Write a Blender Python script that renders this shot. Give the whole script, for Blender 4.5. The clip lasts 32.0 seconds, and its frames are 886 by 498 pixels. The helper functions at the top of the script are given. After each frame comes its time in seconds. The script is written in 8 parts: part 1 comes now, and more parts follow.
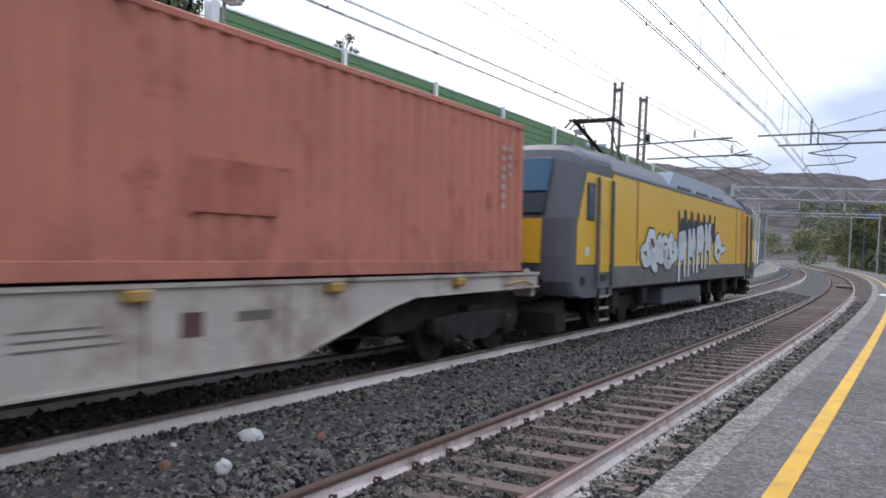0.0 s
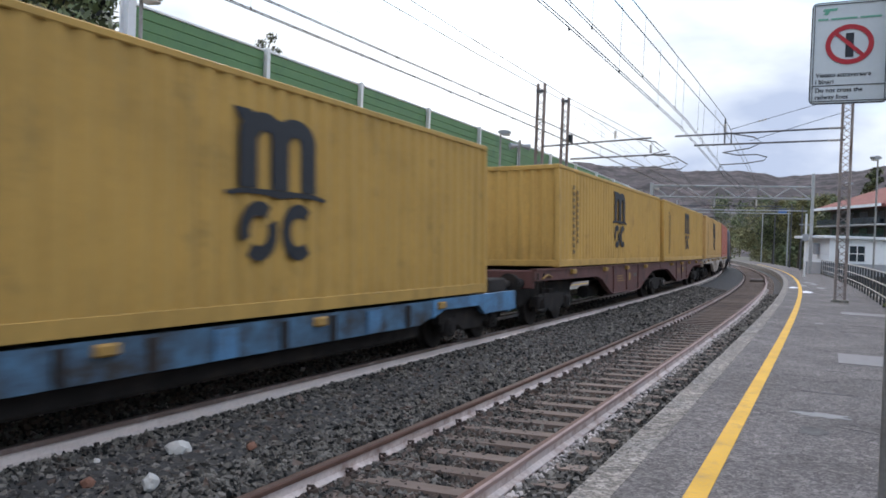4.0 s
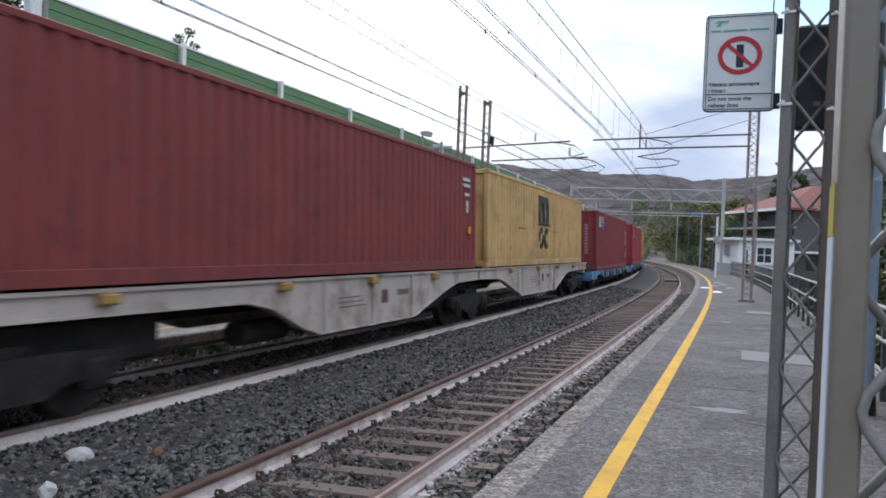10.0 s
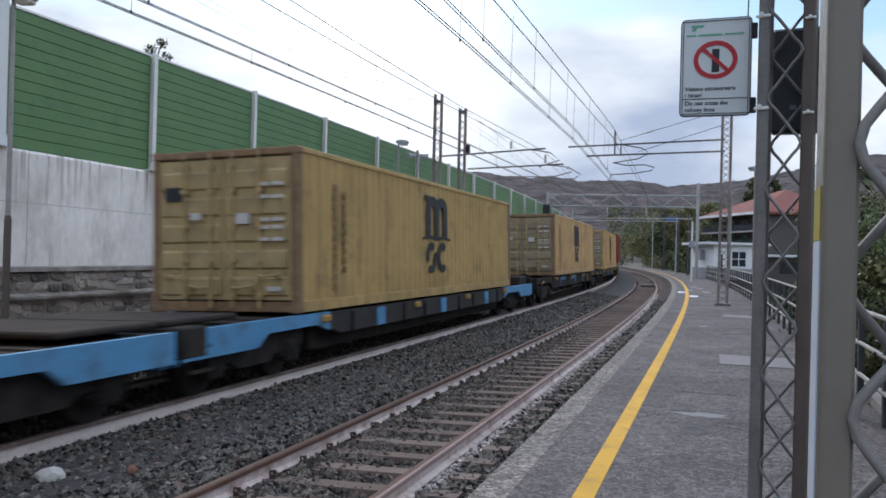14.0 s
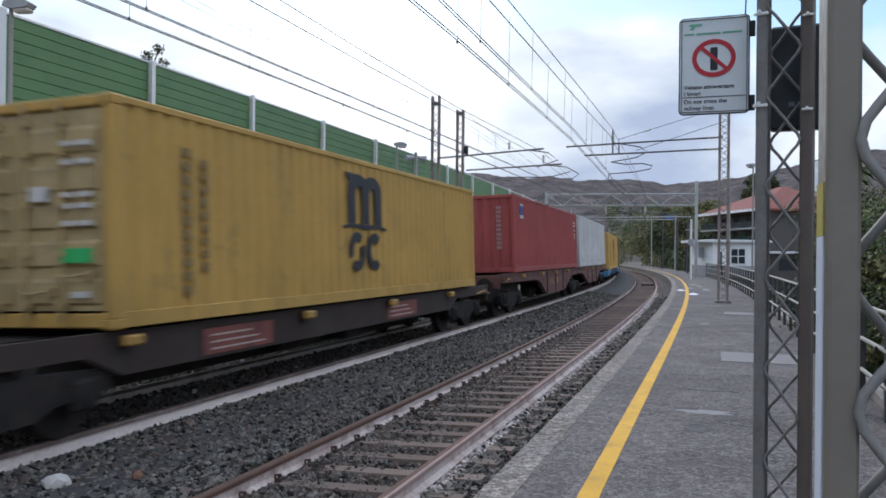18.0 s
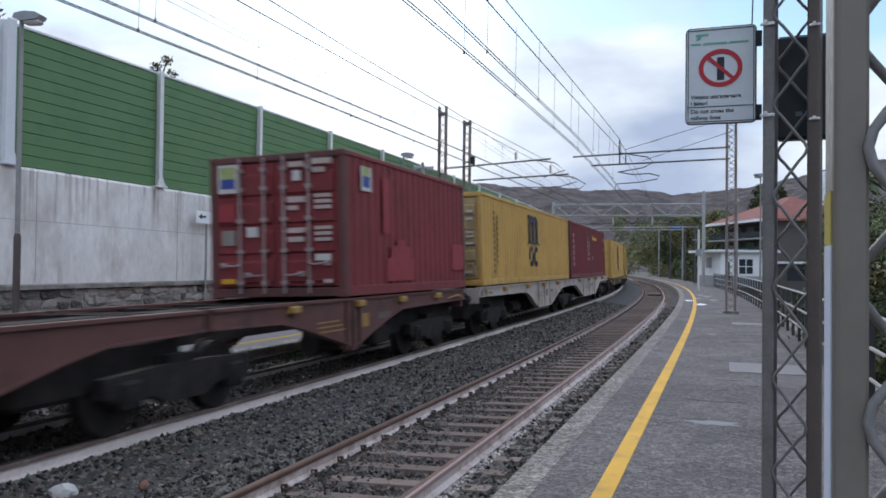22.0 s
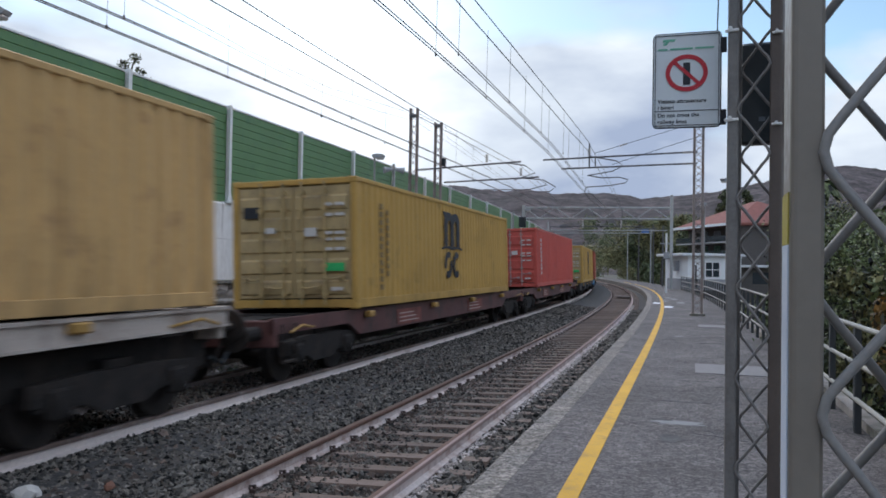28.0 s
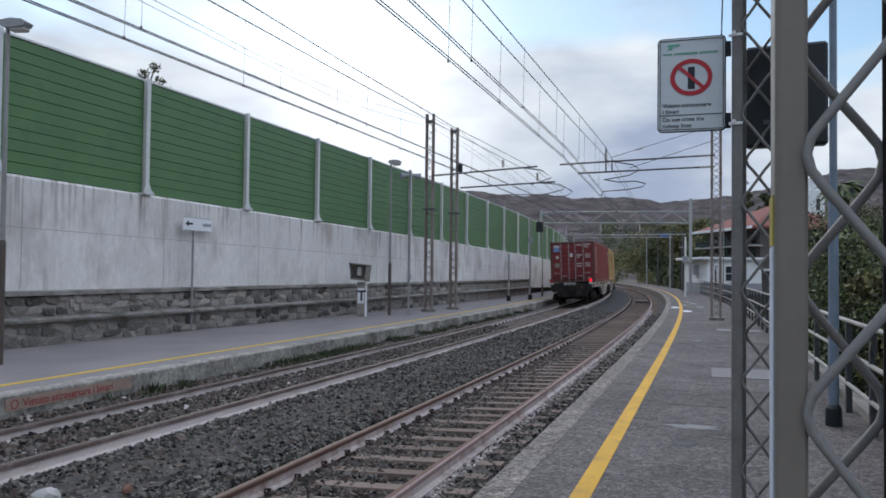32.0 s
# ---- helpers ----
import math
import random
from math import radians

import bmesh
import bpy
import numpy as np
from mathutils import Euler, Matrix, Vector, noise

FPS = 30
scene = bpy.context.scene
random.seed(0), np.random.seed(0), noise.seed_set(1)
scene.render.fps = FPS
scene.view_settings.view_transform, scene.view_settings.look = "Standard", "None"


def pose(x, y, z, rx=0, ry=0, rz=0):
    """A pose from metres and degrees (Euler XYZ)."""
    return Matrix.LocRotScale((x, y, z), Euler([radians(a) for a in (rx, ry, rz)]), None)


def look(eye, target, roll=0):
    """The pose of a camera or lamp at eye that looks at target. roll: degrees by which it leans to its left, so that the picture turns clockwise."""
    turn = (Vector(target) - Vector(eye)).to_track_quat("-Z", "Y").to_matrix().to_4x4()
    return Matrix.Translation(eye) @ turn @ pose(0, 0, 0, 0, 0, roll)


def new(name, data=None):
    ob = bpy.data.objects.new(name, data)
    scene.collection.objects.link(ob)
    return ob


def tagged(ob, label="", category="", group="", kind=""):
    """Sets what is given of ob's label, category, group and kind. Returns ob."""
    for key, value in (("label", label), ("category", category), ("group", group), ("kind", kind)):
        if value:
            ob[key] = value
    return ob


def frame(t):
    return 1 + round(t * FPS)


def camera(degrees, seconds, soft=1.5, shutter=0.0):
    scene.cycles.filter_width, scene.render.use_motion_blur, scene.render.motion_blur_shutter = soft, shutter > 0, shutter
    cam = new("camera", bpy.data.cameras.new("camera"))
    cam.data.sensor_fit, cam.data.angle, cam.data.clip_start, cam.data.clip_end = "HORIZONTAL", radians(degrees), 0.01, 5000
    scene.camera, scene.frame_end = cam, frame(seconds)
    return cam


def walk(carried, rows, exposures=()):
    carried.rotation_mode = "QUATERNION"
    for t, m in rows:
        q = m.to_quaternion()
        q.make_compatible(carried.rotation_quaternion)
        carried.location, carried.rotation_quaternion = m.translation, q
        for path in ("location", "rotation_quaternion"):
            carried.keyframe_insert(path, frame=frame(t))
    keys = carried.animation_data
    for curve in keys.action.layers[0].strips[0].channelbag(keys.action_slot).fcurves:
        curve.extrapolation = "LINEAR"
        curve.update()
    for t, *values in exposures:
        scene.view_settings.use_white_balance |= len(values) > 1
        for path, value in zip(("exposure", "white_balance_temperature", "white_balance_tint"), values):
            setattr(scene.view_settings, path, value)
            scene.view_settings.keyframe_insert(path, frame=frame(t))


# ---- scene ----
cam = camera(58.13, 32.0, soft=1.7, shutter=0.3)
PATH = [
    (0.0, pose(-0.096, 0.102, 1.976, 89.062, -2.931, -1.338)),
    (0.5, pose(-0.154, 0.065, 2.008, 88.887, -2.835, -2.784)),
    (1.0, pose(-0.191, 0.029, 2.008, 89.410, -2.379, -3.454)),
    (1.5, pose(-0.208, 0.029, 2.008, 89.532, -2.066, -4.165)),
    (2.0, pose(-0.185, 0.033, 2.010, 90.051, -1.917, -5.079)),
    (2.5, pose(-0.156, 0.042, 2.013, 90.455, -1.722, -5.334)),
    (4.5, pose(-0.130, 0.105, 2.011, 88.883, -2.526, -7.424)),
    (5.0, pose(-0.135, 0.106, 2.008, 88.763, -2.904, -8.314)),
    (5.5, pose(-0.132, 0.105, 2.009, 89.029, -2.711, -8.917)),
    (6.0, pose(-0.128, 0.100, 2.008, 88.965, -2.122, -9.643)),
    (6.5, pose(-0.118, 0.096, 2.010, 88.876, -1.592, -10.320)),
    (7.0, pose(-0.110, 0.093, 2.009, 88.814, -1.269, -11.010)),
    (7.5, pose(-0.103, 0.091, 2.005, 88.784, -1.432, -11.461)),
    (8.0, pose(-0.101, 0.090, 2.010, 89.695, -1.456, -10.950)),
    (8.5, pose(-0.093, 0.098, 2.009, 90.017, -1.556, -10.413)),
    (9.0, pose(-0.068, 0.105, 2.002, 88.801, -1.647, -7.755)),
    (9.5, pose(-0.041, 0.076, 2.013, 89.509, -1.983, -8.185)),
    (10.0, pose(-0.030, 0.059, 2.018, 89.532, -2.343, -12.032)),
    (10.5, pose(-0.031, 0.066, 2.018, 89.755, -2.206, -12.897)),
    (11.0, pose(-0.027, 0.096, 2.011, 89.486, -1.617, -12.104)),
    (11.5, pose(-0.021, 0.110, 2.010, 89.452, -2.428, -11.685)),
    (12.0, pose(-0.019, 0.104, 2.019, 90.035, -2.475, -11.192)),
    (12.5, pose(-0.030, 0.095, 2.021, 90.066, -2.109, -12.108)),
    (13.0, pose(-0.027, 0.103, 2.024, 90.160, -2.574, -12.562)),
    (13.5, pose(-0.025, 0.112, 2.028, 90.183, -2.269, -13.101)),
    (14.0, pose(-0.018, 0.125, 2.021, 90.196, -1.498, -13.657)),
    (14.5, pose(-0.024, 0.129, 2.020, 90.124, -0.585, -14.119)),
    (16.5, pose(-0.043, 0.116, 2.024, 89.948, -0.151, -13.933)),
    (17.0, pose(-0.040, 0.114, 2.022, 90.122, -0.246, -13.781)),
    (17.5, pose(-0.034, 0.120, 2.025, 90.193, -0.556, -13.736)),
    (18.0, pose(-0.043, 0.110, 2.019, 90.317, -0.628, -13.716)),
    (18.5, pose(-0.047, 0.096, 2.017, 90.411, -0.293, -12.922)),
    (19.0, pose(-0.049, 0.091, 2.015, 90.488, -0.051, -12.820)),
    (19.5, pose(-0.057, 0.087, 2.020, 90.622, -0.026, -12.958)),
    (20.0, pose(-0.063, 0.071, 2.025, 90.868, -0.265, -13.117)),
    (20.5, pose(-0.063, 0.074, 2.020, 90.970, -0.788, -13.316)),
    (21.0, pose(-0.063, 0.079, 2.020, 91.041, -1.252, -13.454)),
    (21.5, pose(-0.045, 0.107, 2.014, 90.999, -1.158, -13.480)),
    (22.0, pose(-0.043, 0.108, 2.016, 91.043, -0.643, -13.225)),
    (22.5, pose(-0.049, 0.105, 2.018, 91.089, -0.299, -12.846)),
    (23.0, pose(-0.068, 0.079, 2.012, 91.156, -0.663, -12.901)),
    (23.5, pose(-0.073, 0.056, 2.014, 91.328, -1.088, -13.973)),
    (24.0, pose(-0.063, 0.047, 2.012, 91.692, -1.202, -17.181)),
    (24.5, pose(-0.058, 0.072, 2.018, 91.944, -1.004, -16.242)),
    (25.0, pose(-0.064, 0.067, 2.016, 91.607, -0.998, -15.458)),
    (25.5, pose(-0.063, 0.086, 2.012, 91.015, -1.216, -13.891)),
    (27.5, pose(-0.051, 0.058, 2.011, 91.270, -1.435, -15.694)),
    (28.0, pose(-0.048, 0.076, 2.004, 91.217, -0.950, -15.344)),
    (28.5, pose(-0.049, 0.085, 1.999, 90.985, -0.674, -14.782)),
    (29.0, pose(-0.049, 0.097, 2.003, 90.838, -0.834, -14.253)),
    (29.5, pose(-0.050, 0.098, 1.995, 90.732, -1.314, -13.944)),
    (30.0, pose(-0.039, 0.091, 1.997, 90.669, -1.468, -13.629)),
    (30.5, pose(-0.017, 0.058, 1.990, 90.687, -1.261, -13.531)),
    (31.0, pose(0.003, 0.035, 1.989, 90.900, -0.661, -13.249)),
    (31.5, pose(-0.011, 0.006, 1.994, 91.157, -0.415, -13.272)),
    (32.0, pose(0.000, -0.000, 1.998, 91.590, -0.636, -14.004)),
]
EXPOSURES = [(0.0, 0.7, 6800, 11), (2.0, 0.53, 6800, 11), (5.0, 0.56, 6800, 11), (8.0, 0.62, 6800, 11), (11.0, 0.48, 6800, 11), (13.0, 0.23, 6700, 11), (14.5, 0.23, 6600, 10), (17.0, 0.38, 6600, 10), (18.0, 0.31, 6600, 10), (20.0, 0.19, 6600, 10), (22.0, 0.25, 6500, 10), (23.0, 0.22, 6500, 10), (25.0, 0.04, 6500, 10), (28.0, 0.09, 6500, 10), (30.0, 0.2, 6560, 10), (31.0, 0.12, 6640, 10), (32.0, -0.02, 6640, 10)]
walk(cam, PATH, EXPOSURES)

# ---- world, sun, exposure ----
scene.view_settings.exposure = 0.0
world = bpy.data.worlds.new("sky")
scene.world = world
world.use_nodes = True
wn, wl = world.node_tree.nodes, world.node_tree.links
wn.clear()
w_out = wn.new("ShaderNodeOutputWorld")
w_bg = wn.new("ShaderNodeBackground")
w_sky = wn.new("ShaderNodeTexSky")
w_sky.sky_type = "NISHITA"
w_sky.sun_disc = False
w_sky.sun_elevation, w_sky.sun_rotation = radians(32), radians(2)
w_sky.air_density, w_sky.dust_density, w_sky.ozone_density = 1.0, 0.4, 3.0
w_co = wn.new("ShaderNodeTexCoord")
w_map = wn.new("ShaderNodeMapping")
w_map.inputs["Scale"].default_value, w_map.inputs["Location"].default_value = (1.0, 1.0, 2.4), (3.7, 1.9, 0.6)
w_n1 = wn.new("ShaderNodeTexNoise")
w_n1.inputs["Scale"].default_value, w_n1.inputs["Detail"].default_value, w_n1.inputs["Roughness"].default_value = 2.6, 5.0, 0.5
w_n2 = wn.new("ShaderNodeTexNoise")
w_n2.inputs["Scale"].default_value, w_n2.inputs["Detail"].default_value = 4.2, 5.0
w_r1 = wn.new("ShaderNodeValToRGB")      # where the clouds lie
w_r1.color_ramp.elements[0].position, w_r1.color_ramp.elements[1].position = 0.37, 0.53
w_r2 = wn.new("ShaderNodeValToRGB")      # their light and dark parts
w_r2.color_ramp.elements[0].position, w_r2.color_ramp.elements[0].color = 0.27, (0.37, 0.45, 0.62, 1)
w_r2.color_ramp.elements[1].position, w_r2.color_ramp.elements[1].color = 0.65, (0.86, 0.94, 1.02, 1)
w_gain = wn.new("ShaderNodeMix")         # the open sky between them
w_gain.data_type, w_gain.blend_type = "RGBA", "MULTIPLY"
w_gain.inputs[0].default_value = 1.0
w_gain.inputs[7].default_value = (0.150, 0.153, 0.140, 1)
w_mix = wn.new("ShaderNodeMix")
w_mix.data_type = "RGBA"
w_dot = wn.new("ShaderNodeVectorMath")   # brighter veil round the hidden sun
w_dot.operation = "DOT_PRODUCT"
w_dot.inputs[1].default_value = Vector((0.13, 0.96, 0.225)).normalized()
w_glow = wn.new("ShaderNodeMapRange")
w_glow.inputs[1].default_value, w_glow.inputs[2].default_value = 0.975, 1.0
w_glow.inputs[3].default_value, w_glow.inputs[4].default_value = 0.0, 0.75
w_pow = wn.new("ShaderNodeMath")
w_pow.operation = "MULTIPLY"
w_add = wn.new("ShaderNodeMix")
w_add.data_type, w_add.blend_type = "RGBA", "ADD"
w_add.inputs[7].default_value = (1.0, 0.99, 0.96, 1)
wl.new(w_co.outputs["Generated"], w_map.inputs["Vector"])
wl.new(w_map.outputs[0], w_n1.inputs["Vector"])
wl.new(w_map.outputs[0], w_n2.inputs["Vector"])
w_z = wn.new("ShaderNodeSeparateXYZ")     # the cloud bank darkens towards the horizon
w_low = wn.new("ShaderNodeMapRange")
w_low.inputs[1].default_value, w_low.inputs[2].default_value = 0.075, 0.25
w_low.inputs[3].default_value, w_low.inputs[4].default_value = -0.115, 0.045
w_sum = wn.new("ShaderNodeMath")
w_sum.operation = "ADD"
wl.new(w_co.outputs["Generated"], w_z.inputs[0])
wl.new(w_z.outputs["Z"], w_low.inputs[0])
wl.new(w_n2.outputs[0], w_sum.inputs[0])
wl.new(w_low.outputs[0], w_sum.inputs[1])
wl.new(w_sum.outputs[0], w_r2.inputs[0])
w_sub = wn.new("ShaderNodeMath")           # and closes there
w_sub.operation = "SUBTRACT"
wl.new(w_n1.outputs[0], w_sub.inputs[0])
w_shut = wn.new("ShaderNodeMapRange")
w_shut.inputs[1].default_value, w_shut.inputs[2].default_value = 0.12, 0.29
w_shut.inputs[3].default_value, w_shut.inputs[4].default_value = -0.26, 0.12
wl.new(w_z.outputs["Z"], w_shut.inputs[0])
wl.new(w_shut.outputs[0], w_sub.inputs[1])
wl.new(w_sub.outputs[0], w_r1.inputs[0])
wl.new(w_sky.outputs[0], w_gain.inputs[6])
wl.new(w_r1.outputs[0], w_mix.inputs[0])
wl.new(w_gain.outputs[2], w_mix.inputs[6])
wl.new(w_r2.outputs[0], w_mix.inputs[7])
wl.new(w_co.outputs["Generated"], w_dot.inputs[0])
wl.new(w_dot.outputs["Value"], w_glow.inputs[0])
wl.new(w_glow.outputs[0], w_pow.inputs[0])
wl.new(w_glow.outputs[0], w_pow.inputs[1])
wl.new(w_pow.outputs[0], w_add.inputs[0])
wl.new(w_mix.outputs[2], w_add.inputs[6])
w_sep = wn.new("ShaderNodeSeparateXYZ")   # an overcast sky is brightest overhead
w_up = wn.new("ShaderNodeMapRange")
w_up.inputs[1].default_value, w_up.inputs[2].default_value = 0.335, 0.68
w_up.inputs[3].default_value, w_up.inputs[4].default_value = 0.0, 1.0
w_grad = wn.new("ShaderNodeMix")
w_grad.data_type, w_grad.blend_type = "RGBA", "MULTIPLY"
w_grad.inputs[0].default_value = 1.0
wl.new(w_co.outputs["Generated"], w_sep.inputs[0])
wl.new(w_sep.outputs["Z"], w_up.inputs[0])
w_warm = wn.new("ShaderNodeMix")
w_warm.data_type = "RGBA"
w_warm.inputs[6].default_value, w_warm.inputs[7].default_value = (1.0, 1.0, 1.0, 1), (4.15, 3.42, 2.92, 1)
wl.new(w_up.outputs[0], w_warm.inputs[0])
wl.new(w_warm.outputs[2], w_grad.inputs[7])
wl.new(w_add.outputs[2], w_grad.inputs[6])
wl.new(w_grad.outputs[2], w_bg.inputs[0])
w_bg.inputs[1].default_value = 1.0
wl.new(w_bg.outputs[0], w_out.inputs[0])

sun = new("sun", bpy.data.lights.new("sun", "SUN"))
sun.data.energy, sun.data.angle, sun.data.color = 0.5, radians(25), (1.0, 0.97, 0.92)
sun.matrix_world = look((0, 0, 60), (0.9, -28.6, 40.0))

# ---- helpers for building ----
D2 = 3.34          # from the near track's axis to the far track's
ZF = 0.20          # far rails' height over the near rails
ZP, ZQ = 0.30, 0.38  # near and far platform
CANT = 2.1
TS = np.arange(-620.0, 620.01, 0.25)


def bend(s):
    """Curvature of the line at s metres."""
    s = np.clip(s, 0.0, 115.0)
    return -0.000656 + 8.2647e-5 * s - 1.1806e-6 * s * s / 2


I0 = int(np.argmin(np.abs(TS)))
TH = np.cumsum(bend(TS)) * 0.25
TH = TH - TH[I0] - 0.5655
TX, TY = np.cumsum(-np.sin(TH)) * 0.25, np.cumsum(np.cos(TH)) * 0.25
TX, TY = TX - TX[I0] - 4.017, TY - TY[I0]


def at(s, o=0.0, z=0.0):
    """The place s metres along the near track, o metres to its right, at height z."""
    th = np.interp(s, TS, TH)
    return Vector((float(np.interp(s, TS, TX) + math.cos(th) * o), float(np.interp(s, TS, TY) + math.sin(th) * o), z))


def heading(s):
    """Turn about z that lays local x along the line."""
    return math.degrees(float(np.interp(s, TS, TH))) + 90.0


def along(s, o=0.0, z=0.0, turn=0.0):
    """A pose on the line: local x ahead, y to the left."""
    p = at(s, o, z)
    return pose(p.x, p.y, p.z, 0, 0, heading(s) + turn)


class Geo:
    """Collects vertices and faces of one mesh."""

    def __init__(self):
        self.v, self.f = [], []

    def add(self, verts, faces):
        n = len(self.v)
        self.v += [tuple(p) for p in verts]
        self.f += [tuple(i + n for i in q) for q in faces]
        return self

    def box(self, x0, x1, y0, y1, z0, z1, m=None):
        vs = [Vector((x, y, z)) for z in (z0, z1) for y in (y0, y1) for x in (x0, x1)]
        if m is not None:
            vs = [m @ p for p in vs]
        return self.add(vs, [(0, 2, 3, 1), (4, 5, 7, 6), (0, 1, 5, 4), (2, 6, 7, 3), (0, 4, 6, 2), (1, 3, 7, 5)])

    def cbox(self, x0, x1, y0, y1, z0, z1, c=0.01, m=None):
        """A box with chamfered edges."""
        bm = bmesh.new()
        bmesh.ops.create_cube(bm, size=1.0)
        for p in bm.verts:
            p.co = Vector(((x0 + x1) / 2 + p.co.x * (x1 - x0), (y0 + y1) / 2 + p.co.y * (y1 - y0), (z0 + z1) / 2 + p.co.z * (z1 - z0)))
        bmesh.ops.bevel(bm, geom=bm.edges[:], offset=c, segments=1, affect="EDGES")
        bm.verts.index_update()
        vs = [m @ p.co if m is not None else p.co.copy() for p in bm.verts]
        self.add(vs, [[p.index for p in q.verts] for q in bm.faces])
        bm.free()
        return self

    def tube(self, pts, r, n=8, caps=True):
        """A round bar through the points; r may be one radius or one for each point."""
        pts = [Vector(p) for p in pts]
        rs = r if isinstance(r, (list, tuple)) else [r] * len(pts)
        base = len(self.v)
        ref = None
        for i, p in enumerate(pts):
            d = (pts[min(i + 1, len(pts) - 1)] - pts[max(i - 1, 0)]).normalized()
            if ref is None:
                ref = d.orthogonal().normalized()
            ref = (ref - d * ref.dot(d)).normalized()
            w = d.cross(ref)
            for k in range(n):
                a = 2 * math.pi * k / n
                self.v.append(tuple(p + (ref * math.cos(a) + w * math.sin(a)) * rs[i]))
        for i in range(len(pts) - 1):
            for k in range(n):
                a, b = base + i * n + k, base + i * n + (k + 1) % n
                self.f.append((a, b, b + n, a + n))
        if caps:
            self.f.append(tuple(base + k for k in range(n))[::-1])
            self.f.append(tuple(base + (len(pts) - 1) * n + k for k in range(n)))
        return self

    def prism(self, outline, y0, y1, m=None):
        """An outline of (x, z) pushed from y0 to y1."""
        n = len(outline)
        vs = [Vector((x, y0, z)) for x, z in outline] + [Vector((x, y1, z)) for x, z in outline]
        if m is not None:
            vs = [m @ p for p in vs]
        return self.add(vs, [tuple(range(n)), tuple(range(2 * n - 1, n - 1, -1))] + [(i, i + n, (i + 1) % n + n, (i + 1) % n) for i in range(n)])

    def sweep(self, outline, s0, s1, step=2.0, shift=None, closed=True, rise=None):
        """An outline of (o, z) swept along the line; shift(s) moves it sideways, rise(s) up."""
        k = max(1, int(round((s1 - s0) / step)))
        n, base = len(outline), len(self.v)
        for i in range(k + 1):
            s = s0 + (s1 - s0) * i / k
            d, u = (shift(s) if shift else 0.0), (rise(s) if rise else 0.0)
            for o, z in outline:
                self.v.append(tuple(at(s, o + d, z + u)))
        m = n if closed else n - 1
        for i in range(k):
            for j in range(m):
                a, b = base + i * n + j, base + i * n + (j + 1) % n
                self.f.append((a, b, b + n, a + n))
        if closed:
            self.f.append(tuple(base + j for j in range(n))[::-1])
            self.f.append(tuple(base + k * n + j for j in range(n)))
        return self

    def disc(self, c, axis, r, h, n=20, r2=None):
        """A short cylinder round c."""
        a = Vector(axis).normalized()
        return self.tube([Vector(c) - a * h / 2, Vector(c) + a * h / 2], [r, r if r2 is None else r2], n)

    def mesh(self, name, smooth=False, fix=True):
        me = bpy.data.meshes.new(name)
        me.from_pydata(self.v, [], self.f)
        if fix:
            bm = bmesh.new()
            bm.from_mesh(me)
            bmesh.ops.recalc_face_normals(bm, faces=bm.faces)
            bm.to_mesh(me)
            bm.free()
        if smooth:
            me.polygons.foreach_set("use_smooth", [True] * len(me.polygons))
        return me


def put(ob, material):
    """Give ob its own material, whatever its mesh is shared with."""
    if not ob.data.materials:
        ob.data.materials.append(None)
    ob.material_slots[0].link = "OBJECT"
    ob.material_slots[0].material = material
    return ob


def part(name, geo, material, parent=None, label="", smooth=False, m=None):
    """One mesh object; under parent where given. geo: a Geo or a ready mesh."""
    me = geo if isinstance(geo, bpy.types.Mesh) else geo.mesh(name, smooth)
    ob = put(new(name, me), material)
    if parent is not None:
        ob.parent = parent
    if m is not None:
        ob.matrix_basis = m
    if label:
        tagged(ob, label)
    return ob


def thing(name, m, label, category, group="", kind=""):
    ob = new(name)
    ob.matrix_basis = m
    ob.empty_display_size = 0.1
    return tagged(ob, label, category, group, kind)


def moved(geo, m):
    out = Geo()
    return out.add([m @ Vector(p) for p in geo.v], geo.f)


# ---- materials ----
def mat(name, color, rough=0.7, metal=0.0, vary=0.25, scale=6.0, fine=60.0, bump=0.15, dirt=None, dirt_amount=0.0, stretch=(1, 1, 1), spec=0.4, island=0.0, rnd=0.0, dirt_scale=1.6):
    """Colour broken up at two scales, stains of a second colour, and fine relief."""
    m = bpy.data.materials.new(name)
    m.use_nodes = True
    n, k = m.node_tree.nodes, m.node_tree.links
    b = n["Principled BSDF"]
    b.inputs["Metallic"].default_value = metal
    b.inputs["Specular IOR Level"].default_value = spec
    co = n.new("ShaderNodeTexCoord")
    mp = n.new("ShaderNodeMapping")
    mp.inputs["Scale"].default_value = stretch
    k.new(co.outputs["Object"], mp.inputs["Vector"])
    big, small = n.new("ShaderNodeTexNoise"), n.new("ShaderNodeTexNoise")
    for t, sc, de in ((big, scale, 5.0), (small, fine, 3.0)):
        t.inputs["Scale"].default_value, t.inputs["Detail"].default_value = sc, de
        k.new(mp.outputs[0], t.inputs["Vector"])
    mixn = n.new("ShaderNodeMath")
    mixn.operation = "MULTIPLY_ADD"
    mixn.inputs[1].default_value = 0.45
    k.new(small.outputs[0], mixn.inputs[0])
    half = n.new("ShaderNodeMath")
    half.operation = "MULTIPLY"
    half.inputs[1].default_value = 0.55
    k.new(big.outputs[0], half.inputs[0])
    k.new(half.outputs[0], mixn.inputs[2])
    last = mixn.outputs[0]
    for amount, src in ((island, "geo"), (rnd, "obj")):
        if amount:
            g = n.new("ShaderNodeNewGeometry") if src == "geo" else n.new("ShaderNodeObjectInfo")
            ma = n.new("ShaderNodeMath")
            ma.operation = "MULTIPLY_ADD"
            ma.inputs[1].default_value = amount
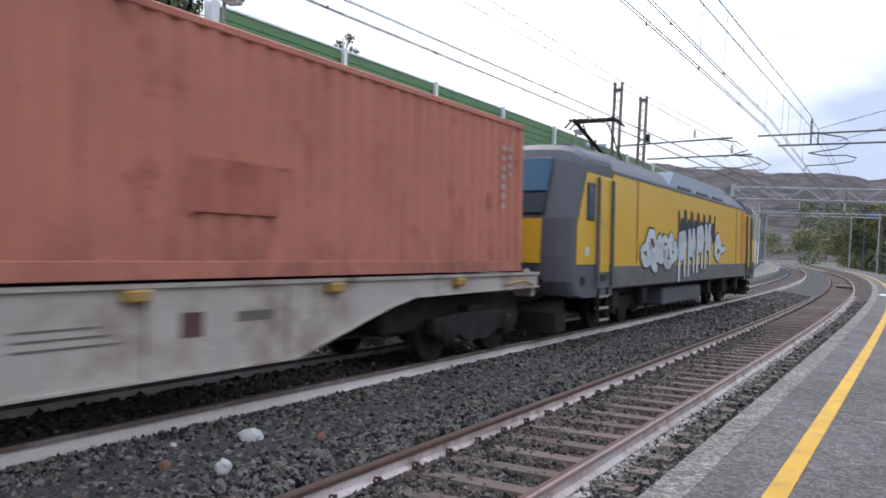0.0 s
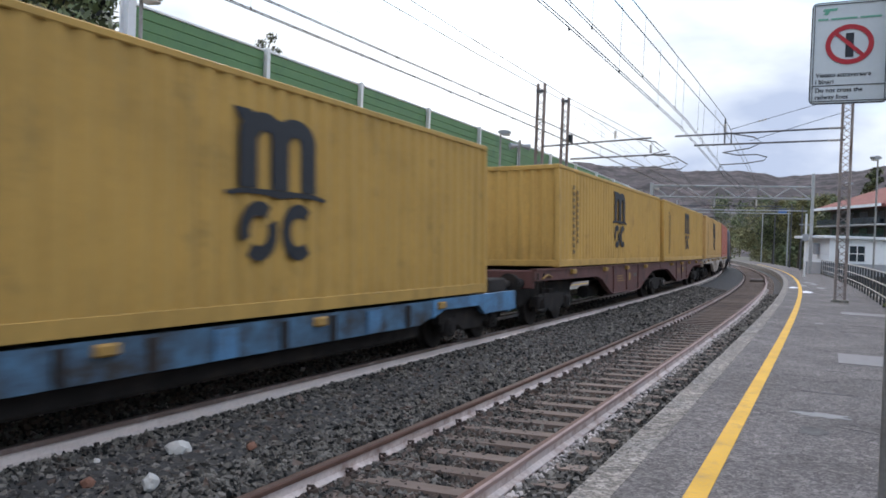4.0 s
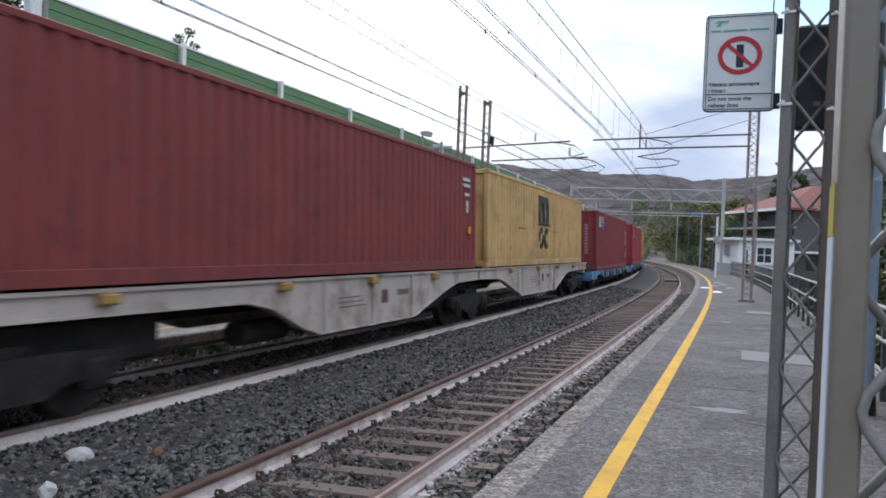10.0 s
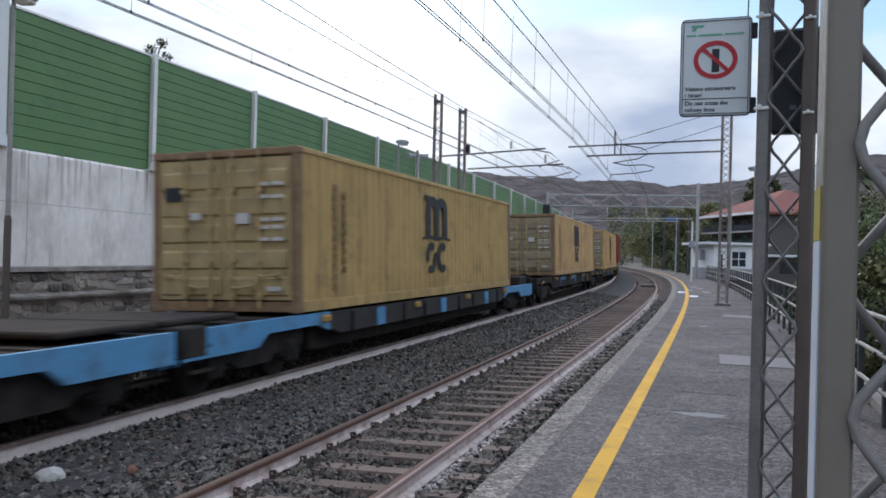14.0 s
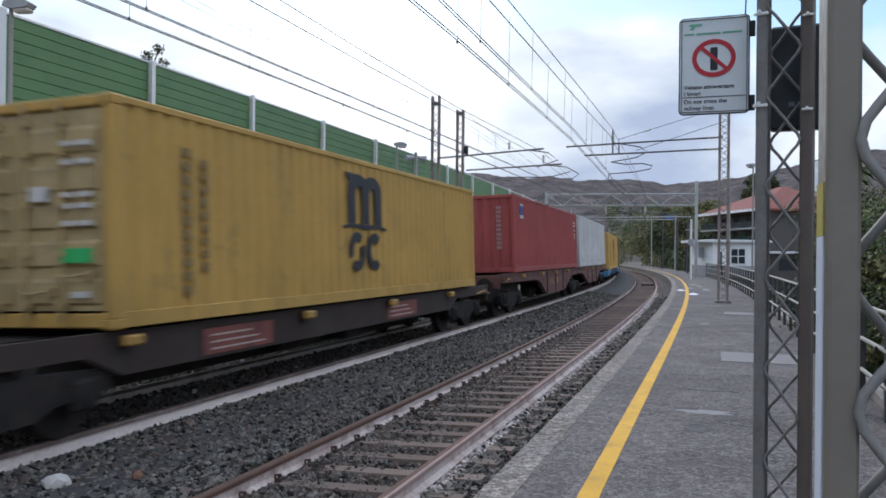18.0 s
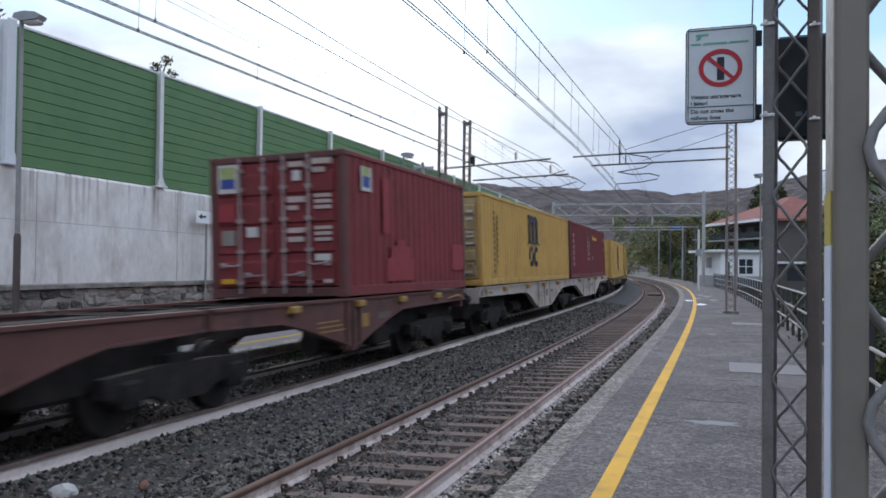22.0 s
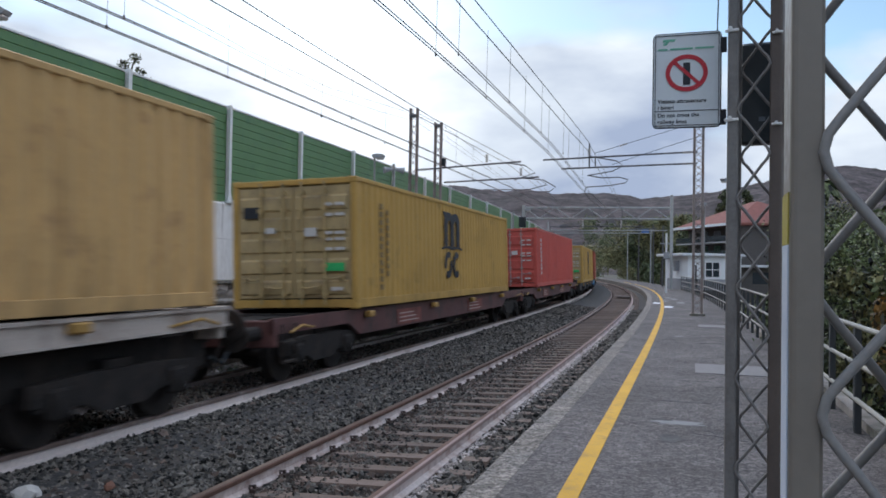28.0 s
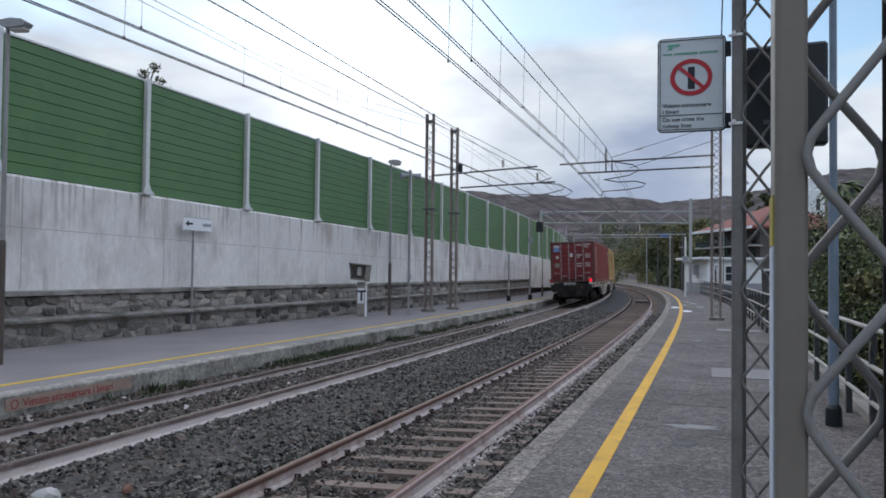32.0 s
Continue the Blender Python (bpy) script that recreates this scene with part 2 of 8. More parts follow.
            k.new(g.outputs["Random Per Island" if src == "geo" else "Random"], ma.inputs[0])
            k.new(last, ma.inputs[2])
            sub = n.new("ShaderNodeMath")
            sub.operation = "SUBTRACT"
            sub.inputs[1].default_value = amount / 2
            k.new(ma.outputs[0], sub.inputs[0])
            last = sub.outputs[0]
    mr = n.new("ShaderNodeMapRange")
    mr.inputs[1].default_value, mr.inputs[2].default_value = 0.3, 0.7
    mr.inputs[3].default_value, mr.inputs[4].default_value = 1 - vary, 1 + vary
    mr.clamp = False
    k.new(last, mr.inputs[0])
    mul = n.new("ShaderNodeMix")
    mul.data_type, mul.blend_type = "RGBA", "MULTIPLY"
    mul.inputs[0].default_value = 1.0
    mul.inputs[6].default_value = (*color, 1)
    k.new(mr.outputs[0], mul.inputs[7])
    out = mul.outputs[2]
    if dirt is not None:
        d1 = n.new("ShaderNodeTexNoise")
        d1.inputs["Scale"].default_value, d1.inputs["Detail"].default_value = dirt_scale, 8.0
        d1.inputs["Roughness"].default_value = 0.7
        k.new(mp.outputs[0], d1.inputs["Vector"])
        ramp = n.new("ShaderNodeMapRange")
        ramp.inputs[1].default_value, ramp.inputs[2].default_value = 0.62 - dirt_amount * 0.3, 0.80 - dirt_amount * 0.2
        k.new(d1.outputs[0], ramp.inputs[0])
        dm = n.new("ShaderNodeMix")
        dm.data_type = "RGBA"
        dm.inputs[7].default_value = (*dirt, 1)
        k.new(ramp.outputs[0], dm.inputs[0])
        k.new(out, dm.inputs[6])
        out = dm.outputs[2]
    k.new(out, b.inputs["Base Color"])
    rr = n.new("ShaderNodeMapRange")
    rr.inputs[1].default_value, rr.inputs[2].default_value = 0.3, 0.7
    rr.inputs[3].default_value, rr.inputs[4].default_value = max(0.05, rough - 0.12), min(1.0, rough + 0.12)
    k.new(small.outputs[0], rr.inputs[0])
    k.new(rr.outputs[0], b.inputs["Roughness"])
    if bump:
        bp = n.new("ShaderNodeBump")
        bp.inputs["Strength"].default_value, bp.inputs["Distance"].default_value = bump, 0.02
        k.new(mixn.outputs[0], bp.inputs["Height"])
        k.new(bp.outputs[0], b.inputs["Normal"])
    return m


def glow(name, color, strength):
    m = bpy.data.materials.new(name)
    m.use_nodes = True
    b = m.node_tree.nodes["Principled BSDF"]
    b.inputs["Base Color"].default_value = (*color, 1)
    b.inputs["Emission Color"].default_value = (*color, 1)
    b.inputs["Emission Strength"].default_value = strength
    return m


M_ballast = mat("ballast", (0.042, 0.039, 0.038), 0.9, vary=0.55, scale=9, fine=28, bump=0.9, dirt=(0.10, 0.075, 0.055), dirt_amount=0.25)
M_stone = mat("crushed_stone", (0.086, 0.078, 0.069), 0.85, vary=0.6, scale=3, fine=30, bump=0.3, island=0.85)
M_pale_stone = mat("pale_stone", (0.48, 0.465, 0.445), 0.8, vary=0.15)
M_sleeper = mat("sleeper_concrete", (0.160, 0.118, 0.098), 0.85, vary=0.3, scale=3, fine=50, dirt=(0.09, 0.06, 0.045), dirt_amount=0.3, rnd=0.35)
M_rail_head = mat("rail_head", (0.118, 0.062, 0.045), 0.75, metal=0.05, vary=0.3, stretch=(1, 1, 1))
M_rail_top = mat("worn_rail_top", (0.115, 0.070, 0.054), 0.65, metal=0.1, vary=0.15)
M_rail_pale = mat("pale_painted_rail", (0.66, 0.58, 0.55), 0.8, vary=0.15, scale=2, fine=25, dirt=(0.34, 0.25, 0.21), dirt_amount=0.2)
M_rail_paint = mat("white_painted_rail", (0.60, 0.52, 0.495), 0.8, vary=0.2, scale=2, fine=25, dirt=(0.26, 0.16, 0.125), dirt_amount=0.55, dirt_scale=2.5)
M_rail_over = mat("paint_dusted_rail_head", (0.34, 0.245, 0.225), 0.75, vary=0.2, scale=2, fine=25, dirt=(0.17, 0.105, 0.085), dirt_amount=0.35, dirt_scale=2.0)
M_rail_flank = mat("dark_rail_head_with_paint_traces", (0.16, 0.115, 0.100), 0.75, vary=0.25, scale=2, fine=25, dirt=(0.34, 0.29, 0.27), dirt_amount=0.35, dirt_scale=2.0)
M_rail_worn = mat("dull_steel_rail_top", (0.070, 0.054, 0.050), 0.55, metal=0.3, vary=0.2)
M_clip = mat("rusty_clip", (0.060, 0.040, 0.034), 0.8, vary=0.4)
M_asphalt = mat("platform_asphalt", (0.110, 0.098, 0.096), 0.9, vary=0.45, scale=0.9, fine=6, bump=0.12, dirt=(0.076, 0.068, 0.064), dirt_amount=0.5, dirt_scale=1.3)


def cracked(m, scale, width, color, amount):
    """Lay a net of fine cracks, broken up by noise, over a material's colour."""
    n, k = m.node_tree.nodes, m.node_tree.links
    b = n["Principled BSDF"]
    src = b.inputs["Base Color"].links[0].from_socket
    co, vo, no, wob = n.new("ShaderNodeTexCoord"), n.new("ShaderNodeTexVoronoi"), n.new("ShaderNodeTexNoise"), n.new("ShaderNodeTexNoise")
    vo.feature = "DISTANCE_TO_EDGE"
    vo.inputs["Scale"].default_value = scale
    wob.inputs["Scale"].default_value, wob.inputs["Detail"].default_value = scale * 2.5, 4.0
    no.inputs["Scale"].default_value, no.inputs["Detail"].default_value = scale * 0.45, 3.0
    k.new(co.outputs["Object"], wob.inputs["Vector"])
    k.new(co.outputs["Object"], no.inputs["Vector"])
    ad = n.new("ShaderNodeVectorMath")
    ad.operation = "MULTIPLY_ADD"
    ad.inputs[1].default_value = (0.55 / scale,) * 3
    k.new(wob.outputs["Color"], ad.inputs[0])
    k.new(co.outputs["Object"], ad.inputs[2])
    k.new(ad.outputs[0], vo.inputs["Vector"])
    line, where, mul = n.new("ShaderNodeMapRange"), n.new("ShaderNodeMapRange"), n.new("ShaderNodeMath")
    line.inputs[1].default_value, line.inputs[2].default_value, line.inputs[3].default_value, line.inputs[4].default_value = 0.0, width, 1.0, 0.0
    where.inputs[1].default_value, where.inputs[2].default_value, where.inputs[4].default_value = 0.48, 0.62, amount
    mul.operation = "MULTIPLY"
    k.new(vo.outputs["Distance"], line.inputs[0])
    k.new(no.outputs[0], where.inputs[0])
    k.new(line.outputs[0], mul.inputs[0])
    k.new(where.outputs[0], mul.inputs[1])
    out = n.new("ShaderNodeMix")
    out.data_type = "RGBA"
    out.inputs[7].default_value = (*color, 1)
    k.new(mul.outputs[0], out.inputs[0])
    k.new(src, out.inputs[6])
    k.new(out.outputs[2], b.inputs["Base Color"])


def grained(m, scale, low, high, relief):
    """Stone grains: cells of random brightness over a material's colour, standing slightly proud."""
    n, k = m.node_tree.nodes, m.node_tree.links
    b = n["Principled BSDF"]
    src = b.inputs["Base Color"].links[0].from_socket
    co, v1, v2 = n.new("ShaderNodeTexCoord"), n.new("ShaderNodeTexVoronoi"), n.new("ShaderNodeTexVoronoi")
    last = src
    for v, f in ((v1, 1.0), (v2, 0.38)):
        v.inputs["Scale"].default_value = scale * f
        k.new(co.outputs["Object"], v.inputs["Vector"])
        sp, r, mx = n.new("ShaderNodeSeparateColor"), n.new("ShaderNodeMapRange"), n.new("ShaderNodeMix")
        q = 1.0 if f == 1.0 else 0.6
        r.inputs[3].default_value, r.inputs[4].default_value = 1 - (1 - low) * q, 1 + (high - 1) * q
        mx.data_type, mx.blend_type = "RGBA", "MULTIPLY"
        mx.inputs[0].default_value = 1.0
        k.new(v.outputs["Color"], sp.inputs[0])
        k.new(sp.outputs[0], r.inputs[0])
        k.new(last, mx.inputs[6])
        k.new(r.outputs[0], mx.inputs[7])
        last = mx.outputs[2]
    k.new(last, b.inputs["Base Color"])
    bp = n.new("ShaderNodeBump")
    bp.inputs["Strength"].default_value, bp.inputs["Distance"].default_value = relief, 0.01
    bp.invert = True
    k.new(v1.outputs["Distance"], bp.inputs["Height"])
    k.new(bp.outputs[0], b.inputs["Normal"])


cracked(M_asphalt, 1.7, 0.030, (0.036, 0.033, 0.031), 0.9)
cracked(M_asphalt, 0.62, 0.014, (0.030, 0.028, 0.027), 1.0)
grained(M_asphalt, 62.0, 0.50, 1.58, 0.5)
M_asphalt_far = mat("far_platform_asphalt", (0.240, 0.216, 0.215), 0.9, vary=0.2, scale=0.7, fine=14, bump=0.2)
M_edge = mat("platform_edge_stone", (0.160, 0.142, 0.126), 0.9, vary=0.4, scale=1.2, fine=9, bump=0.2, dirt=(0.12, 0.115, 0.11), dirt_amount=0.4)
grained(M_edge, 50.0, 0.45, 1.75, 0.6)
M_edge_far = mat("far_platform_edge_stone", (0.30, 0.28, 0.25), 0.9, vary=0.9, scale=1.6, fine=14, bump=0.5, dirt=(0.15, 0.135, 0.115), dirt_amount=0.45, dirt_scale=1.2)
M_yellow = mat("yellow_line_paint", (0.60, 0.335, 0.032), 0.75, vary=0.2, scale=1.5, fine=40, dirt=(0.36, 0.22, 0.06), dirt_amount=0.30, dirt_scale=4)
M_yellow_far = mat("faded_yellow_paint", (0.58, 0.37, 0.06), 0.8, vary=0.2, scale=1.5)
M_conc = mat("retaining_concrete", (0.765, 0.745, 0.722), 0.85, vary=0.16, scale=0.6, fine=9, bump=0.12, dirt=(0.50, 0.47, 0.43), dirt_amount=0.38, stretch=(1.3, 1.3, 0.6), dirt_scale=0.8)


def streaked(m, stretch, low, high, color, scale=1.0, drip=None):
    """Run-off streaks: a stretched noise, broken up by a broad one, laid over a material's colour."""
    n, k = m.node_tree.nodes, m.node_tree.links
    b = n["Principled BSDF"]
    src = b.inputs["Base Color"].links[0].from_socket
    co, mp, a, c = n.new("ShaderNodeTexCoord"), n.new("ShaderNodeMapping"), n.new("ShaderNodeTexNoise"), n.new("ShaderNodeTexNoise")
    mp.inputs["Scale"].default_value = stretch
    a.inputs["Scale"].default_value, a.inputs["Detail"].default_value = scale, 5.0
    c.inputs["Scale"].default_value, c.inputs["Detail"].default_value = 0.7, 3.0
    r1, r2, mul, out = n.new("ShaderNodeMapRange"), n.new("ShaderNodeMapRange"), n.new("ShaderNodeMath"), n.new("ShaderNodeMix")
    r1.inputs[1].default_value, r1.inputs[2].default_value = low, high
    r2.inputs[1].default_value, r2.inputs[2].default_value = 0.42, 0.62
    mul.operation, out.data_type = "MULTIPLY", "RGBA"
    out.inputs[7].default_value = (*color, 1)
    k.new(co.outputs["Object"], mp.inputs["Vector"])
    k.new(mp.outputs[0], a.inputs["Vector"])
    k.new(co.outputs["Object"], c.inputs["Vector"])
    k.new(a.outputs[0], r1.inputs[0])
    k.new(c.outputs[0], r2.inputs[0])
    k.new(r1.outputs[0], mul.inputs[0])
    k.new(r2.outputs[0], mul.inputs[1])
    fac = mul.outputs[0]
    if drip:
        sep, ht, down = n.new("ShaderNodeSeparateXYZ"), n.new("ShaderNodeMapRange"), n.new("ShaderNodeMath")
        ht.inputs[1].default_value, ht.inputs[2].default_value = drip
        down.operation = "MULTIPLY"
        k.new(co.outputs["Object"], sep.inputs[0])
        k.new(sep.outputs["Z"], ht.inputs[0])
        k.new(ht.outputs[0], down.inputs[0])
        k.new(r1.outputs[0], down.inputs[1])
        fac = down.outputs[0]
    k.new(fac, out.inputs[0])
    k.new(src, out.inputs[6])
    k.new(out.outputs[2], b.inputs["Base Color"])


streaked(M_conc, (6.0, 6.0, 0.35), 0.58, 0.74, (0.42, 0.385, 0.345))
streaked(M_conc, (6.5, 6.5, 0.20), 0.53, 0.68, (0.20, 0.165, 0.14), drip=(2.55, 3.75))
streaked(M_conc, (0.9, 0.9, 0.5), 0.50, 0.66, (0.50, 0.455, 0.42))
M_conc2 = mat("old_concrete", (0.31, 0.285, 0.265), 0.9, vary=0.45, scale=2, dirt=(0.085, 0.085, 0.06), dirt_amount=0.6)
M_rubble = mat("rubble_stone", (0.255, 0.230, 0.212), 0.9, vary=0.45, scale=4, fine=30, bump=0.6, rnd=0.6, dirt=(0.07, 0.068, 0.06), dirt_amount=0.3, dirt_scale=3)
M_mortar = mat("wall_mortar", (0.30, 0.275, 0.25), 0.95, vary=0.5, scale=5, bump=0.6, dirt=(0.12, 0.115, 0.095), dirt_amount=0.45, dirt_scale=1.2)
M_green = mat("green_acoustic_panel", (0.110, 0.222, 0.096), 0.5, vary=0.10, scale=1.0, fine=30, bump=0.05, dirt=(0.07, 0.16, 0.085), dirt_amount=0.3)
M_galv = mat("galvanised_steel", (0.74, 0.75, 0.75), 0.5, metal=0.15, vary=0.10)
M_post = mat("weathered_grey_post", (0.30, 0.295, 0.29), 0.6, metal=0.1, vary=0.2, scale=2, dirt=(0.16, 0.14, 0.125), dirt_amount=0.35)
M_white_paint = mat("white_paint", (0.70, 0.72, 0.75), 0.5, vary=0.05)
M_mast = mat("lattice_mast_paint", (0.255, 0.215, 0.20), 0.65, metal=0.0, vary=0.3, scale=2, dirt=(0.15, 0.085, 0.06), dirt_amount=0.5)
M_mast_grey = mat("grey_mast_paint", (0.185, 0.178, 0.172), 0.5, metal=0.1, vary=0.25, scale=2, dirt=(0.11, 0.10, 0.095), dirt_amount=0.45, dirt_scale=3)
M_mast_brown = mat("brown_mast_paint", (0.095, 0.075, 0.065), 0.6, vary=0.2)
M_beige = mat("beige_grey_paint", (0.195, 0.175, 0.15), 0.4, vary=0.10, scale=2, fine=25, bump=0.04)
M_blue_grey = mat("blue_grey_paint", (0.16, 0.21, 0.27), 0.55, vary=0.2)
M_wire = mat("overhead_wire", (0.06, 0.06, 0.065), 0.5, metal=0.6, vary=0.1, bump=0)
M_tube = mat("bracket_tube", (0.13, 0.13, 0.14), 0.5, metal=0.5, vary=0.15)
M_insul = mat("insulator_porcelain", (0.55, 0.52, 0.50), 0.25, vary=0.1)
M_black = mat("black_housing", (0.012, 0.018, 0.022), 0.45, vary=0.2)
M_dark = mat("dark_underframe", (0.027, 0.024, 0.023), 0.85, spec=0.15, vary=0.45, scale=4, dirt=(0.060, 0.046, 0.038), dirt_amount=0.4)
M_wheel = mat("wheel_steel", (0.032, 0.027, 0.025), 0.75, metal=0.1, spec=0.15, vary=0.35)
M_sign_white = mat("sign_face", (0.60, 0.655, 0.69), 0.5, vary=0.04, bump=0)
M_sign_black = mat("sign_black", (0.02, 0.025, 0.035), 0.6, vary=0.1, bump=0)
M_sign_red = mat("sign_red", (0.45, 0.02, 0.035), 0.5, vary=0.08, bump=0)
M_sign_green = mat("sign_green", (0.13, 0.40, 0.29), 0.5, vary=0.1, bump=0)
M_text_red = mat("red_lettering", (0.30, 0.055, 0.05), 0.8, vary=0.3)
M_pink = mat("pink_render", (0.62, 0.34, 0.24), 0.9, vary=0.08)
M_ochre = mat("ochre_render", (0.60, 0.45, 0.22), 0.9, vary=0.08)
M_white_wall = mat("white_render", (0.82, 0.84, 0.86), 0.85, vary=0.05, scale=1, dirt=(0.5, 0.5, 0.5), dirt_amount=0.2)
M_grey_wall = mat("grey_render", (0.33, 0.34, 0.36), 0.9, vary=0.12)
M_tile = mat("roof_tiles", (0.21, 0.072, 0.058), 0.85, vary=0.25, scale=2, fine=12, bump=0.6)
M_slate = mat("brown_roof", (0.22, 0.16, 0.13), 0.85, vary=0.25, scale=2, fine=12, bump=0.6)
M_glass = mat("dark_window_glass", (0.03, 0.04, 0.05), 0.12, vary=0.2, bump=0, spec=0.6)
M_shutter = mat("green_shutter", (0.03, 0.07, 0.055), 0.7, vary=0.15)
M_ground = mat("rough_ground", (0.10, 0.095, 0.07), 0.95, vary=0.4, scale=0.4, fine=6, bump=0.6)
# hill brown raised and blued, so distance haze sits in the colour
M_hill = mat("hazy_wooded_hill", (0.104, 0.086, 0.086), 1.0, vary=0.9, scale=0.03, fine=0.16, bump=0, spec=0.05, dirt=(0.036, 0.036, 0.036), dirt_amount=0.7, dirt_scale=0.05)
M_leaf = mat("dark_foliage", (0.070, 0.085, 0.036), 0.7, vary=0.45, scale=0.8, fine=9, bump=0, island=1.0)
M_leaf_olive = mat("olive_foliage", (0.135, 0.125, 0.052), 0.75, vary=0.4, scale=0.5, fine=9, bump=0, island=1.0)
M_leaf_autumn = mat("autumn_foliage", (0.215, 0.125, 0.038), 0.65, vary=0.5, scale=1.5, fine=14, bump=0, island=1.0)
M_leaf_bush = mat("bush_foliage", (0.078, 0.098, 0.036), 0.6, vary=0.5, scale=1.5, fine=14, bump=0, island=1.0)
# distant leaves: the haze of the valley is mixed into these paler colours
M_leaf_hazy = mat("hazy_olive_foliage", (0.240, 0.228, 0.125), 0.9, vary=0.35, scale=0.12, fine=1.5, bump=0, island=0.5, spec=0.1)
M_leaf_hazy_dark = mat("hazy_dark_foliage", (0.145, 0.170, 0.096), 0.9, vary=0.35, scale=0.12, fine=1.5, bump=0, island=0.5, spec=0.1)
M_weed = mat("weeds", (0.050, 0.062, 0.028), 0.8, vary=0.4, scale=3, bump=0, island=1.0)
M_bark = mat("bark", (0.06, 0.05, 0.04), 0.95, vary=0.35, scale=3)
M_rail_pipe = mat("railing_pipe", (0.34, 0.33, 0.30), 0.6, vary=0.12)
M_rail_post = mat("railing_post", (0.065, 0.07, 0.075), 0.6, metal=0.3, vary=0.2)

# ---- ground, ballast and platforms ----
def wall_o(s):
    return max(-9.7 + 0.04 * (s - 14), -10.4) if s < 75 else -7.26


def wall_rise(s):
    return -0.014 * (max(min(s, 75), -10) - 18)


g = Geo()
far = 4500.0
g.add([(-far, -far, -0.9), (far, -far, -0.9), (far, far, -0.9), (-far, far, -0.9)], [(0, 1, 2, 3)])
ground = tagged(part("ground", g, M_ground), "bare rough earth reaching away round the station", "ground", kind="structure")

g = Geo()
bed = [(-5.1, -0.9), (-5.1, 0.10), (-4.75, 0.06), (-4.3, 0.02), (-3.34, 0.005), (-2.55, 0.02), (-2.49, 0.045), (-2.30, 0.075), (-2.1, 0.085), (-1.45, 0.03), (-0.87, -0.065), (-0.80, -0.20), (0.0, -0.225), (0.78, -0.215), (1.18, -0.205), (1.35, -0.175), (1.72, -0.15), (1.72, -0.9)]
g.sweep(bed, -60, 260, 2.0)
tagged(part("ballast_bed", g, M_ballast), "grey crushed-stone ballast under both tracks", "ballast", kind="structure")

g = Geo().sweep([(1.95, ZP), (5.2, ZP), (5.2, -0.9), (1.95, -0.9)], -14, 150, 2.0)
platform = tagged(part("platform_near", g, M_asphalt), "worn grey asphalt platform with patches and cracks", "platform", kind="structure")
g = Geo().sweep([(1.68, ZP - 0.02), (1.70, ZP + 0.002), (1.952, ZP + 0.004), (1.952, -0.9), (1.68, -0.9)], -14, 150, 2.0)
tagged(part("platform_edge", g, M_edge), "rough pale stone edge of the platform", "platform edge", kind="structure")
g = Geo().sweep([(2.385, ZP), (2.385, ZP + 0.005), (2.535, ZP + 0.005), (2.535, ZP)], -14, 110, 1.0)
tagged(part("yellow_line", g, M_yellow), "solid yellow safety line painted on the platform", "safety line", kind="structure")

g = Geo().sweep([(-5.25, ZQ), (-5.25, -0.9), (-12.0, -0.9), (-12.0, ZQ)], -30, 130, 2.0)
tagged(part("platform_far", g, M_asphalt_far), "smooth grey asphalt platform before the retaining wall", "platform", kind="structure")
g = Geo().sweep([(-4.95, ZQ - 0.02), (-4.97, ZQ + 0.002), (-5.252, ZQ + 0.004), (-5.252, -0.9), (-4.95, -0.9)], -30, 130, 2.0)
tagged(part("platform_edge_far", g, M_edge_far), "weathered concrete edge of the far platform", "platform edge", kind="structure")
g = Geo().sweep([(-5.64, ZQ), (-5.64, ZQ + 0.005), (-5.78, ZQ + 0.005), (-5.78, ZQ)], -30, 110, 1.0)
tagged(part("yellow_line_far", g, M_yellow_far), "narrow faded yellow line on the far platform", "safety line", kind="structure")


# ---- tracks ----
def track(name, o, z, label):
    """Two rails with painted webs under one Empty; sleepers and clips follow."""
    tr = tagged(thing(name, Matrix(), label, "railway track"), kind="structure")
    c = math.sin(radians(CANT)) * 0.7525
    near = name == "track_near"
    for side in (-1, 1):
        ro, rz = o + side * 0.7525, z + side * c
        web = [(-0.070, -0.165), (-0.070, -0.150), (-0.012, -0.128), (-0.012, -0.044), (0.012, -0.044), (0.012, -0.128), (0.070, -0.150), (0.070, -0.165)]
        head = [(-0.036, -0.045), (-0.036, -0.008), (-0.026, 0.0), (0.026, 0.0), (0.036, -0.008), (0.036, -0.045)]
        part("rail_web", Geo().sweep([(ro + a, rz + b) for a, b in web], -60, 260, 1.0), M_rail_paint if near else M_rail_pale, tr, "rail web and foot painted white, rust-stained")
        part("rail_head", Geo().sweep([(ro + a, rz + b) for a, b in head], -60, 260, 1.0), (M_rail_over if side > 0 else M_rail_head) if near else M_rail_flank, tr, ("rail head dusted with white paint" if side > 0 else "brown rusty rail head") if near else "dark rail head with traces of white paint")
        a, b = (-0.035, 0.010 if side > 0 else 0.024) if near else (-0.030, 0.030)
        part("running_surface", Geo().sweep([(ro + a, rz + 0.0005), (ro + a, rz + 0.003), (ro + b, rz + 0.003), (ro + b, rz + 0.0005)], -60, 260, 1.0), (M_rail_head if side > 0 else M_rail_top) if near else M_rail_worn, tr, "worn steel running surface")
    return tr


track_near = track("track_near", 0.0, 0.0, "near track with white-painted rails on concrete sleepers")
track_far = track("track_far", -D2, ZF, "far track with white-painted rails on concrete sleepers")


def sleepers(tr, o, z, s0, s1):
    g = Geo()
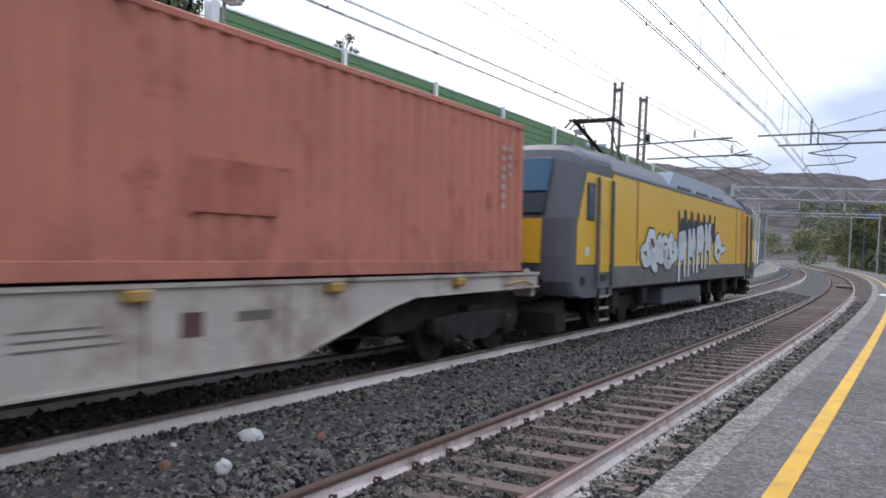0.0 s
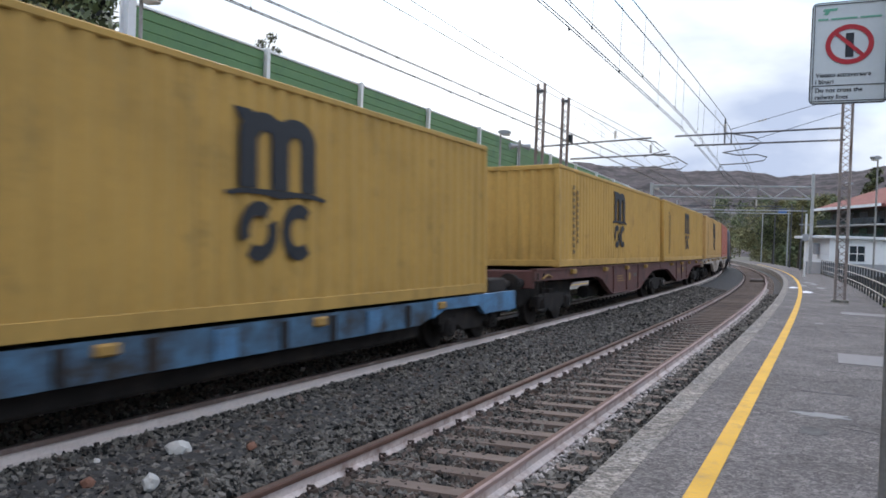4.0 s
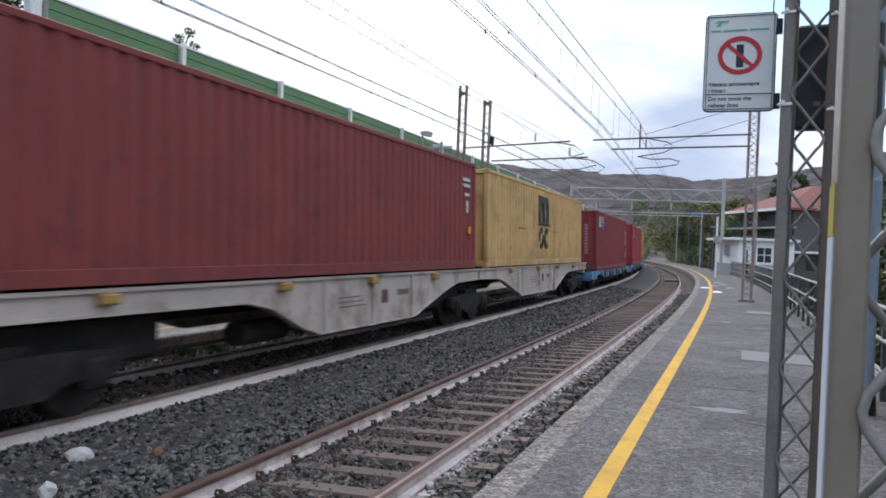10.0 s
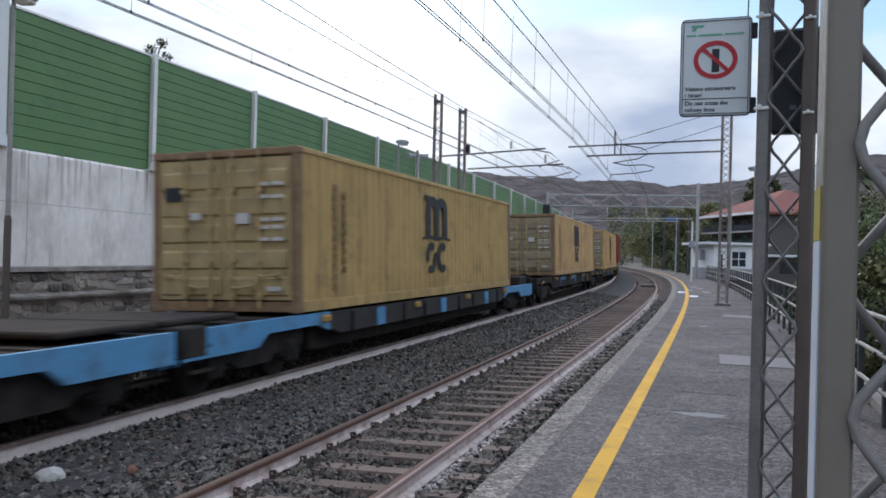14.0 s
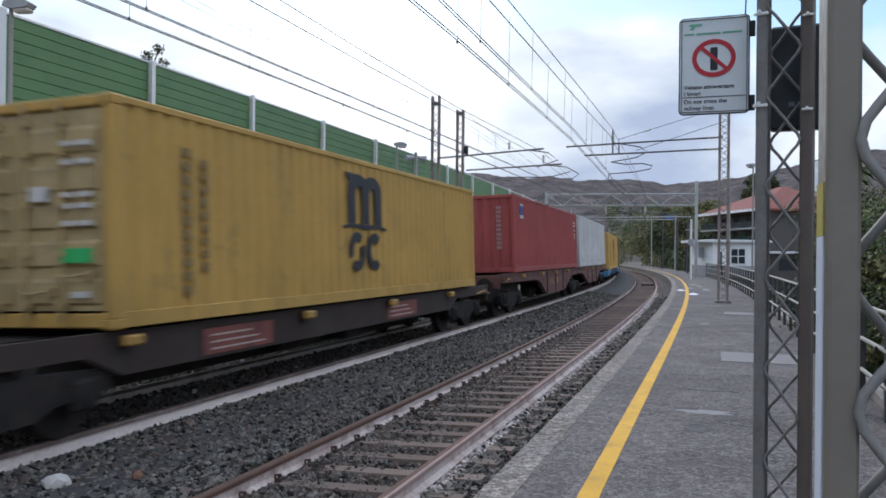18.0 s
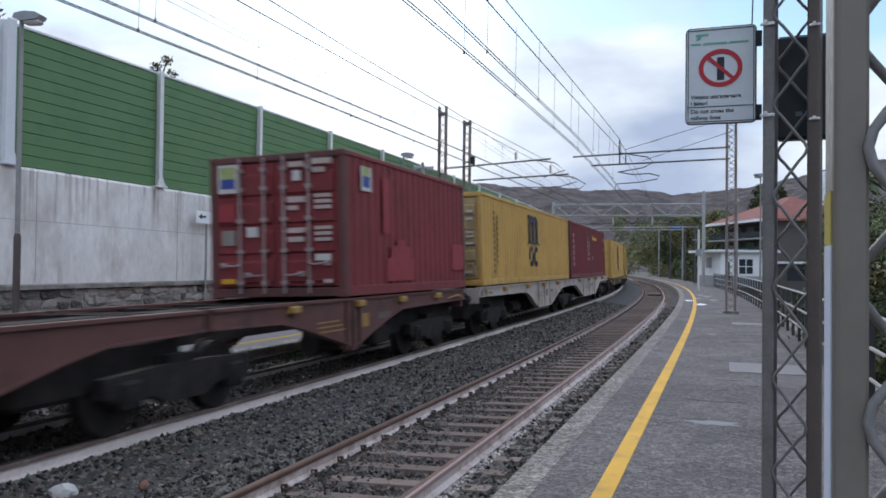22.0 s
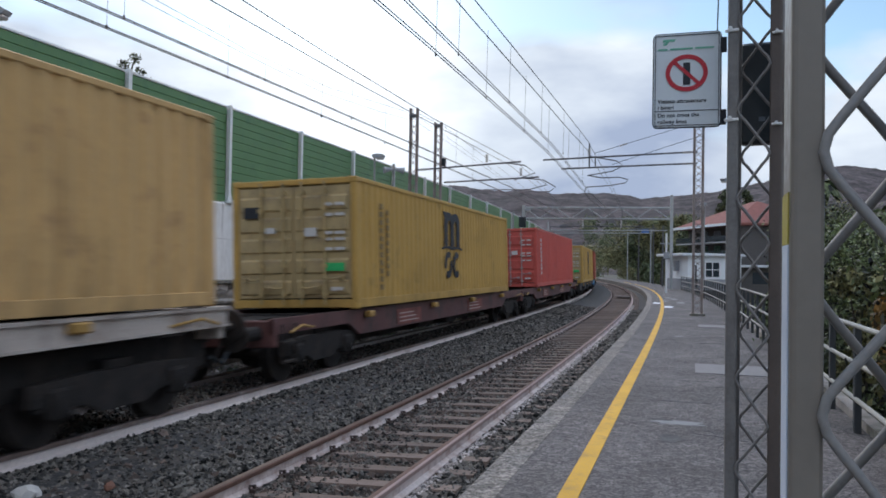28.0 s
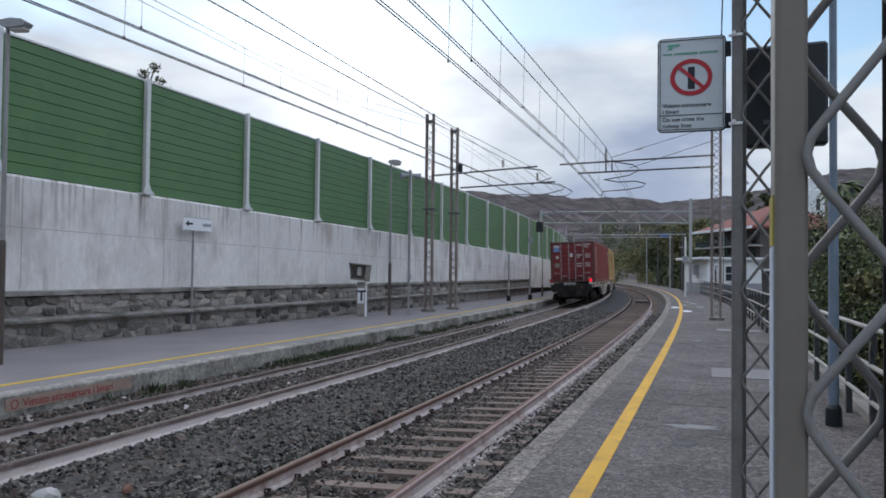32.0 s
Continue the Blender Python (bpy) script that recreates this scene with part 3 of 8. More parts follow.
    g.prism([(-0.13, -0.14), (-0.10, 0.0), (0.10, 0.0), (0.13, -0.14)], -1.22, 1.22)
    me = g.mesh("sleeper")
    clip = Geo()
    n = int((s1 - s0) / 0.6)
    for i in range(n):
        s = s0 + 0.6 * i
        m = along(s, o, z - 0.168) @ pose(0, 0, 0, -CANT, 0, random.uniform(-0.6, 0.6))
        if i < 300:
            part("sleeper", me, M_sleeper, tr, m=m)
        for side in (-1, 1):
            for e in (-1, 1):
                if side < 0 and e < 0:
                    continue                 # buried under painted stones
                y = side * 0.7525 + e * 0.105
                clip.box(-0.045, 0.045, y - 0.03, y + 0.03, 0.0, 0.035, m)
                clip.tube([m @ Vector((0, y, 0.04)), m @ Vector((0, y, 0.072))], 0.018, 6)
                clip.tube([m @ Vector((-0.05, y - e * 0.02, 0.045)), m @ Vector((0.0, y - e * 0.05, 0.06)), m @ Vector((0.05, y - e * 0.02, 0.045))], 0.012, 5)
    tagged(part("rail_clip", clip, M_clip, tr, "rusty rail clips and bolts"), kind="stuff")


# ---- retaining wall and green barrier ----
W0, W1 = -24.0, 132.0
g = Geo().sweep([(0.0, ZQ + 1.08), (0.0, 3.72), (-0.05, 3.78), (-0.5, 3.78), (-0.5, ZQ + 1.08)], W0, W1, 2.0, wall_o, rise=wall_rise)
wall_main = tagged(part("wall_retaining", g, M_conc), "tall pale concrete retaining wall streaked with water stains", "retaining wall", kind="structure")
g = Geo().sweep([(0.042, ZQ - 0.3), (0.042, ZQ + 1.0), (-0.4, ZQ + 1.0), (-0.4, ZQ - 0.3)], W0, 60, 2.0, wall_o)
wall_base = tagged(part("wall_base", g, M_mortar), "old rubble stone wall with mortar joints under the concrete", "stone wall", kind="structure")
g = Geo().sweep([(0.25, ZQ + 0.49), (0.26, ZQ + 0.54), (0.12, ZQ + 0.58), (0.0, ZQ + 0.60), (0.0, ZQ + 0.47)], W0, 60, 2.0, wall_o)
part("ledge", g, M_conc2, wall_base, "projecting weathered concrete ledge")
g = Geo().sweep([(0.15, ZQ + 1.03), (0.15, ZQ + 1.11), (0.0, ZQ + 1.13), (-0.3, ZQ + 1.13), (-0.3, ZQ + 1.0)], W0, 60, 2.0, wall_o)
part("coping", g, M_conc2, wall_base, "worn concrete coping")


def stones(z0, z1, proud, rows):
    """Rubble courses: uneven stones standing out of the mortar."""
    meshes = []
    for k in range(7):
        rng = random.Random(k)
        bm = bmesh.new()
        bmesh.ops.create_cube(bm, size=1.0)
        bmesh.ops.bevel(bm, geom=bm.edges[:], offset=0.24, segments=1, affect="EDGES")
        for p in bm.verts:
            p.co += Vector((rng.uniform(-0.12, 0.12), rng.uniform(-0.06, 0.06), rng.uniform(-0.13, 0.13)))
        me = bpy.data.meshes.new("rubble")
        bm.to_mesh(me)
        bm.free()
        meshes.append(me)
    h = (z1 - z0) / rows
    count = 0
    for r in range(rows):
        s = 5.0 + random.uniform(0, 0.3)
        while s < 42:
            w = random.uniform(0.16, 0.62) * (1.0 if s < 28 else 1.7)
            o = wall_o(s + w / 2)
            m = along(s + w / 2, o + 0.01 + proud, z0 + h * (r + 0.5) + random.uniform(-0.06, 0.06)) @ pose(0, 0, 0, 0, random.uniform(-14, 14), 0) @ Matrix.Diagonal((w * 1.02, 0.14, h * random.uniform(0.75, 1.25), 1))
            ob = part("stone", random.choice(meshes), M_rubble, wall_base, m=m)
            s += w
            count += 1
    return count


SPAN = 4.2
POSTS = [13.95 + SPAN * i for i in range(27)]
barrier = tagged(thing("noise_barrier", Matrix(), "green metal noise barrier of ribbed panels between white posts", "noise barrier"), kind="structure")
for a, b in zip(POSTS, POSTS[1:]):
    g = Geo()
    prof = []
    z, hh = 3.80, 2.73
    k = 12
    for i in range(k):
        za, zb = z + hh * i / k, z + hh * (i + 1) / k
        prof += [(-0.115, za), (-0.10, za + 0.012), (-0.10, zb - 0.022), (-0.118, zb - 0.006)]
    prof += [(-0.22, z + hh), (-0.22, z)]
    g.sweep(prof, a + 0.06, b - 0.06, 2.1, wall_o, rise=wall_rise)
    part("panel", g, M_green, barrier)
    part("cap", Geo().sweep([(-0.08, z + hh), (-0.08, z + hh + 0.045), (-0.24, z + hh + 0.045), (-0.24, z + hh)], a + 0.06, b - 0.06, 2.1, wall_o, rise=wall_rise), M_galv, barrier, "pale metal capping strip")
for i, s in enumerate(POSTS):
    g = Geo()
    w = 0.062 if i else 0.10
    m = along(s, wall_o(s), wall_rise(s))
    g.box(-w, w, -0.02, 0.01, 3.78, 6.60, m)
    g.box(-w, w, 0.20, 0.23, 3.78, 6.60, m)
    g.box(-0.01, 0.01, 0.01, 0.20, 3.78, 6.60, m)
    g.box(-0.17, 0.17, -0.10, 0.24, 3.775, 3.81, m)
    g.prism([(-0.16, 3.81), (0.16, 3.81), (w, 4.02), (-w, 4.02)], -0.035, -0.02, m)
    for x in (-0.13, 0.13):
        g.tube([m @ Vector((x, -0.06, 3.8)), m @ Vector((x, -0.06, 3.86))], 0.02, 6)
    part("post", g, M_white_paint if i == 0 else M_galv, barrier, "white end post" if i == 0 else "")
# low green rail on the wall before the barrier
rail = tagged(thing("parapet_rail", Matrix(), "low pale green guard rail along the wall's top", "guard rail"), kind="structure")
for z in (0.22, 0.42):
    part("rail", Geo().sweep([(-0.1, 3.78 + z), (-0.1, 3.78 + z + 0.09), (-0.16, 3.78 + z + 0.09), (-0.16, 3.78 + z)], W0, 13.7, 2.0, wall_o, rise=wall_rise), mat("pale_green_rail", (0.20, 0.42, 0.26), 0.5), rail)
for i in range(10):
    s = 13.0 - 2.2 * i
    part("post", Geo().box(-0.04, 0.04, 0.08, 0.16, 3.78, 4.26, along(s, wall_o(s), wall_rise(s))), bpy.data.materials["pale_green_rail"], rail)
# earth behind the wall
g = Geo().sweep([(-0.5, 3.4), (-40.0, 3.9), (-40.0, -0.9), (-0.5, -0.9)], W0 - 30, W1, 3.0, wall_o)
tagged(part("terrace", g, M_ground), "raised earth terrace behind the retaining wall", "ground", kind="structure")
g = Geo().box(-40, 0, -0.05, 0.6, -0.9, 3.7, along(W0, wall_o(W0), 0.0))
tagged(part("wall_end", g, M_conc), "plain end of the retaining wall", "retaining wall", kind="structure")

# ---- hills, trees and far buildings ----
def ridge(name, pts, depth, base, label, material=None, rough=1.0):
    """A hill: a crest line of (bearing, distance, height) falling away to both sides."""
    material = material or M_hill
    g = Geo()
    n = 720 if pts[-1][0] - pts[0][0] < 150 else 300
    bs = np.linspace(pts[0][0], pts[-1][0], n)
    ds = np.interp(bs, [p[0] for p in pts], [p[1] for p in pts])
    hs = np.interp(bs, [p[0] for p in pts], [p[2] for p in pts])
    rows = 34
    for j in range(rows + 1):
        f = j / rows
        for i in range(n):
            b, d = radians(bs[i]), ds[i] - depth * (1 - f)
            crest = f ** 0.8
            x, y = d * math.sin(b), d * math.cos(b)
            nz = (noise.fractal(Vector((x * 0.008, y * 0.008, 1.3)), 1.0, 2.0, 6) * 0.07 * hs[i] * (1.15 - f) + noise.fractal(Vector((x * 0.06, y * 0.06, 4.1)), 0.7, 2.0, 4) * 0.016 * hs[i]) * rough
            g.v.append((x, y, base + (hs[i] - base) * crest + nz))
    for i in range(n):
        b, d = radians(bs[i]), ds[i] + depth * 0.8
        g.v.append((d * math.sin(b), d * math.cos(b), base - 5))
    for j in range(rows + 1):
        for i in range(n - 1):
            a = j * n + i
            g.f.append((a, a + 1, a + 1 + n, a + n))
    return tagged(part(name, g, material, smooth=True), label, "hill", kind="structure")


ridge("hill_far", [(-45, 1250, 128), (-10, 1250, 134), (8, 1250, 130), (16.2, 1250, 129), (17.8, 1250, 123), (19.7, 1250, 120), (21.3, 1250, 125), (23.2, 1250, 116), (24.4, 1250, 118), (26.9, 1250, 119), (28.4, 1250, 115), (29.3, 1250, 109), (30.3, 1250, 112), (32.4, 1250, 115), (34.2, 1250, 118), (37, 1250, 131), (40.4, 1250, 152), (41.9, 1250, 153), (43.1, 1250, 150), (45.5, 1250, 137), (48.5, 1250, 126), (60, 1250, 124), (75, 1250, 130)], 650, -20, "brown wooded mountain ridge closing the valley")
ridge("hill_behind", [(74, 1260, 130), (100, 1300, 150), (160, 1400, 140), (260, 1500, 140), (316, 1400, 130)], 650, -20, "wooded ridge on the valley's other side", rough=0.6)
ridge("hill_mid", [(-12, 620, 18), (6, 620, 28), (12, 640, 32), (17, 650, 30), (20, 640, 26), (25, 620, 20), (30, 620, 18), (34, 620, 26), (40, 600, 40), (46, 560, 50), (60, 540, 60), (80, 560, 60)], 320, -10, "lower wooded slopes before the ridge", M_hill)
ridge("hillside_left", [(-95, 110, 60), (-70, 115, 66), (-48, 120, 62), (-33, 130, 56), (-26, 140, 50), (-20, 150, 46), (-16.5, 155, 40), (-14.5, 160, 24), (-12, 180, 10), (-4, 240, 6)], 80, 3, "steep wooded hillside above the houses", mat("hillside_scrub", (0.045, 0.058, 0.028), 1.0, vary=0.4, scale=0.12, fine=1.2, bump=0))


def leaf_ball(seed, count, size, r=1.0, squash=0.85):
    """A clump of small leaves set on a rough ball, as one mesh."""
    rng = np.random.default_rng(seed)
    d = rng.normal(size=(count, 3))
    d /= np.linalg.norm(d, axis=1)[:, None]
    rad = r * rng.uniform(0.55, 1.05, size=(count, 1)) * (0.75 + 0.5 * rng.random((count, 1)))
    c = d * rad * np.array([1, 1, squash])
    a = rng.normal(size=(count, 3))
    a /= np.linalg.norm(a, axis=1)[:, None]
    b = np.cross(a, d + rng.normal(scale=0.6, size=(count, 3)))
    b /= np.linalg.norm(b, axis=1)[:, None] + 1e-9
    sz = size * rng.uniform(0.6, 1.3, size=(count, 1))
    v = np.stack([c - a * sz, c - b * sz * 0.5, c + a * sz, c + b * sz * 0.5], axis=1).reshape(-1, 3)
    return v


def tree(name, place, height, spread, material, seed, label, leaves=2600, leaf=0.16, cone=False, trunk=0.35):
    rng = random.Random(seed)
    t = thing(name, pose(*place), label, "tree")
    g = Geo()
    top = height * (0.95 if cone else 0.75)
    lean = Vector((rng.uniform(-0.06, 0.06), rng.uniform(-0.06, 0.06), 1))
    pts = [lean * (top * k / 5) for k in range(6)]
    g.tube(pts, [trunk * height / 12 * (1 - 0.16 * k) for k in range(6)], 7)
    centres = []
    n = 18 if cone else 14
    for i in range(n):
        f = (i + 0.5) / n
        h = top * (0.18 + 0.82 * f) if cone else height * (0.38 + 0.52 * f)
        r = spread * ((1 - f) * 0.9 + 0.08) if cone else spread * math.sin(math.pi * (0.25 + 0.7 * f)) * rng.uniform(0.6, 1.0)
        a = rng.uniform(0, 6.28)
        c = Vector((math.cos(a) * r * 0.62, math.sin(a) * r * 0.62, h))
        st = lean * (h * (0.96 if cone else 0.72))
        g.tube([st, (st + c) / 2 + Vector((0, 0, 0.05 * height * (0 if cone else 1))), c], [0.10 * height / 12, 0.06 * height / 12, 0.03 * height / 12], 5)
        centres.append((c, max(0.18 * spread, r * 0.55)))
    part("trunk", g, M_bark, t, "dark trunk and limbs")
    vs = [leaf_ball(seed * 31 + k, leaves // n, leaf, r, 0.6 if cone else 0.85) + np.array(c) for k, (c, r) in enumerate(centres)]
    v = np.concatenate(vs)
    me = bpy.data.meshes.new("crown")
    k = len(v) // 4
    me.from_pydata(v.tolist(), [], np.arange(4 * k).reshape(k, 4).tolist())
    part("crown", me, material, t)
    return t


def cloth(name, spots, material, label, count, leaf, seed):
    """Far woods that nobody could count: leaf clumps on a slope as one object."""
    vs = [leaf_ball(seed + k, count, leaf * r / 3.0, r, 0.8) + np.array(c) for k, (c, r) in enumerate(spots)]
    v = np.concatenate(vs)
    me = bpy.data.meshes.new(name)
    k = len(v) // 4
    me.from_pydata(v.tolist(), [], np.arange(4 * k).reshape(k, 4).tolist())
    return tagged(part(name, me, material), label, "woods", kind="stuff")


rw = random.Random(11)
spots = []
for i in range(420):
    b = radians(rw.uniform(-52, -14.6))
    d = rw.uniform(78, 168)
    f = min(1.0, max(0.0, (d - 72) / 78))
    lim = 1.0 if math.degrees(b) < -17 else 0.62
    z = 5 + 44 * f ** 0.85 * lim
    r = rw.uniform(2.2, 4.0)
    spots.append(((d * math.sin(b), d * math.cos(b), z + r * 0.3), r))
cloth("hillside_woods", spots[:260], M_leaf, "dense dark green woods on the hillside", 150, 0.55, 100)
cloth("hillside_woods", spots[260:], M_leaf_olive, "olive green trees among the woods on the hillside", 150, 0.55, 900)
spots = []
for i in range(150):     # wooded dip where the line leaves the valley
    s, o = rw.uniform(120, 330), rw.choice([rw.uniform(9, 42), rw.uniform(-46, -11)])
    p = at(s, o)
    r = rw.uniform(2.4, 4.2)
    spots.append(((p.x, p.y, rw.uniform(0.5, 6.0) + (s - 120) * 0.012), r))
cloth("valley_woods", spots[:90], M_leaf_hazy, "olive green trees filling the valley", 420, 0.34, 2000)
slope = {0: [], 1: []}
for i in range(560):     # trees on the slopes where the line bends away
    b, d = radians(rw.uniform(17.0, 46.0)), rw.uniform(112, 240)
    x, y = d * math.sin(b), d * math.cos(b)
    if np.hypot(TX - x, TY - y).min() < 10:
        continue
    top = (0.078 if math.degrees(b) > 21.5 else 0.035) * d
    slope[i % 5 < 2].append(((x, y, rw.uniform(-0.5, max(1.0, top - 1.5))), rw.uniform(1.6, 3.2)))
cloth("slope_woods", slope[0], M_leaf_hazy, "olive and brown-green trees on the slope", 420, 0.34, 5000)
cloth("slope_woods", slope[1], M_leaf_hazy_dark, "dark green trees on the slope", 420, 0.34, 7000)
cloth("valley_woods", spots[90:], M_leaf_hazy_dark, "dark green trees filling the valley", 420, 0.34, 2600)

tree("pine", (-5.0, 45.0, 4.0), 9.9, 1.7, M_leaf, 3, "small dark pine rising behind the barrier", 1700, 0.085)
for k, (s, o, h, w, c, m, lab) in enumerate([
        (118, 8.5, 10.5, 3.6, False, M_leaf_olive, "broad olive green tree beyond the platform"), (126, 12.5, 11.5, 4.0, False, M_leaf_olive, "broad olive green tree beyond the platform"),
        (110, 11.0, 9.0, 3.2, False, M_leaf, "dark green tree by the line"), (98, 13.0, 12.5, 3.4, True, M_leaf, "tall dark conifer by the station"),
        (104, 16.5, 13.0, 3.6, True, M_leaf, "tall dark conifer by the station"), (135, 7.5, 9.5, 3.6, False, M_leaf, "dark green tree by the line"),
        (140, -10.5, 10.0, 4.0, False, M_leaf_olive, "broad olive green tree behind the curve"), (152, -12.5, 10.5, 4.0, False, M_leaf, "dark green tree behind the curve"),
        (128, -14.5, 8.0, 3.6, False, M_leaf_olive, "olive green tree behind the wall's end"), (148, 10.0, 12.0, 4.5, False, M_leaf_olive, "broad olive green tree beyond the platform")]):
    p = at(s, o)
    tree("conifer" if c else "tree", (p.x, p.y, -0.5), h, w, m, 20 + k, lab, 5200, 0.15, c)


# ---- houses ----
def house(name, m, w, d, h, material, roof_mat, label, windows, roof_h=1.6, over=0.5, hip=True):
    """A rendered house: walls, hipped roof, windows with frames and sills. Front at local -y."""
    t = thing(name, m, label, "house")
    part("wall", Geo().box(-w / 2, w / 2, -d / 2, d / 2, -1.0, h), material, t)
    g = Geo()
    a, b = w / 2 + over, d / 2 + over
    k = min(a, b) * (0.9 if hip else 0.0)
    g.add([(-a, -b, h), (a, -b, h), (a, b, h), (-a, b, h), (-a + k, 0, h + roof_h), (a - k, 0, h + roof_h), (-a, -b, h - 0.14), (a, -b, h - 0.14), (a, b, h - 0.14), (-a, b, h - 0.14)],
          [(0, 1, 5, 4), (1, 2, 5), (2, 3, 4, 5), (3, 0, 4), (0, 6, 7, 1), (1, 7, 8, 2), (2, 8, 9, 3), (3, 9, 6, 0), (6, 9, 8, 7)])
    part("roof", g, roof_mat, t, "tiled roof")
    for side, x, z, ww, wh, shut in windows:
        wm = pose(0, -d / 2, 0) if side == "front" else pose(w / 2, 0, 0, 0, 0, 90)
        wi = part("window", Geo().box(x - ww / 2, x + ww / 2, -0.03, 0.02, z, z + wh, wm), M_shutter if shut else M_glass, t, "closed green shutters" if shut else "dark window pane")
        fr = Geo()
        for q in (-ww / 2 - 0.05, ww / 2 + 0.05, 0.0):
            fr.box(x + q - 0.04, x + q + 0.04, -0.06, 0.0, z, z + wh, wm)
        fr.box(x - ww / 2 - 0.09, x + ww / 2 + 0.09, -0.06, 0.0, z + wh, z + wh + 0.08, wm)
        part("window_frame", fr, M_white_wall, wi)
        part("window_sill", Geo().box(x - ww / 2 - 0.15, x + ww / 2 + 0.15, -0.14, 0.0, z - 0.08, z, wm), M_grey_wall, wi)
    return t


pk = house("house", pose(-12.9, 43.1, 3.6, 0, 0, 30.0), 5.2, 5.4, 6.0, M_pink, M_slate, "pink rendered house with dark shutters behind the wall",
           [("front", -1.3, 3.9, 0.5, 1.0, False), ("front", 0.3, 3.6, 0.6, 1.25, True), ("front", -1.3, 1.6, 0.7, 1.4, False), ("side", 0.2, 3.4, 0.9, 1.5, True), ("side", 0.2, 1.0, 0.9, 1.4, True)], 1.3)
part("chimney", Geo().cbox(-1.9, -1.4, -0.6, -0.1, 6.0, 8.0, 0.03).box(-2.0, -1.3, -0.7, 0.0, 8.0, 8.12), M_grey_wall, pk, "square chimney")
fl = part("chimney", Geo().cbox(-0.4, 0.3, -0.8, -0.2, 6.0, 7.3, 0.03), M_grey_wall, pk, "chimney with bright metal cowls")
for x, y, z in ((-0.2, -0.5, 8.0), (0.12, -0.5, 8.25), (-0.02, -0.35, 7.8)):
    part("flue", Geo().tube([(x, y, 7.2), (x, y, z)], 0.07, 8).disc((x, y, z), (0, 0, 1), 0.13, 0.12, 10), M_galv, fl, "bright metal flue")
house("house", pose(-25.5, 64.0, 7.4, 0, 0, 24.0), 10.0, 7.0, 6.2, M_ochre, M_slate, "ochre rendered house on the hillside",
      [("front", -2.6, 4.2, 0.9, 1.2, True), ("front", 0.2, 4.2, 0.9, 1.2, True), ("front", 3.0, 4.2, 0.9, 1.2, True), ("side", 0.0, 4.0, 0.9, 1.2, True), ("front", 0.2, 1.2, 0.9, 1.2, True)], 2.4, 0.8)
g = Geo().box(-9, 9, -6, 6, -6.0, 0.0, pose(-25.5, 64.0, 7.4, 0, 0, 24.0))
tagged(part("garden_bank", g, M_ground), "overgrown bank under the ochre house", "ground", kind="structure")

# red-roofed block of flats beyond the shelter
M_grey_pale = mat("pale_grey_render", (0.45, 0.45, 0.45), 0.9, vary=0.1)
fl = thing("apartment_house", pose(48.68, 79.8, 0.0, 0, 0, -97.7), "grey three-storey house with a dull red tiled roof and dark balconies", "house")
M_brown_wall = mat("dark_brown_render", (0.11, 0.10, 0.095), 0.9, vary=0.15)
part("wall", Geo().box(1.0, 12.5, 1.3, 10.5, -1.0, 6.4), M_brown_wall, fl)
part("roof", Geo().add([(0, 0, 6.65), (13.5, 0, 6.65), (13.5, 11.5, 6.65), (0, 11.5, 6.65), (6.3, 5.8, 9.3), (7.6, 5.8, 9.3), (0, 0, 6.45), (13.5, 0, 6.45), (13.5, 11.5, 6.45), (0, 11.5, 6.45)],
     [(0, 1, 5, 4), (1, 2, 5), (2, 3, 4, 5), (3, 0, 4), (0, 6, 7, 1), (1, 7, 8, 2), (2, 8, 9, 3), (3, 9, 6, 0), (6, 9, 8, 7)]), M_tile, fl, "dull red tiled hipped roof")
for z in (1.5, 3.2, 4.75):
    part("balcony", Geo().box(0.5, 13.0, 0.1, 1.3, z, z + 0.12), M_grey_pale, fl, "pale balcony slab")
    part("balcony_railing", Geo().box(0.5, 13.0, 0.12, 0.17, z + 0.2, z + 0.72), M_glass, fl, "dark balcony railing")
    for x in (1.6, 4.4, 7.2, 10.2):
        part("window", Geo().box(x, x + 1.5, 1.25, 1.32, z + 0.17, z + 1.35), M_glass, fl, "dark balcony door")
part("eaves_board", Geo().box(0, 13.5, -0.06, -0.01, 6.42, 6.68), M_white_wall, fl, "pale eaves board")

# white station shelter
SM = along(72.0, 5.5, ZP, 15)
sh = thing("station_shelter", SM, "small white flat-roofed station shelter with a grey plinth", "shelter")
part("wall", Geo().box(0, 5.2, -4.6, 0.0, 0.0, 2.9), M_white_wall, sh)
part("plinth", Geo().box(-0.02, 5.22, -4.62, 0.02, 0.0, 0.95), M_grey_wall, sh, "grey plinth")
part("roof_slab", Geo().cbox(-0.4, 6.4, -4.9, 0.6, 2.9, 3.12, 0.03), M_white_paint, sh, "white overhanging roof slab")
w1 = part("window", Geo().box(-0.05, 0.03, -2.7, -1.5, 1.15, 2.35), M_glass, sh, "dark barred window")
part("window_frame", Geo().box(-0.08, -0.04, -2.75, -2.68, 1.1, 2.4).box(-0.08, -0.04, -1.52, -1.45, 1.1, 2.4).box(-0.08, -0.04, -2.13, -2.07, 1.1, 2.4).box(-0.08, -0.04, -2.75, -1.45, 1.72, 1.78), M_white_wall, w1)
part("door", Geo().cbox(-0.05, 0.02, -0.75, -0.62, 0.0, 2.1, 0.01), M_black, sh, "dark door post")
part("service_box", Geo().cbox(2.0, 2.6, 0.0, 0.35, 1.6, 2.5, 0.03), M_grey_wall, sh, "grey meter box")
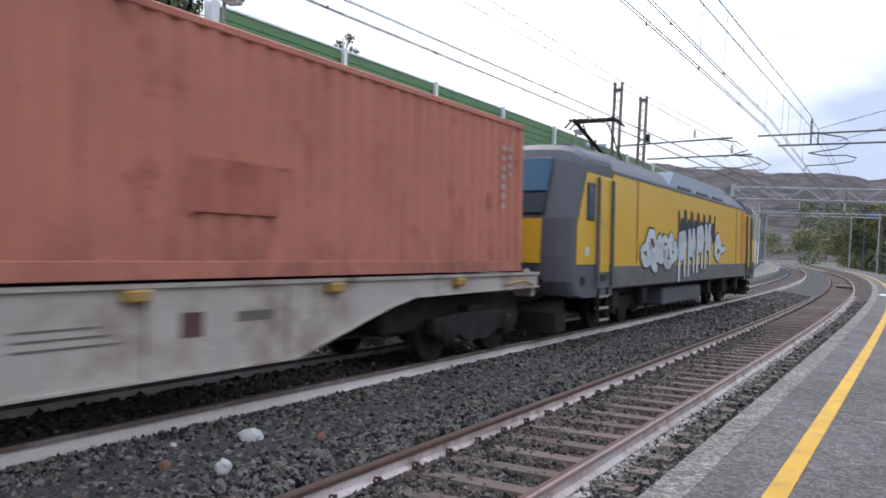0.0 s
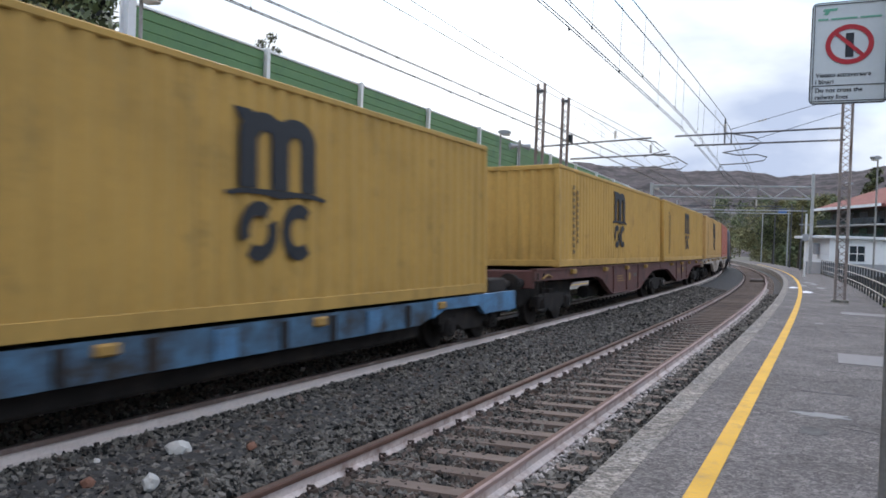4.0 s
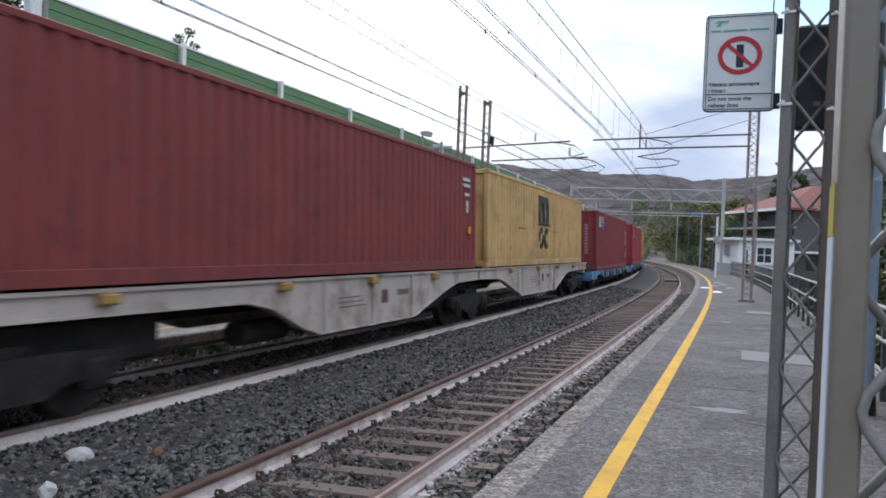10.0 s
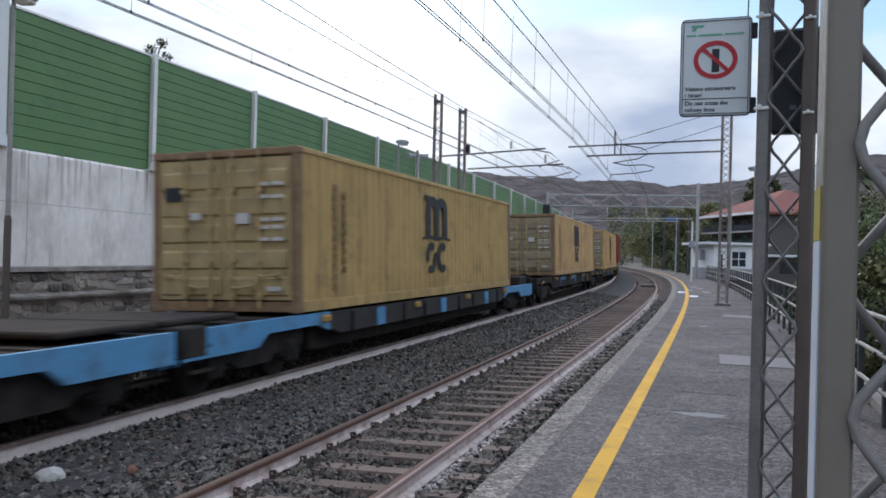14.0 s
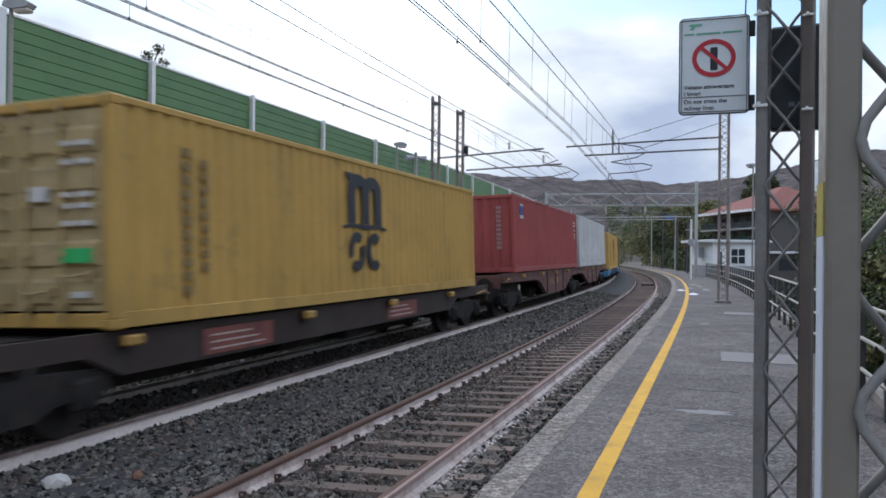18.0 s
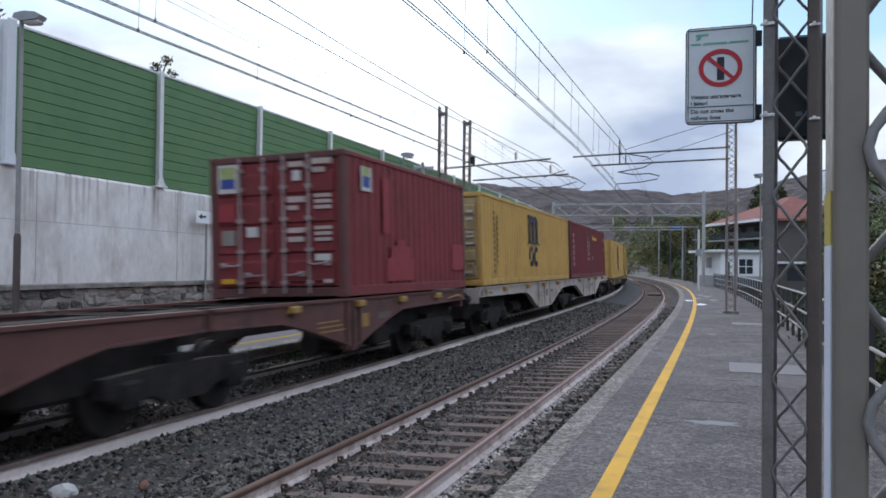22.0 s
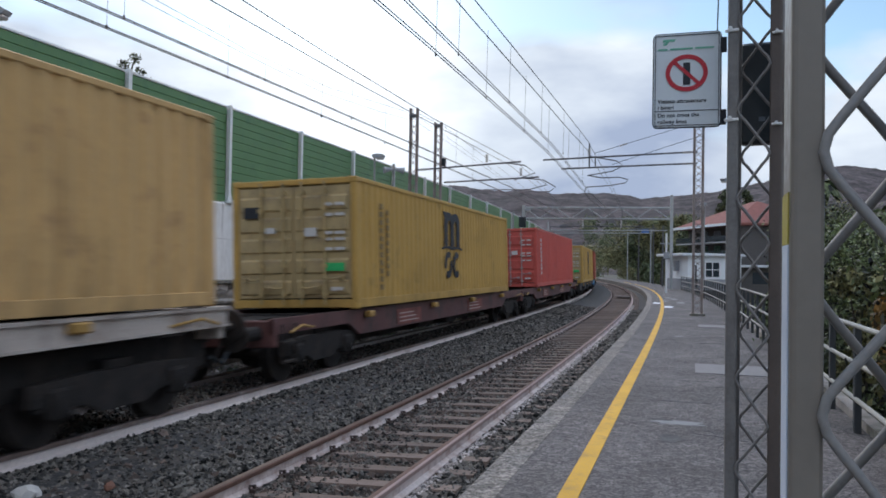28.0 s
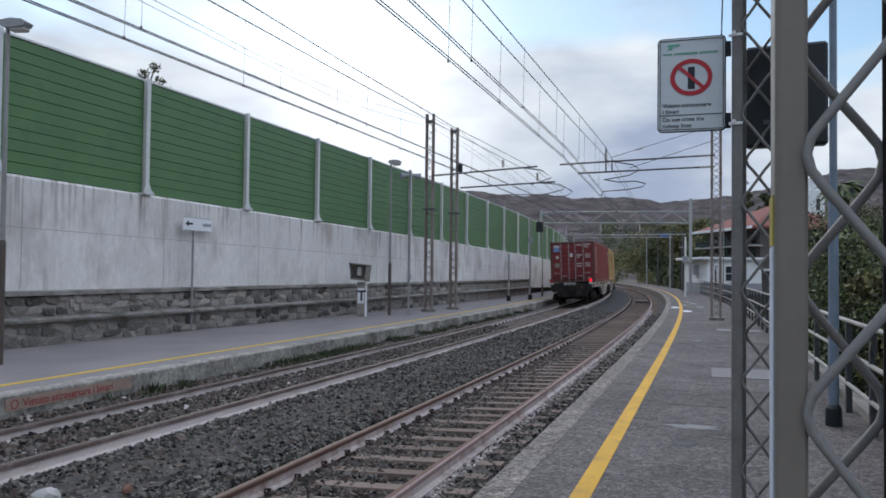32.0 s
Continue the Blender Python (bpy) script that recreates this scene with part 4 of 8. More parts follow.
# lower annex on the road side
sh2 = thing("annex", along(74.0, 9.2, ZP - 0.3), "low grey building with a pale canopy behind the railing", "building")
part("wall", Geo().box(0, 7, -6.5, 0.0, 0.0, 2.3), M_brown_wall, sh2)
part("canopy", Geo().cbox(-0.6, 7.3, -7.0, 0.4, 2.3, 2.5, 0.03), M_white_paint, sh2, "pale canopy edge")
for y in (-5.8, -3.2):
    part("window", Geo().box(-0.04, 0.02, y, y + 1.4, 0.9, 1.9), M_glass, sh2, "dark window")
tw = thing("bell_tower", pose(94.8, 117.6, 1.6), "white bell tower on the slope", "tower")
part("shaft", Geo().cbox(-1.4, 1.4, -1.4, 1.4, 0, 15.0, 0.1), M_white_wall, tw)
part("belfry", Geo().cbox(-1.0, 1.0, -1.0, 1.0, 15.0, 16.8, 0.1), M_white_wall, tw)
part("opening", Geo().box(-0.35, 0.35, -1.43, -1.38, 11.5, 13.5), M_glass, tw, "dark arched opening")


# ---- lattice masts and overhead line ----
def zigzag(x0, x1, y, z0, z1, half, r, flip, soft=0.245):
    """A round bar bent to and fro between two uprights."""
    pts, z, left = [], z0, flip
    n = int((z1 - z0) / half)
    for i in range(n + 1):
        x = x0 if left else x1
        d = (x1 - x0) * soft * (1 if left else -1)
        pts += [Vector((x + d, y, z - half * 0.26)), Vector((x + d * soft * 1.3, y, z - half * 0.13)), Vector((x, y, z)), Vector((x + d * soft * 1.3, y, z + half * 0.13)), Vector((x + d, y, z + half * 0.26))]
        left = not left
        z += half
    return Geo().tube(pts[2:-2], r, 8)


def lattice_mast(name, m, w, top, paint, label, half=0.27, flange=0.065, depth=0.12, r=0.012, second=None, group="lattice masts", start=0.15, inset=0.7, bar_paint=None, soft=0.245):
    """Two channels joined by bent bars on both faces; local x across, z up."""
    t = thing(name, m, label, "mast", group)
    for k, x in enumerate((0.0, w - flange)):
        h = depth / 2
        c = 0.016
        u = [(0, -h + c), (c * 0.13, -h + c * 0.5), (c * 0.5, -h + c * 0.13), (c, -h), (flange - c * 0.5, -h), (flange, -h + c * 0.4), (flange, -h + 0.008), (0.008, -h + 0.008), (0.008, h - 0.008), (flange, h - 0.008), (flange, h), (0, h)]
        if k:
            u = [(flange - a, b) for a, b in u]
        m2 = len(u)
        g = Geo().add([(x + a, b, z) for z in (0.0, top) for a, b in u], [tuple(range(m2)), tuple(range(2 * m2 - 1, m2 - 1, -1))] + [(i, (i + 1) % m2, (i + 1) % m2 + m2, i + m2) for i in range(m2)])
        part("channel", g, second if (second is not None and k) else paint, t)
    for f, y in ((True, -depth / 2 - r * 0.6), (False, depth / 2 + r * 0.6)):
        part("lacing_bar", zigzag(flange * inset, w - flange * inset, y, start, top - 0.1, half, r, f, soft), bar_paint or paint, t, smooth=True)
    part("foot", Geo().cbox(-0.08, w + 0.08, -depth / 2 - 0.1, depth / 2 + 0.1, -0.05, 0.10, 0.02), M_conc2, t, "concrete foot")
    return t


def stand(place, direction, z):
    a = math.degrees(math.atan2(direction[1], direction[0]))
    return pose(place[0], place[1], z, 0, 0, a)


def cross(s):
    th = float(np.interp(s, TS, TH))
    return (math.cos(th), math.sin(th))


mast_a = lattice_mast("catenary_mast", stand((7.00, 31.15), cross(32), ZQ), 0.36, 7.92, M_mast, "tall rust-brown lattice mast on the far platform", 0.30, 0.08, 0.16)
mast_b = lattice_mast("catenary_mast", stand((8.50, 32.95), cross(34), ZQ), 0.34, 7.75, M_mast, "tall rust-brown lattice mast on the far platform", 0.30, 0.08, 0.16)
mast_c = lattice_mast("catenary_mast", stand((16.80, 26.33), cross(33), ZP), 0.40, 7.9, M_mast, "tall rusty lattice mast on the platform", 0.24, 0.09, 0.18)


def insulator(parent, a, b, r=0.05, n=6):
    a, b = Vector(a), Vector(b)
    pts, rs = [a], [r * 0.45]
    for i in range(n):
        for f, q in ((0.2, 0.45), (0.25, 1.0), (0.75, 1.0), (0.8, 0.45)):
            pts.append(a + (b - a) * ((i + f) / n))
            rs.append(r * q)
    g = Geo().tube(pts + [b], rs + [r * 0.45], 10)
    part("insulator", g, M_insul, parent, "pale ribbed insulator")


def bracket(mast, s, o_mast, tubes, arms, label):
    """Tubes out over the track from a mast, with bent steady arms."""
    t = thing("bracket_arm", Matrix(), label, "bracket", "overhead line brackets")
    for o1, z0, z1, q in tubes:
        a, b = at(s, o_mast, z0), at(s, o1, z1)
        c = a + (b - a).normalized() * 0.55
        insulator(t, a + (b - a).normalized() * 0.1, c)
        part("tube", Geo().tube([a, b], 0.034, 8), M_tube, t)
    for pts in arms:
        part("steady_arm", Geo().tube([at(s + q, o, z) for o, z, q in pts], 0.022, 6), M_tube, t)
    return t


# near track, carried by the mast on the platform
SB = 33.3
br = bracket(mast_c, SB, 3.72, [(-2.07, 6.43, 6.24, 0), (-1.36, 6.00, 5.88, 0)],
             [[(-0.25, 6.34, 0), (0.75, 6.15, 0), (1.0, 5.95, 0), (0.6, 5.75, 0), (-0.35, 5.60, 0)], [(-0.3, 5.6, 0), (0.2, 5.5, 0), (0.85, 5.52, 0), (1.2, 5.42, 0), (1.1, 5.3, 0), (0.5, 5.2, 0), (-0.4, 5.15, 0), (-0.45, 4.95, 0)]], "long bracket tubes with bent steady arms over the near track")
insulator(br, at(SB, -0.28, 6.36), at(SB, -0.28, 6.66), 0.06, 4)
part("bracket_hanger", Geo().tube([at(SB, -0.28, 5.92), at(SB, -0.28, 6.85)], 0.03, 6).tube([at(SB, -0.05, 5.9), at(SB, -0.05, 6.36)], 0.025, 6), M_tube, br)
part("stay_wire", Geo().tube([at(SB, -0.1, 6.45), at(SB, 3.75, 7.55)], 0.010, 5).tube([at(SB, 0.6, 6.02), at(SB, 3.75, 7.0)], 0.010, 5), M_wire, br)
insulator(br, at(SB, 0.85, 6.72), at(SB, 1.15, 6.81), 0.04, 3)
# far track, from the two masts on the other platform
br = bracket(mast_a, 32.2, -6.95, [(-2.75, 5.80, 6.05, 0)], [[(-3.4, 6.02, 0), (-2.6, 5.9, 0), (-2.2, 5.6, 0), (-3.0, 5.35, 0)]], "bracket tube over the far track")
insulator(br, at(32.2, -4.1, 6.05), at(32.2, -4.1, 6.35), 0.06, 4)
br = bracket(mast_b, 34.6, -6.5, [(-2.45, 5.55, 5.72, 0)], [[(-3.3, 5.7, 0), (-2.4, 5.62, 0), (-2.1, 5.4, 0), (-2.9, 5.2, 0), (-4.6, 5.22, 0)], [(-2.3, 5.62, 0), (-1.75, 5.3, 0), (-2.0, 5.12, 0), (-3.0, 5.12, 0)]], "bracket tube with bent steady arms over the far track")
insulator(br, at(34.6, -3.2, 5.76), at(34.6, -3.2, 6.1), 0.06, 4)
for mm, s, o in ((mast_a, 32.2, -7.1), (mast_b, 34.6, -6.65)):
    part("cross_plate", Geo().box(-0.05, 0.45, -0.12, 0.12, 4.05, 4.12), M_tube, mm)
    part("cross_plate", Geo().box(0.0, 0.3, -0.1, 0.1, 7.55, 7.66), M_tube, mm)
part("signal_lamp", Geo().cbox(0.36, 0.52, -0.1, 0.1, 5.85, 6.2, 0.03), M_black, mast_b, "small black box")


def wire(label, stops, r=0.010):
    """One overhead wire through (s, o, z), sagging a little between."""
    g = Geo()
    pts = []
    for (s0, o0, z0), (s1, o1, z1) in zip(stops, stops[1:]):
        n = max(2, int(abs(s1 - s0) / 3))
        for i in range(n):
            f = i / n
            pts.append(at(s0 + (s1 - s0) * f, o0 + (o1 - o0) * f, z0 + (z1 - z0) * f))
    pts.append(at(*stops[-1]))
    g.tube(pts, r, 5)
    return tagged(part("overhead_wire", g, M_wire), label, "wire", "overhead wires")


for d in (-0.025, 0.025):      # contact wires run in pairs
    wire("taut dark contact wire over the near track", [(-40, d, 5.0), (0, d, 4.9), (12.4, d, 4.90), (21, d, 4.83), (34, d - 0.3, 4.74), (74, d, 4.75), (160, d, 4.75)], 0.008)
    wire("taut dark contact wire over the near track", [(-40, d, 5.4), (0, d, 5.25), (11, d, 5.22), (17, d, 5.14), (22, d, 5.10), (34, d - 0.35, 5.02), (74, d, 5.05), (160, d, 5.05)], 0.008)
    wire("taut dark contact wire over the far track", [(-40, d - 3.34, 4.75), (8.6, d - 3.34, 4.76), (15, d - 3.34, 4.80), (34, d - 3.2, 4.80), (74, d - 3.34, 4.85), (160, d - 3.34, 4.9)], 0.008)
    wire("taut dark contact wire over the far track", [(-40, d - 3.34, 4.9), (9.2, d - 3.34, 4.96), (17, d - 3.34, 5.02), (34, d - 3.0, 5.02), (74, d - 3.34, 5.05), (160, d - 3.34, 5.1)], 0.008)
wire("slack dark carrying wire over the near track", [(-40, 0.0, 6.6), (-5, 0.0, 6.0), (14, 0.0, 5.90), (20, 0.0, 5.93), (25, 0.0, 5.98), (30, 0.0, 6.09), (33.3, -0.28, 6.36), (50, 0, 5.8), (74, 0, 6.3), (160, 0, 6.0)])
wire("slack dark carrying wire over the near track", [(-40, 0.0, 6.9), (-5, 0.0, 6.2), (14.4, 0.0, 6.25), (20, 0.0, 6.30), (30.5, 0.0, 6.43), (33.3, -0.28, 6.80), (50, 0, 6.0), (74, 0, 6.6), (160, 0, 6.2)])
wire("slack dark carrying wire over the far track", [(-40, -3.34, 6.3), (2, -3.34, 5.85), (12, -3.34, 5.79), (17, -3.34, 5.78), (20.9, -3.34, 5.82), (29.3, -3.34, 5.94), (33, -3.4, 6.05), (50, -3.34, 5.6), (74, -3.34, 6.2), (160, -3.34, 6.0)])
wire("slack dark carrying wire over the far track", [(-40, -3.34, 6.5), (2, -3.34, 6.15), (12.7, -3.34, 6.07), (16, -3.34, 6.02), (23, -3.34, 6.0), (35, -3.3, 6.27), (50, -3.34, 5.7), (74, -3.34, 6.3), (160, -3.34, 6.1)])
wire("thin feeder wire along the far masts", [(-40, -7.0, 8.0), (0, -7.0, 7.4), (15, -7.0, 7.12), (18.5, -7.0, 7.05), (23.3, -7.0, 7.03), (28, -7.0, 7.35), (32.2, -7.0, 7.72), (60, -6.8, 7.0), (110, -6.8, 7.4)], 0.006)
wire("thin feeder wire along the far masts", [(-40, -7.05, 8.2), (0, -7.05, 7.6), (15.5, -7.05, 7.29), (19.3, -7.05, 7.20), (24, -7.05, 7.30), (30.6, -7.05, 7.88), (32.2, -7.0, 7.95), (60, -6.9, 7.2), (110, -6.8, 7.6)], 0.006)
wire("thin feeder wire along the far masts", [(32.2, -7.0, 8.1), (34.6, -6.5, 7.9), (60, -6.0, 6.9), (71, -6.2, 7.2)], 0.008)
for s, o, z0, z1 in [(x, 0.0, 4.86, 6.0) for x in (12.4, 15.2, 18.5, 21.5, 25, 28.5)] + [(x, 0.0, 5.15, 6.3) for x in (13.5, 17, 20.5, 24, 27.5)] + [(x, -3.34, 4.78, 5.84) for x in (10.0, 12.6, 15.8, 19.1, 23, 27)] + [(x, -3.34, 4.99, 6.06) for x in (10.3, 13.7, 17.2, 21, 25)]:
    tagged(part("dropper", Geo().tube([at(s, o, z0), at(s, o + 0.02, z1)], 0.0035, 4).disc(at(s, o, z0), (0, 0, 1), 0.014, 0.04, 6), M_wire), "thin dropper wire with a clamp hanging between two wires", "dropper wire", "droppers")

# far portal over both tracks
M_mast_pale = mat("weathered_pale_paint", (0.40, 0.41, 0.41), 0.6, metal=0.2, vary=0.2)
pg = thing("portal_gantry", Matrix(), "pale lattice portal carrying the wires across the line", "gantry")
SG = 74.0
for o in (4.3, -8.6):
    part("column", Geo().box(-0.12, 0.12, -0.12, 0.12, 0.2, 8.5 if o > 0 else 7.6, along(SG, o)), M_mast_pale, pg)
for z in (6.42, 7.40):
    for q in (0.0, 0.6):
        part("chord", Geo().tube([at(SG + q, 4.3, z), at(SG + q, -8.6, z)], 0.065, 6), M_mast_pale, pg)
for i in range(9):
    o = 4.1 - 1.41 * i
    part("brace", Geo().tube([at(SG, o, 7.40 if i % 2 else 6.42), at(SG, o - 1.41, 6.42 if i % 2 else 7.40)], 0.045, 6), M_mast_pale, pg)
for o in (-3.34, 0.0):
    insulator(pg, at(SG, o, 5.6), at(SG, o, 6.3), 0.09, 6)
    part("drop_tube", Geo().tube([at(SG, o + 2.0, 5.75), at(SG, o - 2.0, 5.75)], 0.05, 6), M_tube, pg)
for k, (s, o, h) in enumerate([(96, 4.6, 7.2), (104, 5.2, 7.0), (112, 4.6, 7.4), (90, -7.2, 7.0), (108, -7.2, 7.5), (124, 4.4, 7.5), (132, -6.5, 7.4), (121, -6.4, 7.0), (84, 4.4, 6.4)]):
    pp = thing("line_pole", along(s, o, 0.0), "grey pole beside the distant line", "pole", "distant poles")
    part("shaft", Geo().tube([(0, 0, -0.3), (0, 0, h)], [0.09, 0.06], 10), M_mast_pale if k % 2 else M_tube, pp)
    part("cross_arm", Geo().tube([(0, -0.4, h - 0.5), (0, (11.8 if s in (84, 104) else 2.8) if o > 0 else -2.8, h - 0.6)], 0.05, 6), M_mast_pale if s in (84, 104) else M_tube, pp)
    if s == 112:
        part("plate", Geo().cbox(-0.03, 0.03, -1.35, -0.35, 6.85, 7.35, 0.01), mat("blue_plate_paint", (0.05, 0.16, 0.42), 0.5, vary=0.08), pp, "small blue plate")
sg = thing("signal_post", along(63.0, 3.2, ZP), "grey post with a signal box and a lamp", "signal")
part("post", Geo().tube([(0, 0, 0), (0, 0, 4.4)], 0.07, 8), M_galv, sg)
part("box", Geo().cbox(-0.16, 0.16, -0.2, 0.2, 2.5, 3.0, 0.03), M_grey_wall, sg, "grey equipment box")
part("plate", Geo().cbox(-0.03, 0.03, -0.45, 0.45, 3.6, 3.68, 0.01), M_grey_wall, sg, "grey cross plate")
cv = thing("overhead_cover", along(62.0, 0.15, -0.1), "low brown box between the rails", "track box")
part("lid", Geo().cbox(-0.6, 0.6, -0.45, 0.45, -0.05, 0.12, 0.04), M_mast_brown, cv)

# ---- train ----
V1, V2, V3 = 14.495, 0.00222, 0.000281


def gone(t):
    return V1 * t + V2 * t * t + V3 * t ** 3


def ride(s, half, z):
    """A pose on the far track for a stiff thing of that half length: x ahead, y left."""
    a, b = at(s - half * 0.7, -D2), at(s + half * 0.7, -D2)
    mid, d = (a + b) / 2, b - a
    return pose(mid.x, mid.y, z, 0, 0, math.degrees(math.atan2(d.y, d.x))) @ pose(0, 0, 0, -CANT, 0, 0)


RIDERS = []        # (thing, s at the start, half length, height)
HS, HC = 2.30, 2.56   # container heights


def weathered(m, grime, runs=0.5, low=0.5):
    """Rust runs and scuffs, its own pattern on every panel, and grime splashed up from the bottom rail."""
    n, k = m.node_tree.nodes, m.node_tree.links
    b = n["Principled BSDF"]
    src = b.inputs["Base Color"].links[0].from_socket
    co, info, off = n.new("ShaderNodeTexCoord"), n.new("ShaderNodeObjectInfo"), n.new("ShaderNodeVectorMath")
    off.operation = "MULTIPLY_ADD"
    off.inputs[1].default_value = (37.0, 11.0, 0.0)
    k.new(info.outputs["Random"], off.inputs[0])
    k.new(co.outputs["Object"], off.inputs[2])
    last = src
    sep = n.new("ShaderNodeSeparateXYZ")
    k.new(co.outputs["Object"], sep.inputs[0])
    for stretch, lo, hi, amount, foot in (((5.5, 5.5, 0.30), 0.55, 0.74, runs, False), ((0.55, 0.55, 0.9), 0.52, 0.72, runs * 0.75, False), ((2.6, 2.6, 0.9), 0.42, 0.66, low, True)):
        mp, no, r, mx = n.new("ShaderNodeMapping"), n.new("ShaderNodeTexNoise"), n.new("ShaderNodeMapRange"), n.new("ShaderNodeMix")
        mp.inputs["Scale"].default_value = stretch
        no.inputs["Scale"].default_value, no.inputs["Detail"].default_value, no.inputs["Roughness"].default_value = 1.0, 7.0, 0.62
        r.inputs[1].default_value, r.inputs[2].default_value, r.inputs[4].default_value = lo, hi, amount
        k.new(off.outputs[0], mp.inputs["Vector"])
        k.new(mp.outputs[0], no.inputs["Vector"])
        k.new(no.outputs[0], r.inputs[0])
        fac = r.outputs[0]
        if foot:
            h, mul = n.new("ShaderNodeMapRange"), n.new("ShaderNodeMath")
            h.inputs[1].default_value, h.inputs[2].default_value, h.inputs[3].default_value, h.inputs[4].default_value = 0.10, 0.62, 1.0, 0.0
            mul.operation = "MULTIPLY"
            k.new(sep.outputs["Z"], h.inputs[0])
            k.new(h.outputs[0], mul.inputs[0])
            k.new(fac, mul.inputs[1])
            fac = mul.outputs[0]
        mx.data_type = "RGBA"
        mx.inputs[7].default_value = (*grime, 1)
        k.new(fac, mx.inputs[0])
        k.new(last, mx.inputs[6])
        last = mx.outputs[2]
    k.new(last, b.inputs["Base Color"])
    return m


def shades(name, color, runs=0.4, low=0.45, **kw):
    m = mat(name, color, 0.6, spec=0.22, vary=0.12, scale=0.9, fine=14, bump=0.06, **kw)
    return weathered(m, [0.42 * c + 0.012 for c in color], runs, low)


Y_A = shades("ochre_container_paint", (0.538, 0.327, 0.096), dirt=(0.29, 0.16, 0.06), dirt_amount=0.15, dirt_scale=1.1)
Y_B = shades("mustard_container_paint", (0.465, 0.285, 0.080), dirt=(0.22, 0.15, 0.06), dirt_amount=0.15)
Y_C = shades("faded_tan_container_paint", (0.545, 0.345, 0.145), 0.6, 0.7, dirt=(0.24, 0.13, 0.07), dirt_amount=0.25, dirt_scale=1.3)
Y_D = shades("olive_yellow_container_paint", (0.45, 0.31, 0.088), dirt=(0.2, 0.15, 0.06), dirt_amount=0.12)
Y_R = shades("rust_streaked_ochre_paint", (0.545, 0.335, 0.130), 0.5, 0.6, dirt=(0.26, 0.15, 0.07), dirt_amount=0.2)
Y_F = shades("dull_dirty_mustard_paint", (0.455, 0.31, 0.125), 0.65, 0.6, dirt=(0.22, 0.15, 0.08), dirt_amount=0.3)
Y_E = shades("dirty_tan_container_paint", (0.565, 0.365, 0.170), 0.6, 0.7, dirt=(0.33, 0.185, 0.09), dirt_amount=0.34, dirt_scale=1.0)
R_SALMON = shades("faded_salmon_red_paint", (0.475, 0.170, 0.122), 0.35, 0.8, dirt=(0.22, 0.06, 0.045), dirt_amount=0.2)
R_CRIM = shades("crimson_container_paint", (0.285, 0.042, 0.052), dirt=(0.15, 0.02, 0.025), dirt_amount=0.2)
R_WINE = shades("wine_red_container_paint", (0.215, 0.041, 0.045), dirt=(0.11, 0.026, 0.026), dirt_amount=0.2)
R_DEEP = shades("deep_dull_red_paint", (0.212, 0.046, 0.044), 0.5, 0.5, dirt=(0.10, 0.03, 0.03), dirt_amount=0.2)
R_FADED = shades("faded_brick_red_paint", (0.29, 0.070, 0.062), 0.5, 0.6, dirt=(0.16, 0.05, 0.045), dirt_amount=0.25)
R_BRICK = shades("brick_red_container_paint", (0.265, 0.066, 0.056), dirt=(0.13, 0.04, 0.035), dirt_amount=0.2)
R_ROSE = shades("rose_red_container_paint", (0.325, 0.072, 0.068), dirt=(0.18, 0.05, 0.05), dirt_amount=0.15)
R_MAROON = shades("maroon_container_paint", (0.180, 0.034, 0.040), dirt=(0.07, 0.02, 0.02), dirt_amount=0.25)
R_RUSTY = shades("rust_orange_container_paint", (0.365, 0.100, 0.064), 0.6, 0.7, dirt=(0.16, 0.04, 0.03), dirt_amount=0.25)
R_CORAL = shades("coral_red_container_paint", (0.513, 0.096, 0.077), dirt=(0.25, 0.05, 0.045), dirt_amount=0.15)
G_GREY = shades("grey_container_paint", (0.54, 0.545, 0.54), dirt=(0.27, 0.28, 0.30), dirt_amount=0.25)
DOOR_TAN = shades("grimy_tan_door_paint", (0.42, 0.315, 0.16), dirt=(0.20, 0.15, 0.10), dirt_amount=0.35)
DOOR_GREY = shades("grey_brown_door_paint", (0.30, 0.245, 0.165), dirt=(0.20, 0.15, 0.10), dirt_amount=0.3)
M_logo = mat("black_logo_paint", (0.016, 0.018, 0.024), 0.6, vary=0.2, bump=0)
M_mark = mat("white_marking", (0.52, 0.50, 0.48), 0.7, vary=0.1, bump=0)
M_mark_dull = mat("dull_pale_marking", (0.44, 0.35, 0.32), 0.7, vary=0.2, bump=0)
M_mark_faint = mat("faint_pale_marking", (0.35, 0.19, 0.18), 0.7, vary=0.2, bump=0)
M_mark_yel = mat("yellow_marking", (0.62, 0.33, 0.02), 0.7, vary=0.1, bump=0)
M_mark_blue = mat("blue_marking", (0.045, 0.07, 0.26), 0.7, vary=0.1, bump=0)
M_mark_green = mat("green_marking", (0.03, 0.40, 0.12), 0.7, vary=0.1, bump=0)
M_mark_dark = mat("dark_marking", (0.20, 0.13, 0.05), 0.7, vary=0.1, bump=0)
M_lockrod = mat("lock_rod_steel", (0.33, 0.26, 0.25), 0.55, metal=0.1, vary=0.15)
M_grey_plate = mat("grey_notice_plate", (0.24, 0.22, 0.19), 0.6, vary=0.2)
M_badge_green = mat("yellow_green_marking", (0.32, 0.36, 0.14), 0.7, vary=0.3)
M_badge_blue = mat("pale_blue_marking", (0.16, 0.27, 0.48), 0.7, vary=0.2)
M_rod_yellow = mat("painted_lock_rod", (0.40, 0.29, 0.13), 0.6, vary=0.25, dirt=(0.22, 0.17, 0.12), dirt_amount=0.4)
